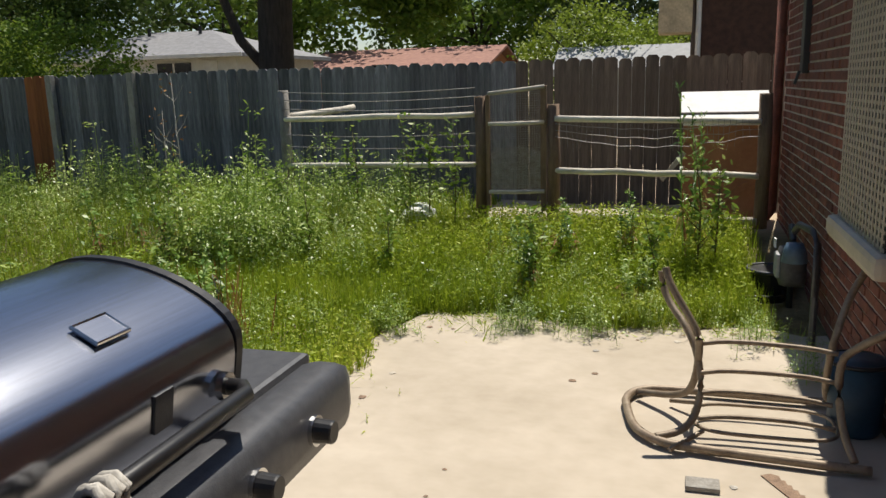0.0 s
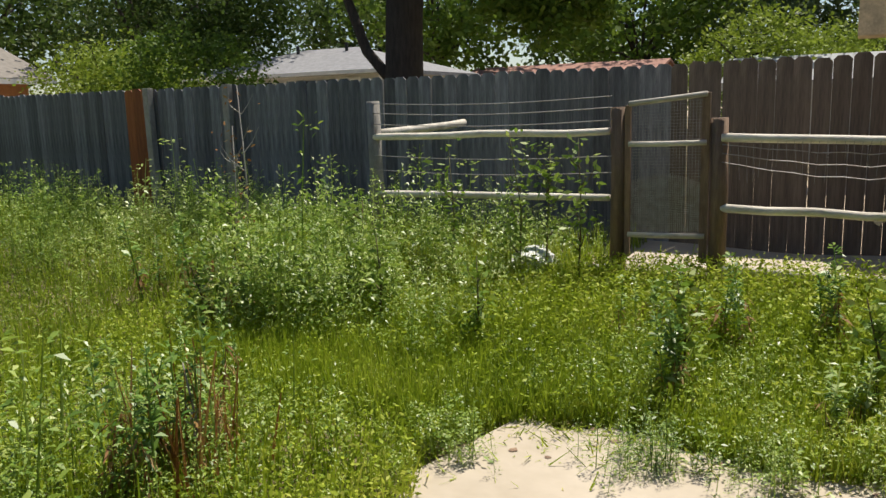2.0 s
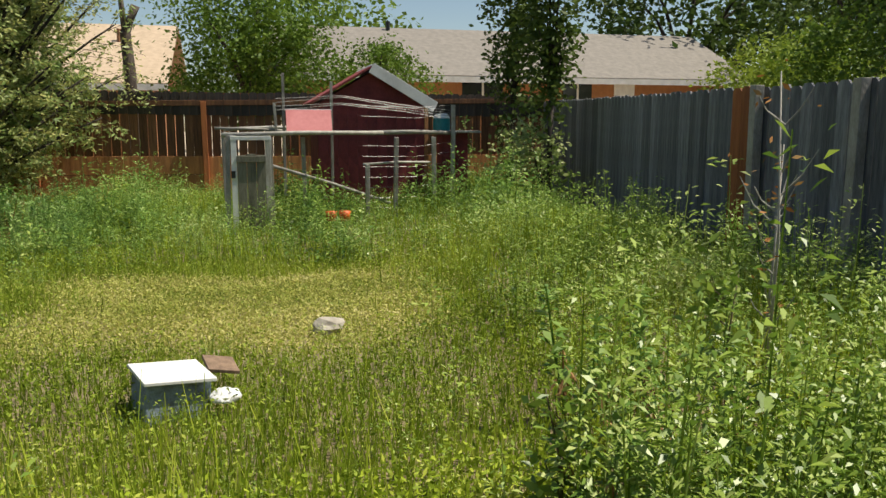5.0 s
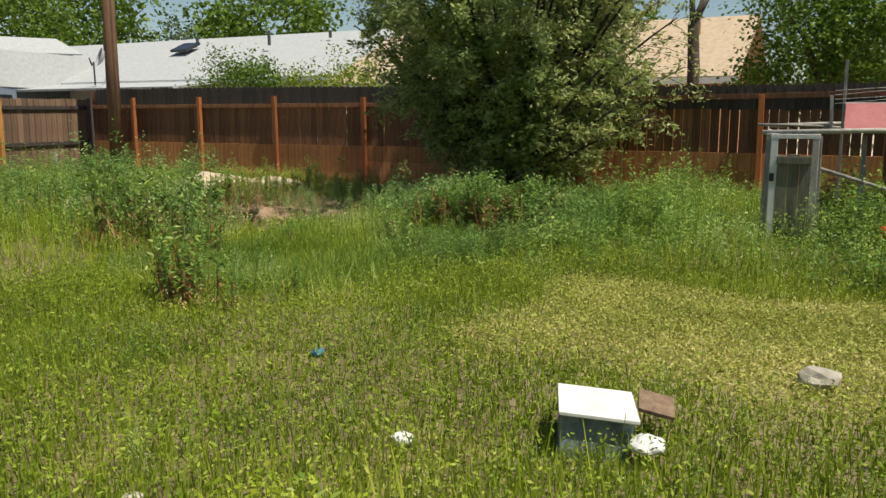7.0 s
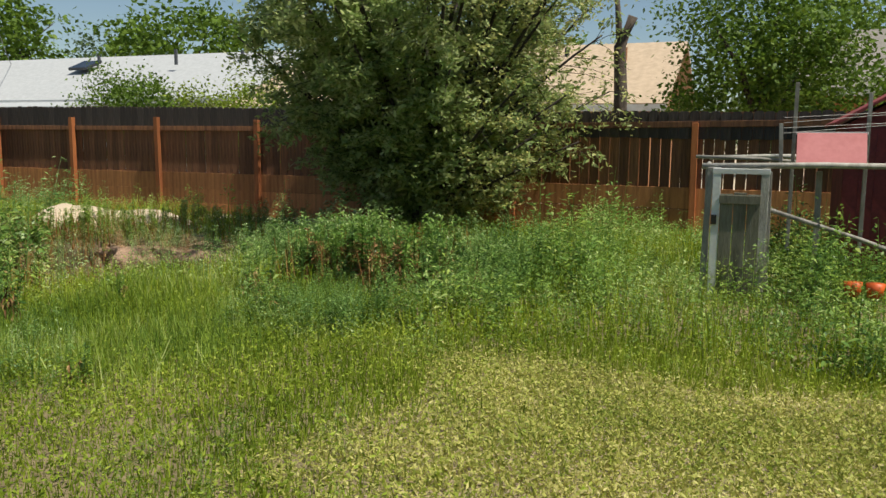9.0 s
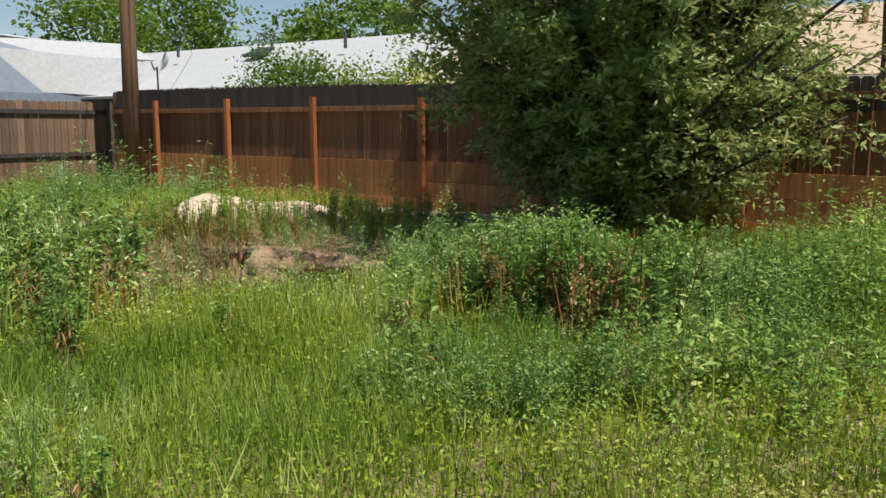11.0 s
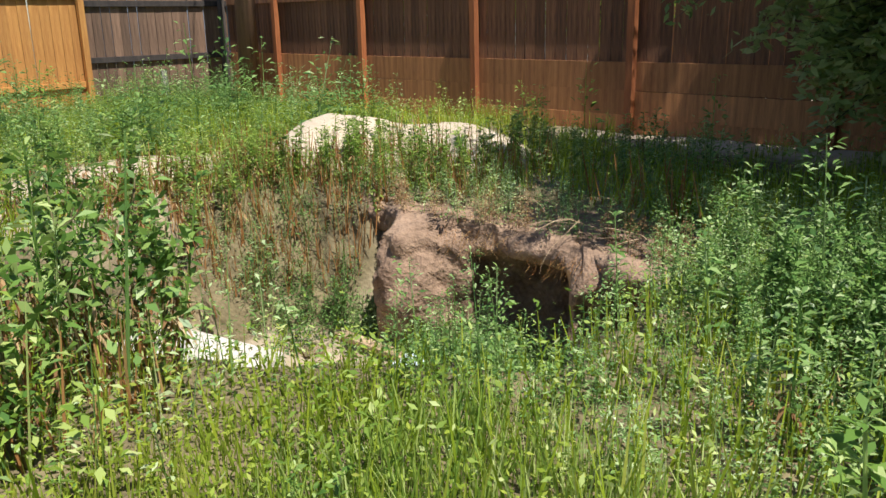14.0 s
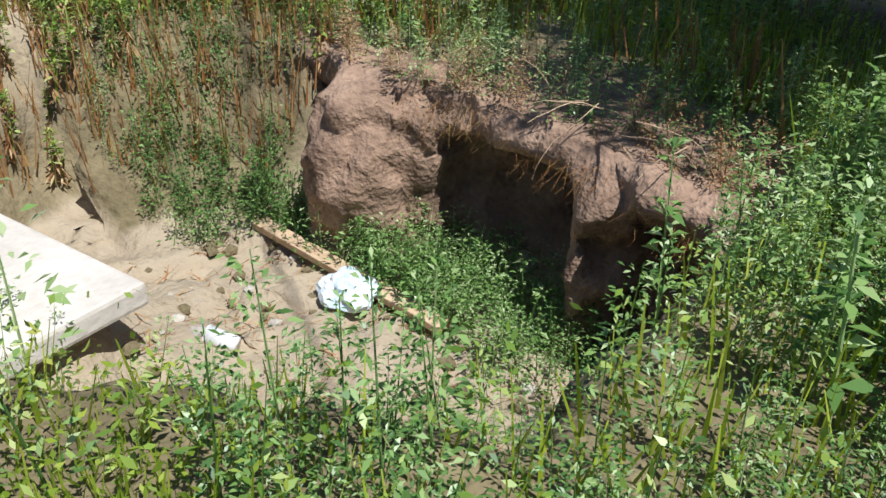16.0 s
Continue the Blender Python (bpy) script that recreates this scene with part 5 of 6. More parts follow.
def hip_house(label, x0, x1, y0, y1, wall_h, ridge_h, openings, over=0.5):
    """Walls under a roof that slopes on all four sides."""
    h = thing("house", label, "house", group="neighbouring houses")
    part("wall", Geo().box(((x0 + x1) / 2, (y0 + y1) / 2, wall_h / 2), (x1 - x0, y1 - y0, wall_h)), STUCCO_WHITE, h)
    ex0, ex1, ey0, ey1, cy, run = x0 - over, x1 + over, y0 - over, y1 + over, (y0 + y1) / 2, (y1 - y0) / 2 - 0.3
    g_ = Geo()
    for dz in (0.0, -0.12):
        g_.v += [(ex0, ey0, wall_h + dz), (ex1, ey0, wall_h + dz), (ex1, ey1, wall_h + dz), (ex0, ey1, wall_h + dz), (x0 + run, cy, ridge_h + dz), (x1 - run, cy, ridge_h + dz)]
    g_.f = [(0, 1, 5, 4), (1, 2, 5), (2, 3, 4, 5), (3, 0, 4), (6, 10, 11, 7), (7, 11, 8), (8, 11, 10, 9), (9, 10, 6), (0, 6, 7, 1), (1, 7, 8, 2), (2, 8, 9, 3), (3, 9, 6, 0)]
    part("roof", g_, ROOF_GREY, h)
    part("gutter", Geo().box(((x0 + x1) / 2, ey0 - 0.03, wall_h - 0.05), (x1 - x0 + 2 * over, 0.06, 0.12), bev=0.01), WHITE_PAINT, h)
    for c_, w_, z0, z1, m_ in openings:
        o = part("window" if m_ is GLASS else "door", Geo().box((c_, y0 - 0.02, (z0 + z1) / 2), (w_, 0.06, z1 - z0), bev=0.01), m_, h)
        if m_ is GLASS:
            part("frame", Geo().box((c_, y0 - 0.03, (z0 + z1) / 2), (0.06, 0.06, z1 - z0)), WHITE_PAINT, o)
            part("sill", Geo().box((c_, y0 - 0.05, z0 - 0.03), (w_ + 0.1, 0.1, 0.06)), WHITE_PAINT, o)
    for vx in (-17.6, -15.6):
        part("roof_vent", Geo().tube([(vx, cy - 0.5, ridge_h - 0.3), (vx, cy - 0.5, ridge_h + 0.12)], 0.06, 8), BLACK_METAL, h)


hip_house("low white house with a grey hipped shingle roof", -20.2, -13.0, 22.5, 28.0, 2.68, 3.62, ((-13.9, 0.5, 1.6, 2.5, WHITE_PAINT), (-15.2, 1.2, 1.6, 2.45, GLASS), (-17.6, 1.2, 1.6, 2.45, GLASS)))
gable_house("house", "far house with a red brown roof", -14.5, -7.2, 30, 37, 2.2, 3.05, "x", STUCCO_TAN, ROOF_RED, 0.4, ((-11, 0.9, 1.5, 2.4, GLASS),))
gable_house("shed", "small shed with a pale roof behind the fence", -2.9, 0.3, 22, 24, 1.95, 2.42, "x", STUCCO_WHITE, ROOF_LIGHT, 0.3)
gable_house("house", "tan brick house with pale roof and white door", -30.5, -24, 6.0, 19.0, 2.95, 4.35, "y", STUCCO_TAN, ROOF_PALE, 0.6, ((14.1, 0.9, 1.9, 2.8, GLASS), (15.6, 0.65, 0.9, 2.75, WHITE_PAINT), (8.2, 1.1, 1.6, 2.6, WHITE_PAINT), (11.2, 1.2, 1.8, 2.75, GLASS)), "x",
            (((-26, 14.6, 3.6), 0.7, WHITE_PAINT), ((-27, 9, 4.2), 0.4, BLACK_METAL)))
gable_house("house", "brick house with a tan shingle roof", -32, -24, -9.0, 2.2, 2.6, 4.3, "y", STUCCO_TAN, ROOF_TAN, 0.5, (), "x", (((-26.5, 1.2, 3.6), 0.5, BROWN_BOARD), ((-27, -0.5, 3.9), 0.3, GLASS)))
wh = gable_house("house", "long white roofed house with vents and skylight", -38, -28.5, -33, -12.5, 3.1, 5.1, "y", STUCCO_WHITE, ROOF_LIGHT, 0.5, (), "x", (((-31, -27.5, 4.6), 0.5, GREY_PAINT), ((-31, -17.5, 4.5), 0.6, GREY_PAINT), ((-32, -15, 4.8), 0.3, GREY_PAINT), ((-32, -22.5, 4.8), 0.3, GREY_PAINT)))
part("skylight", Geo().box((-31.3, -22.6, 4.62), (1.0, 1.0, 0.12), Matrix.Rotation(math.atan2(2.0, 4.75), 4, "Y"), bev=0.02), GLASS, wh)
part("porch_roof", Geo().box((-27.0, -23.5, 2.72), (2.6, 11.0, 0.1), Matrix.Rotation(0.12, 4, "Y"), bev=0.01), ROOF_LIGHT, wh)
dish = thing("satellite_dish", "grey satellite dish on a roof mast", "dish")
bm = bmesh.new()
bmesh.ops.create_uvsphere(bm, u_segments=18, v_segments=10, radius=0.5)
bmesh.ops.delete(bm, geom=[v for v in bm.verts if v.co.z > -0.28], context="VERTS")
part("reflector", Geo().bm(bm), ROOF_LIGHT, dish, at=pose(-26.0, -22.62, 3.98, 70, 0, 60))
part("arm", Geo().tube([(-26.1, -22.7, 3.62), (-25.8, -22.4, 3.52), (-25.6, -22.3, 3.8)], 0.03, 6), GREY_PAINT, dish)
part("mast", Geo().tube([(-26.2, -22.75, 2.75), (-26.15, -22.7, 3.68)], 0.035, 8), GREY_PAINT, dish)
shed = thing("garden_shed", "blue grey barn shaped shed with a pale roof", "shed", group="neighbouring houses")
gam = [(-1.9, 0), (1.9, 0), (1.9, 2.7), (1.45, 4.2), (0, 4.85), (-1.45, 4.2), (-1.9, 2.7)]
SM = Matrix.Translation((-22.0, -29.1, 0)) @ Matrix.Rotation(radians(92), 4, "Z") @ Matrix.Diagonal((1.15, 1, 1, 1))
part("wall", Geo().prism(gam, 7.5, SM), SHED_BLUE, shed)
for (xa, za), (xb, zb) in zip(gam[2:], gam[3:]):
    m_ = (xa + xb) / 2, (za + zb) / 2
    L, a = math.hypot(xb - xa, zb - za), math.atan2(zb - za, xb - xa)
    part("roof", Geo().box((0, 0, 0), (L + 0.08, 7.8, 0.07), bev=0.01), ROOF_LIGHT, shed, at=SM @ Matrix.Translation((m_[0] * 1.02, 3.75, m_[1] + 0.05)) @ Matrix.Rotation(-a, 4, "Y"))
part("vent", Geo().box((0, 0, 0), (0.4, 0.05, 0.3), bev=0.01), WHITE_PAINT, shed, at=SM @ Matrix.Translation((0.6, -0.03, 3.9)))
part("window", Geo().box((0, 0, 0), (0.05, 0.8, 0.4), bev=0.01), GLASS, shed, at=SM @ Matrix.Translation((1.92, 3.0, 2.2)))
nb = thing("brick_house", "dark brick neighbouring house with a tan gable end", "house", group="neighbouring houses")
part("wall", Geo().box((3.4, 19.0, 1.9), (6.2, 6.0, 3.8)), DARK_BRICK, nb)
for j in range(22):
    part("brick_course", Geo().box((0, 0, 0), (6.1, 0.02, 0.022)).mesh("mortar_joint", MORTAR) if j == 0 else joint, None, nb, at=Matrix.Translation((3.4, 15.995, 1.5 + 0.1 * j)))
    joint = nb.children[-1].data
part("soffit_end", Geo().box((-0.05, 16.2, 2.95), (0.6, 0.8, 1.1), bev=0.02), TAN_SIDING, nb)
part("roof", Geo().box((3.0, 19.0, 3.9), (7.2, 7.0, 0.2), bev=0.02), ROOF_GREY, nb)
part("downpipe", Geo().tube([(0.36, 15.93, 0), (0.36, 15.93, 3.5)], 0.05, 8), WHITE_PAINT, nb)
for a, b, sag in (((-16.3, -10.55, 7.2), (-7.0, 40, 6.6), 1.6), ((-16.3, -10.55, 6.6), (-34, -30, 5.0), 0.6), ((-16.3, -10.55, 6.9), (2, 30, 6.8), 1.8)):
    tagged(part("cable", Geo().tube([tuple(Vector(a).lerp(Vector(b), i / 16) - Vector((0, 0, sag * 4 * (i / 16) * (1 - i / 16)))) for i in range(17)], 0.012, 5), BLACK_METAL), "thin overhead cable from the wooden pole", "cable", "overhead cables")


# ---- grass and weeds ----
def blades(x, y, h, w, lean=0.35):
    """Bent blades: two quads each, tapering."""
    n = len(x)
    z = ground_height(x, y)
    a = rng.uniform(0, 2 * np.pi, n)
    c, s = np.cos(a), np.sin(a)
    bend = rng.uniform(0.05, lean, n) * h
    b = rng.uniform(0, 2 * np.pi, n)
    bxv, byv = np.cos(b) * bend, np.sin(b) * bend
    w = w * rng.uniform(0.6, 1.3, n) / 2
    rows = []
    for t, k in ((0.0, 1.0), (1.0, 0.25)):
        ox, oy, oz = x + bxv * t * t, y + byv * t * t, z - 0.01 + h * t * (1 - 0.12 * t)
        rows += [np.stack([ox - c * w * k, oy - s * w * k, oz], -1), np.stack([ox + c * w * k, oy + s * w * k, oz], -1)]
    v = np.stack(rows, 1).reshape(-1, 3)
    f = np.arange(n)[:, None] * 4 + np.array([0, 1, 3, 2])
    return v, f


def on_lawn(x, y, margin=0.0):
    patio = (x > -1.72 + 0.08 * np.sin(5 * y) - margin) & (y < 5.2 + 0.12 * np.sin(4 * x) + margin)
    grill_side = (x > -1.9) & (y < 3.2)
    pit = pit_depth(x, y) > 0.03
    mound = lump(x, y, -13.85, -5.5, 0.75, 0.6, 0.6) > 0.25
    mound |= lump(x, y, -11.8, -6.0, 1.1, 0.7) > 0.5
    mound |= (x < -15.5) & (y > -5) & (y < -0.5) & (np.sin(7 * y) > -0.6)
    mound |= (((x + 14.15) / 0.95) ** 2 + ((y + 4.35) / 1.05) ** 2 < 1) & (np.sin(61 * x + 17 * np.sin(23 * y)) > -0.75)
    wall = (x > 0.85) | ((x > 0.72) & (y > 5.2))
    bare = (y > 7.62) & (x > -1.9)
    return ~(patio | grill_side | pit | mound | wall | bare)


def scatter(n, x0, x1, y0, y1, keep=None):
    x, y = rng.uniform(x0, x1, n), rng.uniform(y0, y1, n)
    ok = on_lawn(x, y)
    if keep is not None:
        ok &= keep(x, y)
    return x[ok], y[ok]


def patchy(x, y, seed=0.0):
    return 0.5 + 0.25 * np.sin(1.3 * x + 0.7 * np.sin(1.1 * y + seed) + seed) + 0.25 * np.sin(1.6 * y + 0.8 * np.sin(1.4 * x) + 2 * seed)


def dry_zone(x, y):
    return np.exp(-(((x + 8.02 + 0.12 * np.sin(2.3 * y)) / 1.3) ** 6 + ((y - 4.5 - 0.15 * np.sin(2.9 * x)) / 1.62) ** 6))


def lush_zone(x, y):
    """Tall rank growth: the strip along the grey fence, round the pen and along the brown fence."""
    north = smooth_step(5.4, 7.0, y + 0.25 * np.sin(1.5 * x)) * (x < -2.0) + smooth_step(-1.0, -2.4, x) * smooth_step(3.0, 4.2, y) * smooth_step(-6.0, -3.5, x)
    pen_side = smooth_step(-9.4, -10.8, x) * smooth_step(2.0, 4.0, y)
    west = smooth_step(-9.6, -10.6, x + 0.4 * np.sin(2 * y)) * smooth_step(-2.0, -0.6, y)
    south = smooth_step(-1.0, -2.2, y) * smooth_step(-7.0, -8.6, x)
    return np.clip(north + pen_side + west + south, 0, 1)


tall_of = lambda x, y: 0.6 + 0.8 * patchy(x, y, 1.0)
x, y = scatter(145000, -16.6, 0.9, -11.8, 9.1, lambda x, y: (rng.random(x.shape) < 0.9 - 0.88 * dry_zone(x, y)) & (lush_zone(x, y) < 0.75))
v, f = blades(x, y, rng.uniform(0.05, 0.15, len(x)) * tall_of(x, y), 0.011)
tagged(new("lawn_grass", raw_mesh("lawn_grass", v, f, MIX_GRASS)), "ragged green and straw coloured lawn grass", "grass", kind="stuff")
x, y = scatter(150000, -10.5, 0.9, -1.5, 9.1, lambda x, y: (dry_zone(x, y) < 0.4) & (lush_zone(x, y) < 0.9))
v, f = blades(x, y, rng.uniform(0.05, 0.16, len(x)) * tall_of(x, y), 0.009)
tagged(new("lawn_grass", raw_mesh("lawn_grass", v, f, MIX_GRASS)), "ragged green and straw coloured lawn grass", "grass", kind="stuff")
x, y = scatter(26000, -10, -6, 2.4, 6.6, lambda x, y: rng.random(x.shape) < dry_zone(x, y))
v, f = blades(x, y, rng.uniform(0.03, 0.09, len(x)), 0.013, 0.8)
tagged(new("dry_grass", raw_mesh("dry_grass", v, f, DRY_GRASS)), "flattened straw yellow patch of dry grass", "grass", kind="stuff")
x, y = scatter(110000, -16.5, 0.9, -11.5, 9.1, lambda x, y: (rng.random(x.shape) < lush_zone(x, y) * 1.1) & ~((np.hypot(x + 13.9, y + 5.2) < 1.7) & (rng.random(x.shape) < 0.8)))
v, f = blades(x, y, rng.uniform(0.1, 0.34, len(x)) * tall_of(x, y), 0.012)
tagged(new("tall_grass", raw_mesh("tall_grass", v, f, GRASS)), "tall rank green grass among the weeds", "grass", kind="stuff")
x, y = scatter(42000, -3.8, 0.6, 4.9, 7.7)
v, f = blades(x, y, rng.uniform(0.1, 0.28, len(x)) * (0.75 + 0.5 * patchy(x, y)) * (1 - 0.65 * smooth_step(6.3, 7.3, y) * (x > -2.0)), 0.009)
tagged(new("tall_grass", raw_mesh("tall_grass", v, f, GRASS)), "fresh green grass between patio and rail fence", "grass", kind="stuff")
x, y = scatter(9000, -3.0, 0.7, 2.6, 6.0, lambda x, y: True | (x < 9))
v, f = blades(x, y, rng.uniform(0.06, 0.2, len(x)), 0.01)
tagged(new("tall_grass", raw_mesh("tall_grass", v, f, GRASS)), "grass tufts at the patio edge", "grass", kind="stuff")

x, y = scatter(15000, -10.5, -7.4, -0.9, 2.2, lambda x, y: rng.random(x.shape) < smooth_step(-7.4, -8.8, x) * smooth_step(2.2, 1.0, y) + 0.02)
v, f = blades(x, y, rng.uniform(0.1, 0.27, len(x)) * (0.7 + 0.6 * patchy(1.9 * x, 1.9 * y, 2.0)), 0.009, 0.5)
tagged(new("tall_grass", raw_mesh("tall_grass", v, f, WEED)), "fresh green grass before the pit", "grass", kind="stuff")


def cover(n, box, low, high, size, material, label, keep=None):
    """Small leaves of low creeping weeds, close to the soil."""
    x, y = scatter(n, *box, keep)
    z = ground_height(x, y) + rng.uniform(low, high, len(x)) * (0.6 + 0.8 * patchy(x, y, 2.0))
    v, f = leaf_cloud(np.stack([x, y, z], -1), size, 1, 0.01, 2.5, -0.25)
    return tagged(new("ground_cover", raw_mesh("ground_cover", v, f, material)), label, "weeds", kind="stuff")


cover(205000, (-10.6, 0.5, -2.6, 7.6), 0.005, 0.15, 0.027, MIX_GRASS, "low leafy lawn weeds mixed with grass", lambda x, y: (rng.random(x.shape) < (1 - 0.95 * dry_zone(x, y)) * smooth_step(-2.8, -0.9, y)))
cover(100000, (-9.8, -6.4, 2.6, 6.5), 0.005, 0.07, 0.027, DRY_GRASS, "yellowed leaves over the dry patch", lambda x, y: rng.random(x.shape) < dry_zone(x, y))
cover(80000, (-4.5, 0.6, 3.2, 7.7), 0.01, 0.2, 0.032, GRASS, "fresh green leaves between patio and rail fence")
cover(95000, (-16.4, -8.0, -11.5, 9.0), 0.02, 0.25, 0.03, WEED, "leafy undergrowth of the weeds", lambda x, y: (rng.random(x.shape) < lush_zone(x, y)) & ~((x < -15.4) & (y > -5) & (y < 0)) & ~((np.hypot(x + 13.9, y + 5.2) < 1.7) & (rng.random(x.shape) < 0.75)))


x, y = rng.uniform(-1.9, 0.75, 5200), rng.uniform(4.55, 5.45, 5200)
ok = rng.random(len(x)) < np.exp(-(5.32 - y) / (0.05 + 0.28 * patchy(2.2 * x, 2.2 * y, 4.0) ** 2))
v, f = blades(x[ok], y[ok], rng.uniform(0.03, 0.12, int(ok.sum())), 0.009, 1.2)
v[:, 2] = np.maximum(v[:, 2], 0.004)
tagged(new("tall_grass", raw_mesh("tall_grass", v, f, GRASS)), "grass creeping over the patio edge", "grass", kind="stuff")
x, y = rng.uniform(-2.0, -1.3, 2600), rng.uniform(2.8, 5.4, 2600)
ok = rng.random(len(x)) < np.exp(-(x + 1.8) / (0.04 + 0.2 * patchy(2.2 * x, 2.2 * y, 4.0) ** 2))
v, f = blades(x[ok], y[ok], rng.uniform(0.03, 0.12, int(ok.sum())), 0.009, 1.2)
v[:, 2] = np.maximum(v[:, 2], 0.004)
tagged(new("tall_grass", raw_mesh("tall_grass", v, f, GRASS)), "grass creeping over the patio edge", "grass", kind="stuff")
x, y = rng.uniform(-1.75, 0.7, 900), 5.35 - np.abs(rng.normal(0, 0.16, 900))
v, f = blades(x, y, rng.uniform(0.004, 0.012, 900), 0.016, 5.0)
v[:, 2] = np.maximum(v[:, 2], 0.003)
tagged(new("leaf_litter", raw_mesh("leaf_litter", v, f, DRY_GRASS)), "pale dry leaf litter along the patio edge", "litter", kind="stuff")


def weed_template(h, leaves, size, seed, bare=0.1, wide=0.19):
    """One upright weed: leaf quads on a stem, in local metres."""
    r = np.random.default_rng(seed)
    t = r.uniform(bare, 1.0, leaves)
    a = np.arange(leaves) * 2.4 + r.uniform(0, 0.6, leaves)
    br = (0.05 + 0.16 * (1 - t)) * h * r.uniform(0.3, 1.2, leaves)
    c = np.stack([np.cos(a) * br, np.sin(a) * br, t * h], -1)
    d = np.stack([np.cos(a), np.sin(a), r.uniform(-0.5, 0.7, leaves)], -1)
    d /= np.linalg.norm(d, axis=1, keepdims=True)
    w = np.stack([-np.sin(a), np.cos(a), r.uniform(-0.5, 0.5, leaves)], -1)
    L = size * r.uniform(0.6, 1.3, (leaves, 1)) * (1.15 - 0.55 * t[:, None])
    up = np.array([0, 0, 1.0]) * L * 0.12
    v = np.stack([c, c + d * L * 0.5 + w * L * wide + up, c + d * L, c + d * L * 0.5 - w * L * wide + up], 1).reshape(-1, 3)
    f = np.arange(4 * leaves).reshape(-1, 4)
    k = len(v)
    s = 0.004 + 0.004 * h
    top = np.array([0.03 * h, 0.02 * h, h])
    stem = np.array([(-s, 0, 0), (s, 0, 0), top + (s * 0.3, 0, 0), top - (s * 0.3, 0, 0), (0, -s, 0), (0, s, 0), top + (0, s * 0.3, 0), top - (0, s * 0.3, 0)])
    return np.concatenate([v, stem]), np.concatenate([f, np.array([[0, 1, 2, 3], [4, 5, 6, 7]]) + k])


TEMPLATES = [weed_template(1.0, n, s, k, b) for k, (n, s, b) in enumerate(((52, 0.08, 0.05), (60, 0.07, 0.02), (46, 0.09, 0.1), (64, 0.064, 0.05), (42, 0.096, 0.0)))]


BOLD = [weed_template(1.0, n, s, k + 20, b) for k, (n, s, b) in enumerate(((46, 0.12, 0.05), (50, 0.11, 0.02), (40, 0.135, 0.1), (52, 0.1, 0.15)))]

# goosefoot: many slim leaves on short side shoots
SLIM = [weed_template(1.0, n, s, k + 40, b, 0.19) for k, (n, s, b) in enumerate(((96, 0.08, 0.08), (108, 0.072, 0.05), (88, 0.09, 0.15)))]


def weeds(x, y, h, spread_xy=1.0, kinds=None, z=None):
    kinds = kinds or TEMPLATES
    vs, fs, k = [], [], 0
    kind_of = rng.integers(0, len(kinds), len(x))
    z = ground_height(x, y) if z is None else z
    for j, (tv, tf) in enumerate(kinds):
        m = np.where(kind_of == j)[0]
        if not len(m):
            continue
        a = rng.uniform(0, 6.28, len(m))
        c, s = np.cos(a)[:, None], np.sin(a)[:, None]
        hh = h[m][:, None]
        wide = hh * spread_xy * rng.uniform(0.7, 1.2, (len(m), 1))
        lean = rng.normal(0, 0.1, (len(m), 2))
        X_ = (tv[:, 0] * c - tv[:, 1] * s) * wide + lean[:, :1] * tv[:, 2] * hh + x[m][:, None]
        Y_ = (tv[:, 0] * s + tv[:, 1] * c) * wide + lean[:, 1:] * tv[:, 2] * hh + y[m][:, None]
        Z_ = tv[:, 2] * hh + z[m][:, None] - 0.01
        vs.append(np.stack([X_, Y_, Z_], -1).reshape(-1, 3))
        fs.append((tf[None] + (np.arange(len(m)) * len(tv))[:, None, None]).reshape(-1, 4) + k)
        k += len(m) * len(tv)
    return np.concatenate(vs), np.concatenate(fs)


# the trodden line across the yard, where weeds stay low
WALKED = [(0.0, 0.0), (-0.4, 2.6), (-1.8, 4.9), (-2.3, 5.1), (-4.7, 4.6), (-6.9, 2.8), (-8.7, 0.8), (-10.0, -0.15)]


def weed_field(n, box, low, high, material, label, keep=None, wide=1.0, kinds=None):
    x, y = scatter(n, *box, keep)
    h = rng.uniform(low, high, len(x)) * (0.5 + 0.95 * patchy(1.7 * x, 1.7 * y, 3.0)) * (1 + 0.5 * (rng.random(len(x)) < 0.06))
    for (ax, ay), (bx, by) in zip(WALKED, WALKED[1:]):
        t = np.clip(((x - ax) * (bx - ax) + (y - ay) * (by - ay)) / ((bx - ax) ** 2 + (by - ay) ** 2), 0, 1)
        h = np.where(np.hypot(x - ax - t * (bx - ax), y - ay - t * (by - ay)) < 0.45, np.minimum(h, 0.2), h)
    v, f = weeds(x, y, h, wide, kinds)
    return tagged(new("weeds", raw_mesh("weeds", v, f, material)), label, "weeds", kind="stuff")


off_path = lambda x, y: (np.hypot(x + 1.0, y - 4.0) > 0.8) & (np.hypot(x + 9.6, y - 0.1) > 0.7)
weed_field(3100, (-16.3, -2.0, -11.5, 9.0), 0.22, 0.5, WEED, "leafy green weeds growing over the yard", lambda x, y: (rng.random(x.shape) < lush_zone(x, y)) & off_path(x, y) & ~((np.hypot(x + 13.9, y + 5.3) < 1.5) & (rng.random(x.shape) < 0.7)), 1.0, BOLD)
weed_field(1550, (-16.3, -9.4, 1.8, 9.0), 0.3, 0.55, WEED_DARK, "dense dark weeds round the chicken pen", lambda x, y: (rng.random(x.shape) < lush_zone(x, y)), 1.0, BOLD)
weed_field(1300, (-9.0, -3.2, 5.0, 9.0), 0.25, 0.6, WEED, "tall leafy weeds along the grey fence", lambda x, y: (y > 6.4 - 0.2 * (x + 8) * 0.5) & ((x < -3.9) | (y < 7.3)))
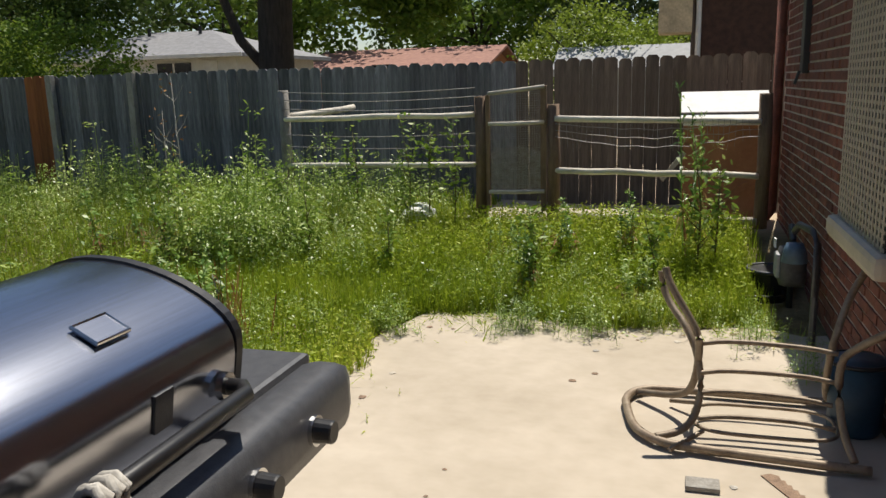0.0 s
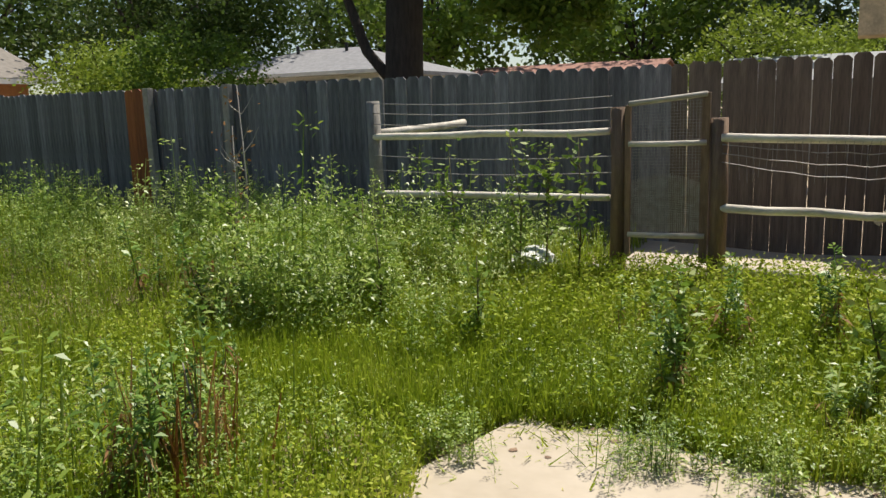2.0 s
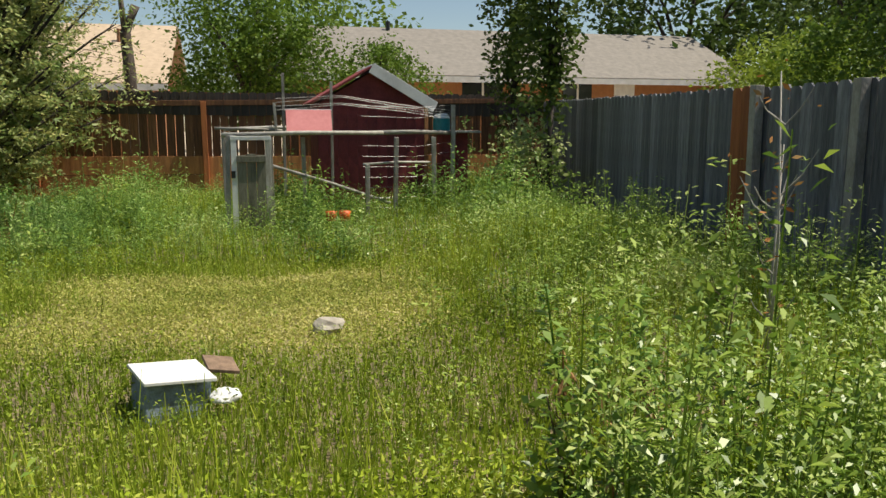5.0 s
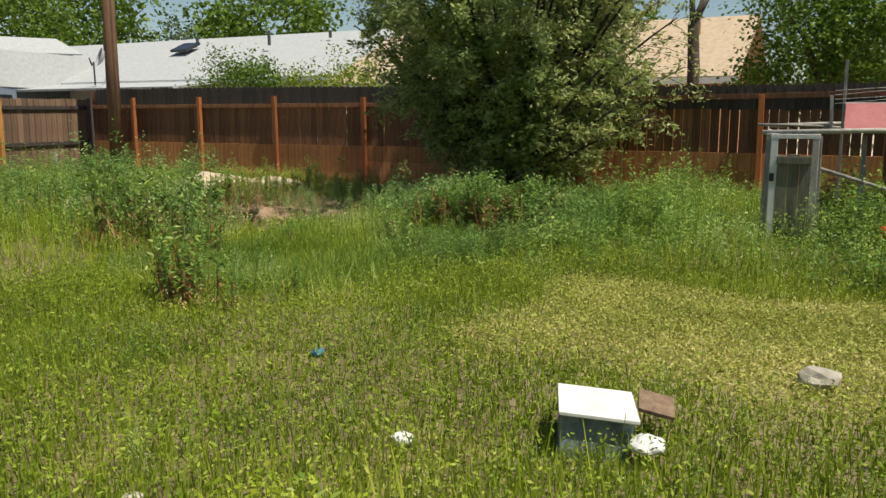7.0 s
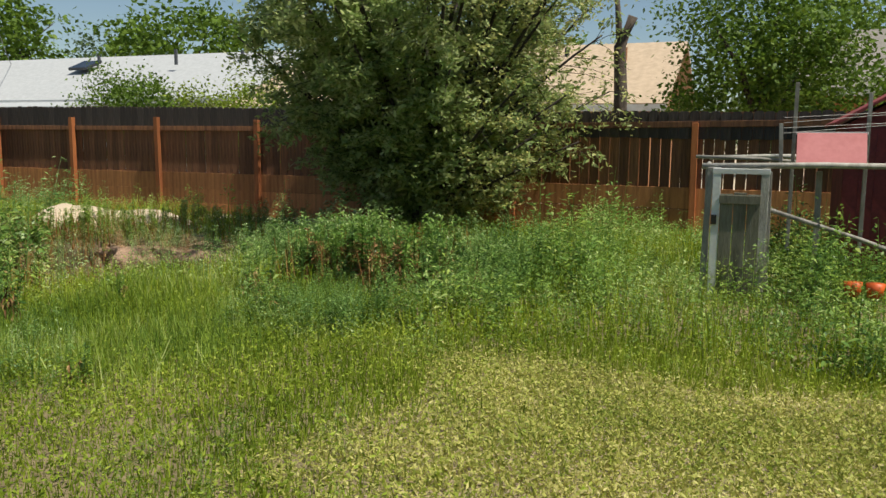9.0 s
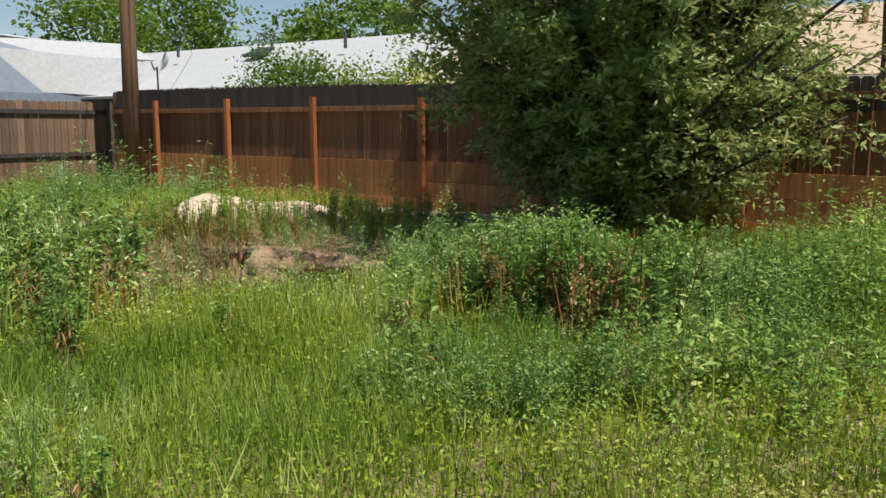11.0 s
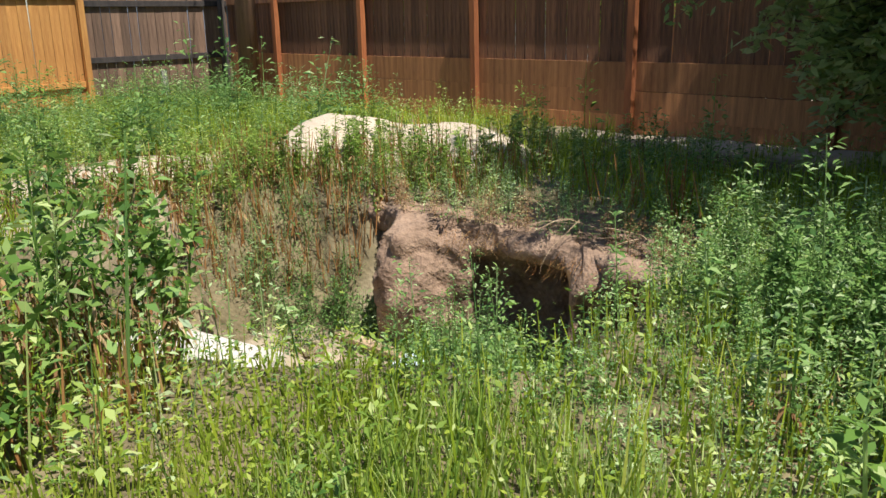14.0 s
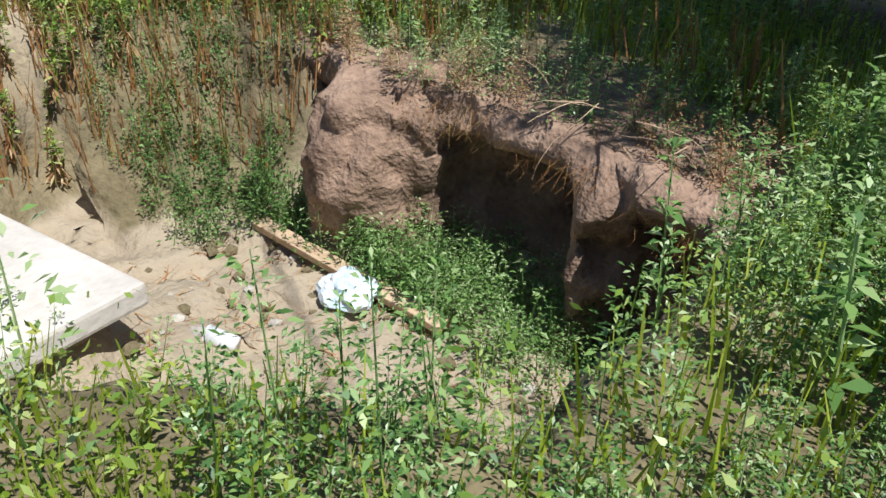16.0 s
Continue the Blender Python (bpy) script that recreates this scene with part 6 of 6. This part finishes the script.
weed_field(240, (-3.9, -1.95, 6.2, 8.9), 0.2, 0.5, WEED, "weeds about the rail fence")
weed_field(1750, (-10.0, -1.9, -6.0, 8.0), 0.06, 0.15, WEED, "low broad leaved weeds in the lawn", lambda x, y: (rng.random(x.shape) < 0.7 - 0.4 * dry_zone(x, y)), 1.6)
weed_field(900, (-10.0, -6.3, 2.4, 6.5), 0.04, 0.09, DRY_GRASS, "yellowed low weeds in the dry patch", lambda x, y: dry_zone(x, y) > 0.3, 2.0)
weed_field(620, (-2.6, 0.55, 5.25, 6.4), 0.1, 0.28, WEED, "weeds crowding the patio edge", lambda x, y: rng.random(x.shape) < 0.8)
weed_field(260, (-3.3, -1.75, 2.9, 5.3), 0.25, 0.6, WEED, "weeds beside the patio")
weed_field(1650, (-13.3, -9.2, -2.4, 2.2), 0.26, 0.46, WEED_COOL, "dense weeds crowding the pit edge", lambda x, y: off_path(x, y) & ((x < -11.2) | (y > -0.2)) & (np.hypot(x + 9.97, y + 0.14) > 1.25) & ~((x > -11.8) & (y < 0.05)), 1.0, SLIM)
weed_field(130, (-11.3, -8.6, -5.5, 0.5), 0.35, 0.7, WEED_COOL, "tall weeds before the pit", lambda x, y: (np.hypot(x + 9.6, y - 0.1) > 1.3) & (x > -10.9 - 0.2 * y * 0) & (y < -1.2) & ((x > -10.4) | (y < -5.0)))
weed_field(850, (-14.4, -11.0, -5.6, -2.9), 0.18, 0.42, WEED, "weeds along the mound and pit rim")
weed_field(680, (-15.8, -9.5, -11.4, -6.4), 0.35, 0.7, WEED_COOL, "dense weeds at the yard corner", None, 1.0, BOLD)


off_line = lambda x, y: np.abs((x + 7.4) * 0.66 - (y - 2.13) * 0.75) > 0.75
weed_field(950, (-12.0, -7.4, -1.4, 1.9), 0.2, 0.44, WEED_COOL, "knee high weeds in the open yard", lambda x, y: off_line(x, y) & (np.hypot(x + 9.97, y + 0.14) > 1.4) & ~((x > -12.0) & (y < 0.2) & (x < -9.1)))
weed_field(750, (-13.0, -10.4, -1.2, 2.8), 0.3, 0.58, WEED_COOL, "tall weeds along the tree shade", lambda x, y: (x < -11.8) | (y < 0.4) | (y > 2.1), 1.0, SLIM)
weed_field(2600, (-10.4, -2.6, -2.0, 4.6), 0.1, 0.24, WEED_DARK, "scattered leafy clumps in the lawn", lambda x, y: (patchy(2.4 * x, 2.4 * y, 5.0) > 0.62) & (dry_zone(x, y) < 0.5))
weed_field(170, (-4.2, -2.2, 5.6, 7.3), 0.5, 0.8, WEED, "feathery grey green weeds before the rail fence", None, 0.8, SLIM)


def in_pit(n, box, low, high, lowest=0.5):
    x, y = rng.uniform(box[0], box[1], n), rng.uniform(box[2], box[3], n)
    ok = (pit_depth(x, y) > lowest) & ~((x > -11.7) & (x < -10.4) & (y < -3.2))
    x, y = x[ok], y[ok]
    v, f = weeds(x, y, rng.uniform(low, high, len(x)), 1.3)
    return tagged(new("weeds", raw_mesh("weeds", v, f, WEED_COOL)), "leafy weeds growing on the pit floor", "weeds", kind="stuff")


in_pit(330, (-12.75, -12.15, -3.7, -1.5), 0.2, 0.38)
in_pit(120, (-12.75, -12.28, -3.55, -2.2), 0.22, 0.42)
in_pit(60, (-12.3, -11.8, -4.7, -3.5), 0.2, 0.38)
in_pit(70, (-12.1, -10.5, -1.9, -1.1), 0.12, 0.28)
in_pit(520, (-12.9, -11.0, -5.3, -3.7), 0.15, 0.36, 0.02)
in_pit(90, (-10.8, -9.7, -4.6, -2.4), 0.15, 0.35, 0.03)
in_pit(80, (-11.9, -10.2, -1.7, -0.8), 0.1, 0.22, 0.03)
in_pit(26, (-11.5, -10.5, -2.6, -1.7), 0.1, 0.25)

x, y = rng.uniform(-12.9, -11.0, 1500), rng.uniform(-5.4, -3.5, 1500)
ok = (pit_depth(x, y) > 0.02) & (pit_depth(x, y) < 0.8)
v, f = blades(x[ok], y[ok], rng.uniform(0.15, 0.42, int(ok.sum())), 0.013, 0.3)
tagged(new("dry_stalks", raw_mesh("dry_stalks", v, f, DRY)), "brown dry stalks on the pit bank", "weeds", kind="stuff")
x, y = rng.uniform(-12.3, -10.5, 1300), rng.uniform(-3.7, -1.5, 1300)
ok = pit_depth(x, y) > 0.6
v, f = blades(x[ok], y[ok], rng.uniform(0.015, 0.04, int(ok.sum())), 0.008, 5.0)
tagged(new("straw_litter", raw_mesh("straw_litter", v, f, DRY)), "broken straw and stalks littering the pit floor", "litter", kind="stuff")
# clumps that creep over the patio edge
x = np.concatenate([rng.normal(cx, r_, n_) for cx, cy, r_, n_ in ((-0.92, 4.98, 0.13, 60), (-0.45, 5.05, 0.12, 50), (0.55, 5.0, 0.14, 40), (-1.75, 4.75, 0.1, 40), (-0.1, 5.2, 0.2, 50), (0.75, 4.4, 0.07, 12))])
y = np.concatenate([rng.normal(cy, r_, n_) for cx, cy, r_, n_ in ((-0.92, 4.98, 0.13, 60), (-0.45, 5.05, 0.12, 50), (0.55, 5.0, 0.14, 40), (-1.75, 4.75, 0.1, 40), (-0.1, 5.2, 0.08, 50), (0.75, 4.4, 0.12, 12))])
v, f = weeds(x, y, rng.uniform(0.08, 0.26, len(x)), 1.3, None, np.zeros(len(x)))
v[:, 2] = np.maximum(v[:, 2], 0.003)
tagged(new("weeds", raw_mesh("weeds", v, f, WEED)), "weed clumps spilling over the patio edge", "weeds", kind="stuff")
# the cut earth bank: a lip of turf with hollows washed out below it; rows of x, y, depth of the hollow, bulge
BANK = [(-12.75, -4.1, 0.05, 0.0), (-12.78, -3.65, 0.22, 0.0), (-12.62, -3.36, 0.12, 0.0), (-12.4, -3.2, 0.0, 0.06), (-12.4, -3.0, 0.0, 0.1), (-12.5, -2.8, 0.04, 0.06), (-12.6, -2.62, 0.35, 0.0), (-12.62, -2.4, 0.72, 0.0),
        (-12.6, -2.05, 0.74, 0.0), (-12.55, -1.85, 0.3, 0.0), (-12.48, -1.68, 0.12, 0.08), (-12.45, -1.5, 0.42, 0.0), (-12.4, -1.2, 0.5, 0.0), (-12.3, -0.95, 0.2, 0.0), (-12.15, -0.75, 0.0, 0.0)]


def bank_mesh():
    rows = np.array(BANK)
    step = np.concatenate([[0], np.cumsum(np.hypot(np.diff(rows[:, 0]), np.diff(rows[:, 1])))])
    ss = np.linspace(0, step[-1], 120)
    bx_, by_, hol, bul = (np.interp(ss, step, rows[:, k]) for k in range(4))
    vv = np.concatenate([np.linspace(-1, 0, 10)[:-1], np.linspace(0, 1, 34)])
    out = []
    for x_, y_, ho, bu in zip(bx_, by_, hol, bul):
        for v_ in vv:
            if v_ < 0:
                p = Vector((x_ + v_ * 1.0, y_, float(0.06 + 0.02 * v_)))
                amp = 0.03 + 0.03 * (v_ > -0.3)
            else:
                cut = float(smooth_step(0.1, 0.32, v_)) * ho
                lean = 0.16 * v_ + bu * math.sin(math.pi * min(1, v_ * 1.3)) * 2 - 0.1 * math.exp(-v_ / 0.04)
                p = Vector((x_ - cut * (1 - 0.25 * v_) + lean, y_, 0.06 - 1.06 * v_))
                amp = 0.085
            d = noise.noise_vector(p * 2.6) * amp * 1.3 + noise.noise_vector(p * 7.0) * amp * 0.8 + noise.noise_vector(p * 19.0) * amp * 0.3
            out.append(p + (Vector((d.x, d.y, d.z * 0.7)) if -0.95 < v_ < 1 else Vector((0, 0, -0.12 if v_ < 0 else 0))))
    n_, m_ = len(ss), len(vv)
    ix = np.arange(n_ * m_).reshape(n_, m_)
    fs = np.stack([ix[:-1, :-1], ix[:-1, 1:], ix[1:, 1:], ix[1:, :-1]], -1).reshape(-1, 4)
    return raw_mesh("earth_bank", np.array(out), fs, EARTH, True)


tagged(new("earth_bank", bank_mesh()), "cut bank of damp brown earth with washed out hollows", "earth bank", kind="structure")


def on_bank(n, material, label, low, high, kinds, x0=-13.4, x1=-12.6):
    y_ = rng.uniform(-3.9, -0.8, n)
    rim = np.interp(y_, [r[1] for r in BANK], [r[0] for r in BANK])
    x_ = np.minimum(rng.uniform(x0, x1, n), rim - 0.05)
    v_, f_ = weeds(x_, y_, rng.uniform(low, high, n), 1.0, kinds, np.full(n, 0.05))
    tagged(new("weeds", raw_mesh("weeds", v_, f_, material)), label, "weeds", kind="stuff")


on_bank(150, WEED_COOL, "leafy weeds growing on the lip of the bank", 0.18, 0.4, SLIM)
on_bank(90, DRY_LEAF, "dead brown weeds along the lip of the bank", 0.12, 0.3, SLIM, -12.9, -12.5)
n_ = 260
y = rng.uniform(-2.9, -0.9, n_)
x = np.interp(y, [r[1] for r in BANK], [r[0] for r in BANK]) + rng.uniform(-0.08, 0.03, n_)
z = rng.uniform(-0.08, 0.03, n_)
d = np.stack([rng.uniform(0.02, 0.12, n_), rng.normal(0, 0.07, n_), -rng.uniform(0.03, 0.15, n_)], -1)
p = np.stack([x, y, z], -1)
w = np.array([0, 0.0013, 0])
v = np.stack([p - w, p + w, p + d + w * 0.4, p + d - w * 0.4], 1).reshape(-1, 3)
tagged(new("rootlets", raw_mesh("rootlets", v, np.arange(4 * n_).reshape(n_, 4), DRY)), "fine dry roots hanging from the bank lip", "roots", kind="stuff")
# dry reddish dock stalks
for box, n in (((-13.0, -11.2, 0.2, 2.0), 500), ((-11.6, -10.6, 0.4, 1.6), 160), ((-9.9, -9.2, -2.6, -1.6), 110), ((-12.9, -11.3, -5.8, -4.7), 500), ((-14.2, -12.5, -4.9, -3.0), 520), ((-13.6, -12.8, -3.2, -1.2), 220), ((-2.75, -2.35, 3.8, 4.3), 50), ((-9.3, -8.7, -2.9, -2.3), 60), ((-7.4, -7.0, 0.05, 0.4), 50)):
    x, y = scatter(n, *box)
    v, f = blades(x, y, rng.uniform(0.2, 0.48, len(x)) * (1.45 if box[2] > 0 else 1.0), 0.016, 0.25)
    tagged(new("dry_stalks", raw_mesh("dry_stalks", v, f, DRY)), "reddish brown dry dock stalks among the weeds", "weeds", kind="stuff")


# stands of tall leafy stalks whose lower leaves have died
def stalk_template(seed, dead):
    r = np.random.default_rng(seed)
    n = 20 if dead else 44
    t = r.uniform(0.04, 0.58, n) if dead else 0.3 + 0.72 * r.random(n) ** 0.8
    a_ = np.arange(n) * 2.4 + r.uniform(0, 0.7, n)
    tilt_ = r.uniform(-1.6, -0.2, n) if dead else r.uniform(-0.1, 1.1, n)
    d_ = np.stack([np.cos(a_), np.sin(a_), tilt_], -1)
    d_ /= np.linalg.norm(d_, axis=1, keepdims=True)
    w_ = np.stack([-np.sin(a_), np.cos(a_), r.uniform(-0.4, 0.4, n)], -1)
    L_ = (0.16 if dead else 0.15) * r.uniform(0.6, 1.25, (n, 1)) * (1.15 - 0.5 * t[:, None])
    c_ = np.stack([0.01 * np.cos(a_), 0.01 * np.sin(a_), t], -1)
    wd = 0.1 if dead else 0.19
    v_ = np.stack([c_, c_ + d_ * L_ * 0.5 + w_ * L_ * wd, c_ + d_ * L_ - np.array([0, 0, 0.25]) * L_, c_ + d_ * L_ * 0.5 - w_ * L_ * wd], 1).reshape(-1, 3)
    hi = 0.55 if dead else 1.0
    st = np.array([(-0.012, 0, 0), (0.012, 0, 0), (0.006, 0, hi), (-0.006, 0, hi), (0, -0.012, 0), (0, 0.012, 0), (0, 0.006, hi), (0, -0.006, hi)])
    return np.concatenate([v_, st]), np.concatenate([np.arange(4 * n).reshape(-1, 4), np.array([[0, 1, 2, 3], [4, 5, 6, 7]]) + 4 * n])


GREEN_STALKS, DEAD_STALKS = [stalk_template(60 + k, False) for k in range(4)], [stalk_template(80 + k, True) for k in range(4)]


def stand(cx, cy, rx, ry, n, low, high, material=WEED_DARK, dead=1.0):
    x_, y_ = cx + rng.uniform(-1, 1, n) * rx, cy + rng.uniform(-1, 1, n) * ry
    h_ = rng.uniform(low, high, n)
    slim = min(1.05, 0.62 / high)
    v_, f_ = weeds(x_, y_, h_, slim, GREEN_STALKS)
    tagged(new("tall_weeds", raw_mesh("tall_weeds", v_, f_, material)), "upright stand of tall leafy weed stalks", "weeds", kind="stuff")
    if dead:
        k_ = max(1, int(n * dead))
        v_, f_ = weeds(x_[:k_], y_[:k_], h_[:k_], slim, DEAD_STALKS)
        tagged(new("dry_leaves", raw_mesh("dry_leaves", v_, f_, DRY_LEAF)), "dead brown leaves on the feet of tall weeds", "weeds", kind="stuff")


for row in ((-8.63, -2.14, 0.22, 0.22, 9, 0.85, 1.15), (-9.45, -2.35, 0.4, 0.45, 30, 0.6, 1.0), (-10.05, -2.2, 0.25, 0.3, 9, 0.55, 0.8), (-6.95, 0.55, 0.14, 0.2, 10, 0.42, 0.62), (-7.04, 0.95, 0.05, 0.05, 2, 0.4, 0.5), (-8.7, -0.76, 0.1, 0.1, 4, 0.5, 0.7), (-7.7, 0.95, 0.08, 0.08, 3, 0.25, 0.4),
            (-10.13, 0.59, 0.15, 0.15, 6, 0.4, 0.55), (-9.62, 1.09, 0.12, 0.1, 4, 0.3, 0.4), (-9.64, -0.59, 0.1, 0.1, 3, 0.25, 0.35), (-2.75, 4.05, 0.32, 0.35, 14, 0.45, 0.75), (-3.3, 4.92, 0.15, 0.12, 4, 0.35, 0.55), (-3.9, 5.75, 0.15, 0.12, 6, 0.4, 0.6),
            (-0.97, 5.6, 0.08, 0.08, 4, 0.45, 0.62), (-0.76, 6.28, 0.08, 0.08, 4, 0.4, 0.55), (-0.27, 6.5, 0.1, 0.1, 4, 0.4, 0.6), (-0.1, 5.5, 0.2, 0.08, 6, 0.25, 0.45), (-1.2, 6.4, 0.25, 0.1, 7, 0.3, 0.5), (-4.6, 6.3, 0.5, 0.3, 9, 0.45, 0.7)):
    stand(*row)
stand(-11.3, 1.3, 0.5, 0.65, 85, 0.5, 0.78, dead=1.0)
stand(-11.0, 1.25, 0.25, 0.6, 24, 0.4, 0.6, DRY_LEAF)
stand(-11.6, 1.15, 0.9, 1.2, 115, 0.4, 0.68, WEED_COOL, dead=0.3)
stand(-12.2, -0.2, 0.7, 0.7, 40, 0.35, 0.55, WEED_COOL, dead=0.0)
stand(-13.3, -4.0, 0.6, 0.9, 85, 0.28, 0.5, WEED)
stand(-12.0, -5.0, 0.7, 0.5, 70, 0.3, 0.52, WEED)
stand(-10.6, -5.3, 0.9, 0.6, 50, 0.4, 0.7)
stand(-14.6, -2.6, 0.9, 0.9, 45, 0.3, 0.5, dead=0.3)
stand(0.18, 6.5, 0.1, 0.1, 4, 1.05, 1.4, dead=0.5)


# single tall weeds that stand out
def tall_weed(x, y, h, material, label, leaves=75, size=0.06, dry=False):
    w = thing("tall_weed", label, "weed", at=Matrix.Translation((x, y, float(ground_height(x, y)))), group="tall weeds")
    r = random.Random(int(1000 * (x + 50) + 77 * y))
    g = Geo()
    g.tube([(0, 0, -0.05), (0.02, 0.01, h * 0.5), (0.05 * r.uniform(-1, 1), 0.05 * r.uniform(-1, 1), h)], 0.009, 6, 0.003)
    tips = [(0, 0, h * t) for t in (0.3, 0.45, 0.6, 0.72, 0.85, 0.93, 1.0)]
    for k in range(9):
        t, a = r.uniform(0.2, 0.85), r.uniform(0, 6.28)
        L = h * r.uniform(0.08, 0.2)
        e = (math.cos(a) * L * 0.6, math.sin(a) * L * 0.6, t * h + L * 0.8)
        part("branch", Geo().tube([(0.02 * t, 0.01 * t, t * h), (e[0] * 0.6, e[1] * 0.6, t * h + L * 0.35), e], 0.005, 5, 0.002), PALE_WOOD if dry else STEM, w)
        tips += [e, (e[0] * 0.6, e[1] * 0.6, t * h + L * 0.35)]
    part("stem", g, PALE_WOOD if dry else STEM, w, smooth=True)
    if leaves:
        c = np.array([tips[r.randrange(len(tips))] for _ in range(leaves)]) * np.array([1, 1, 1.0])
        v, f = leaf_cloud(c, size, 2, 0.045, 2.4, 0.1)
        part("leaves", raw_mesh("leaves", v, f, material), None, w)
    return w


for x, y, h in ((0.22, 6.2, 1.12), (0.35, 6.35, 0.85), (-0.95, 5.75, 0.62), (-0.1, 5.8, 0.6), (-2.4, 7.2, 1.1), (-2.25, 7.35, 1.0), (-2.9, 7.1, 1.0), (-1.95, 7.2, 1.05), (-3.4, 6.6, 0.75), (-3.0, 6.2, 0.7), (-2.2, 6.0, 0.6),
                (-9.05, -2.6, 1.0), (-9.2, -2.2, 0.9), (-8.6, -2.4, 0.95), (-7.25, 0.25, 0.62), (-7.1, 0.1, 0.5), (-9.9, -2.6, 0.85), (-9.6, -3.0, 0.9), (-10.1, -2.3, 0.8), (-10.25, -2.9, 0.75), (-9.4, -1.7, 0.7),
                (-9.75, -2.05, 0.8), (-9.55, -2.35, 0.85), (-9.3, -2.75, 0.8), (-10.05, -1.95, 0.65), (-9.85, -3.2, 0.8), (-8.9, -1.9, 0.7), (-9.15, -1.55, 0.6), (-13.6, 7.9, 1.3), (-12.6, 8.3, 0.9), (-4.0, 5.6, 0.6), (-4.6, 6.6, 0.7)):
    tall_weed(x, y, h, WEED if x > -9 else WEED_DARK, "tall leafy green weed standing above the grass")
for x, y, h in ((-4.7, 6.9, 1.5), (-2.55, 4.05, 0.5), (-5.0, 7.1, 1.15)):
    tall_weed(x, y, h, DRY, "dried pale weed stalk with bare branches", 14, 0.04, True)

# the nearest bricks, one by one
for y, z in near:
    part("brick", one_brick, None, house, at=Matrix.Translation((WX + 0.019 + 0.003 * math.sin(41 * y + 17 * z), y, z)))
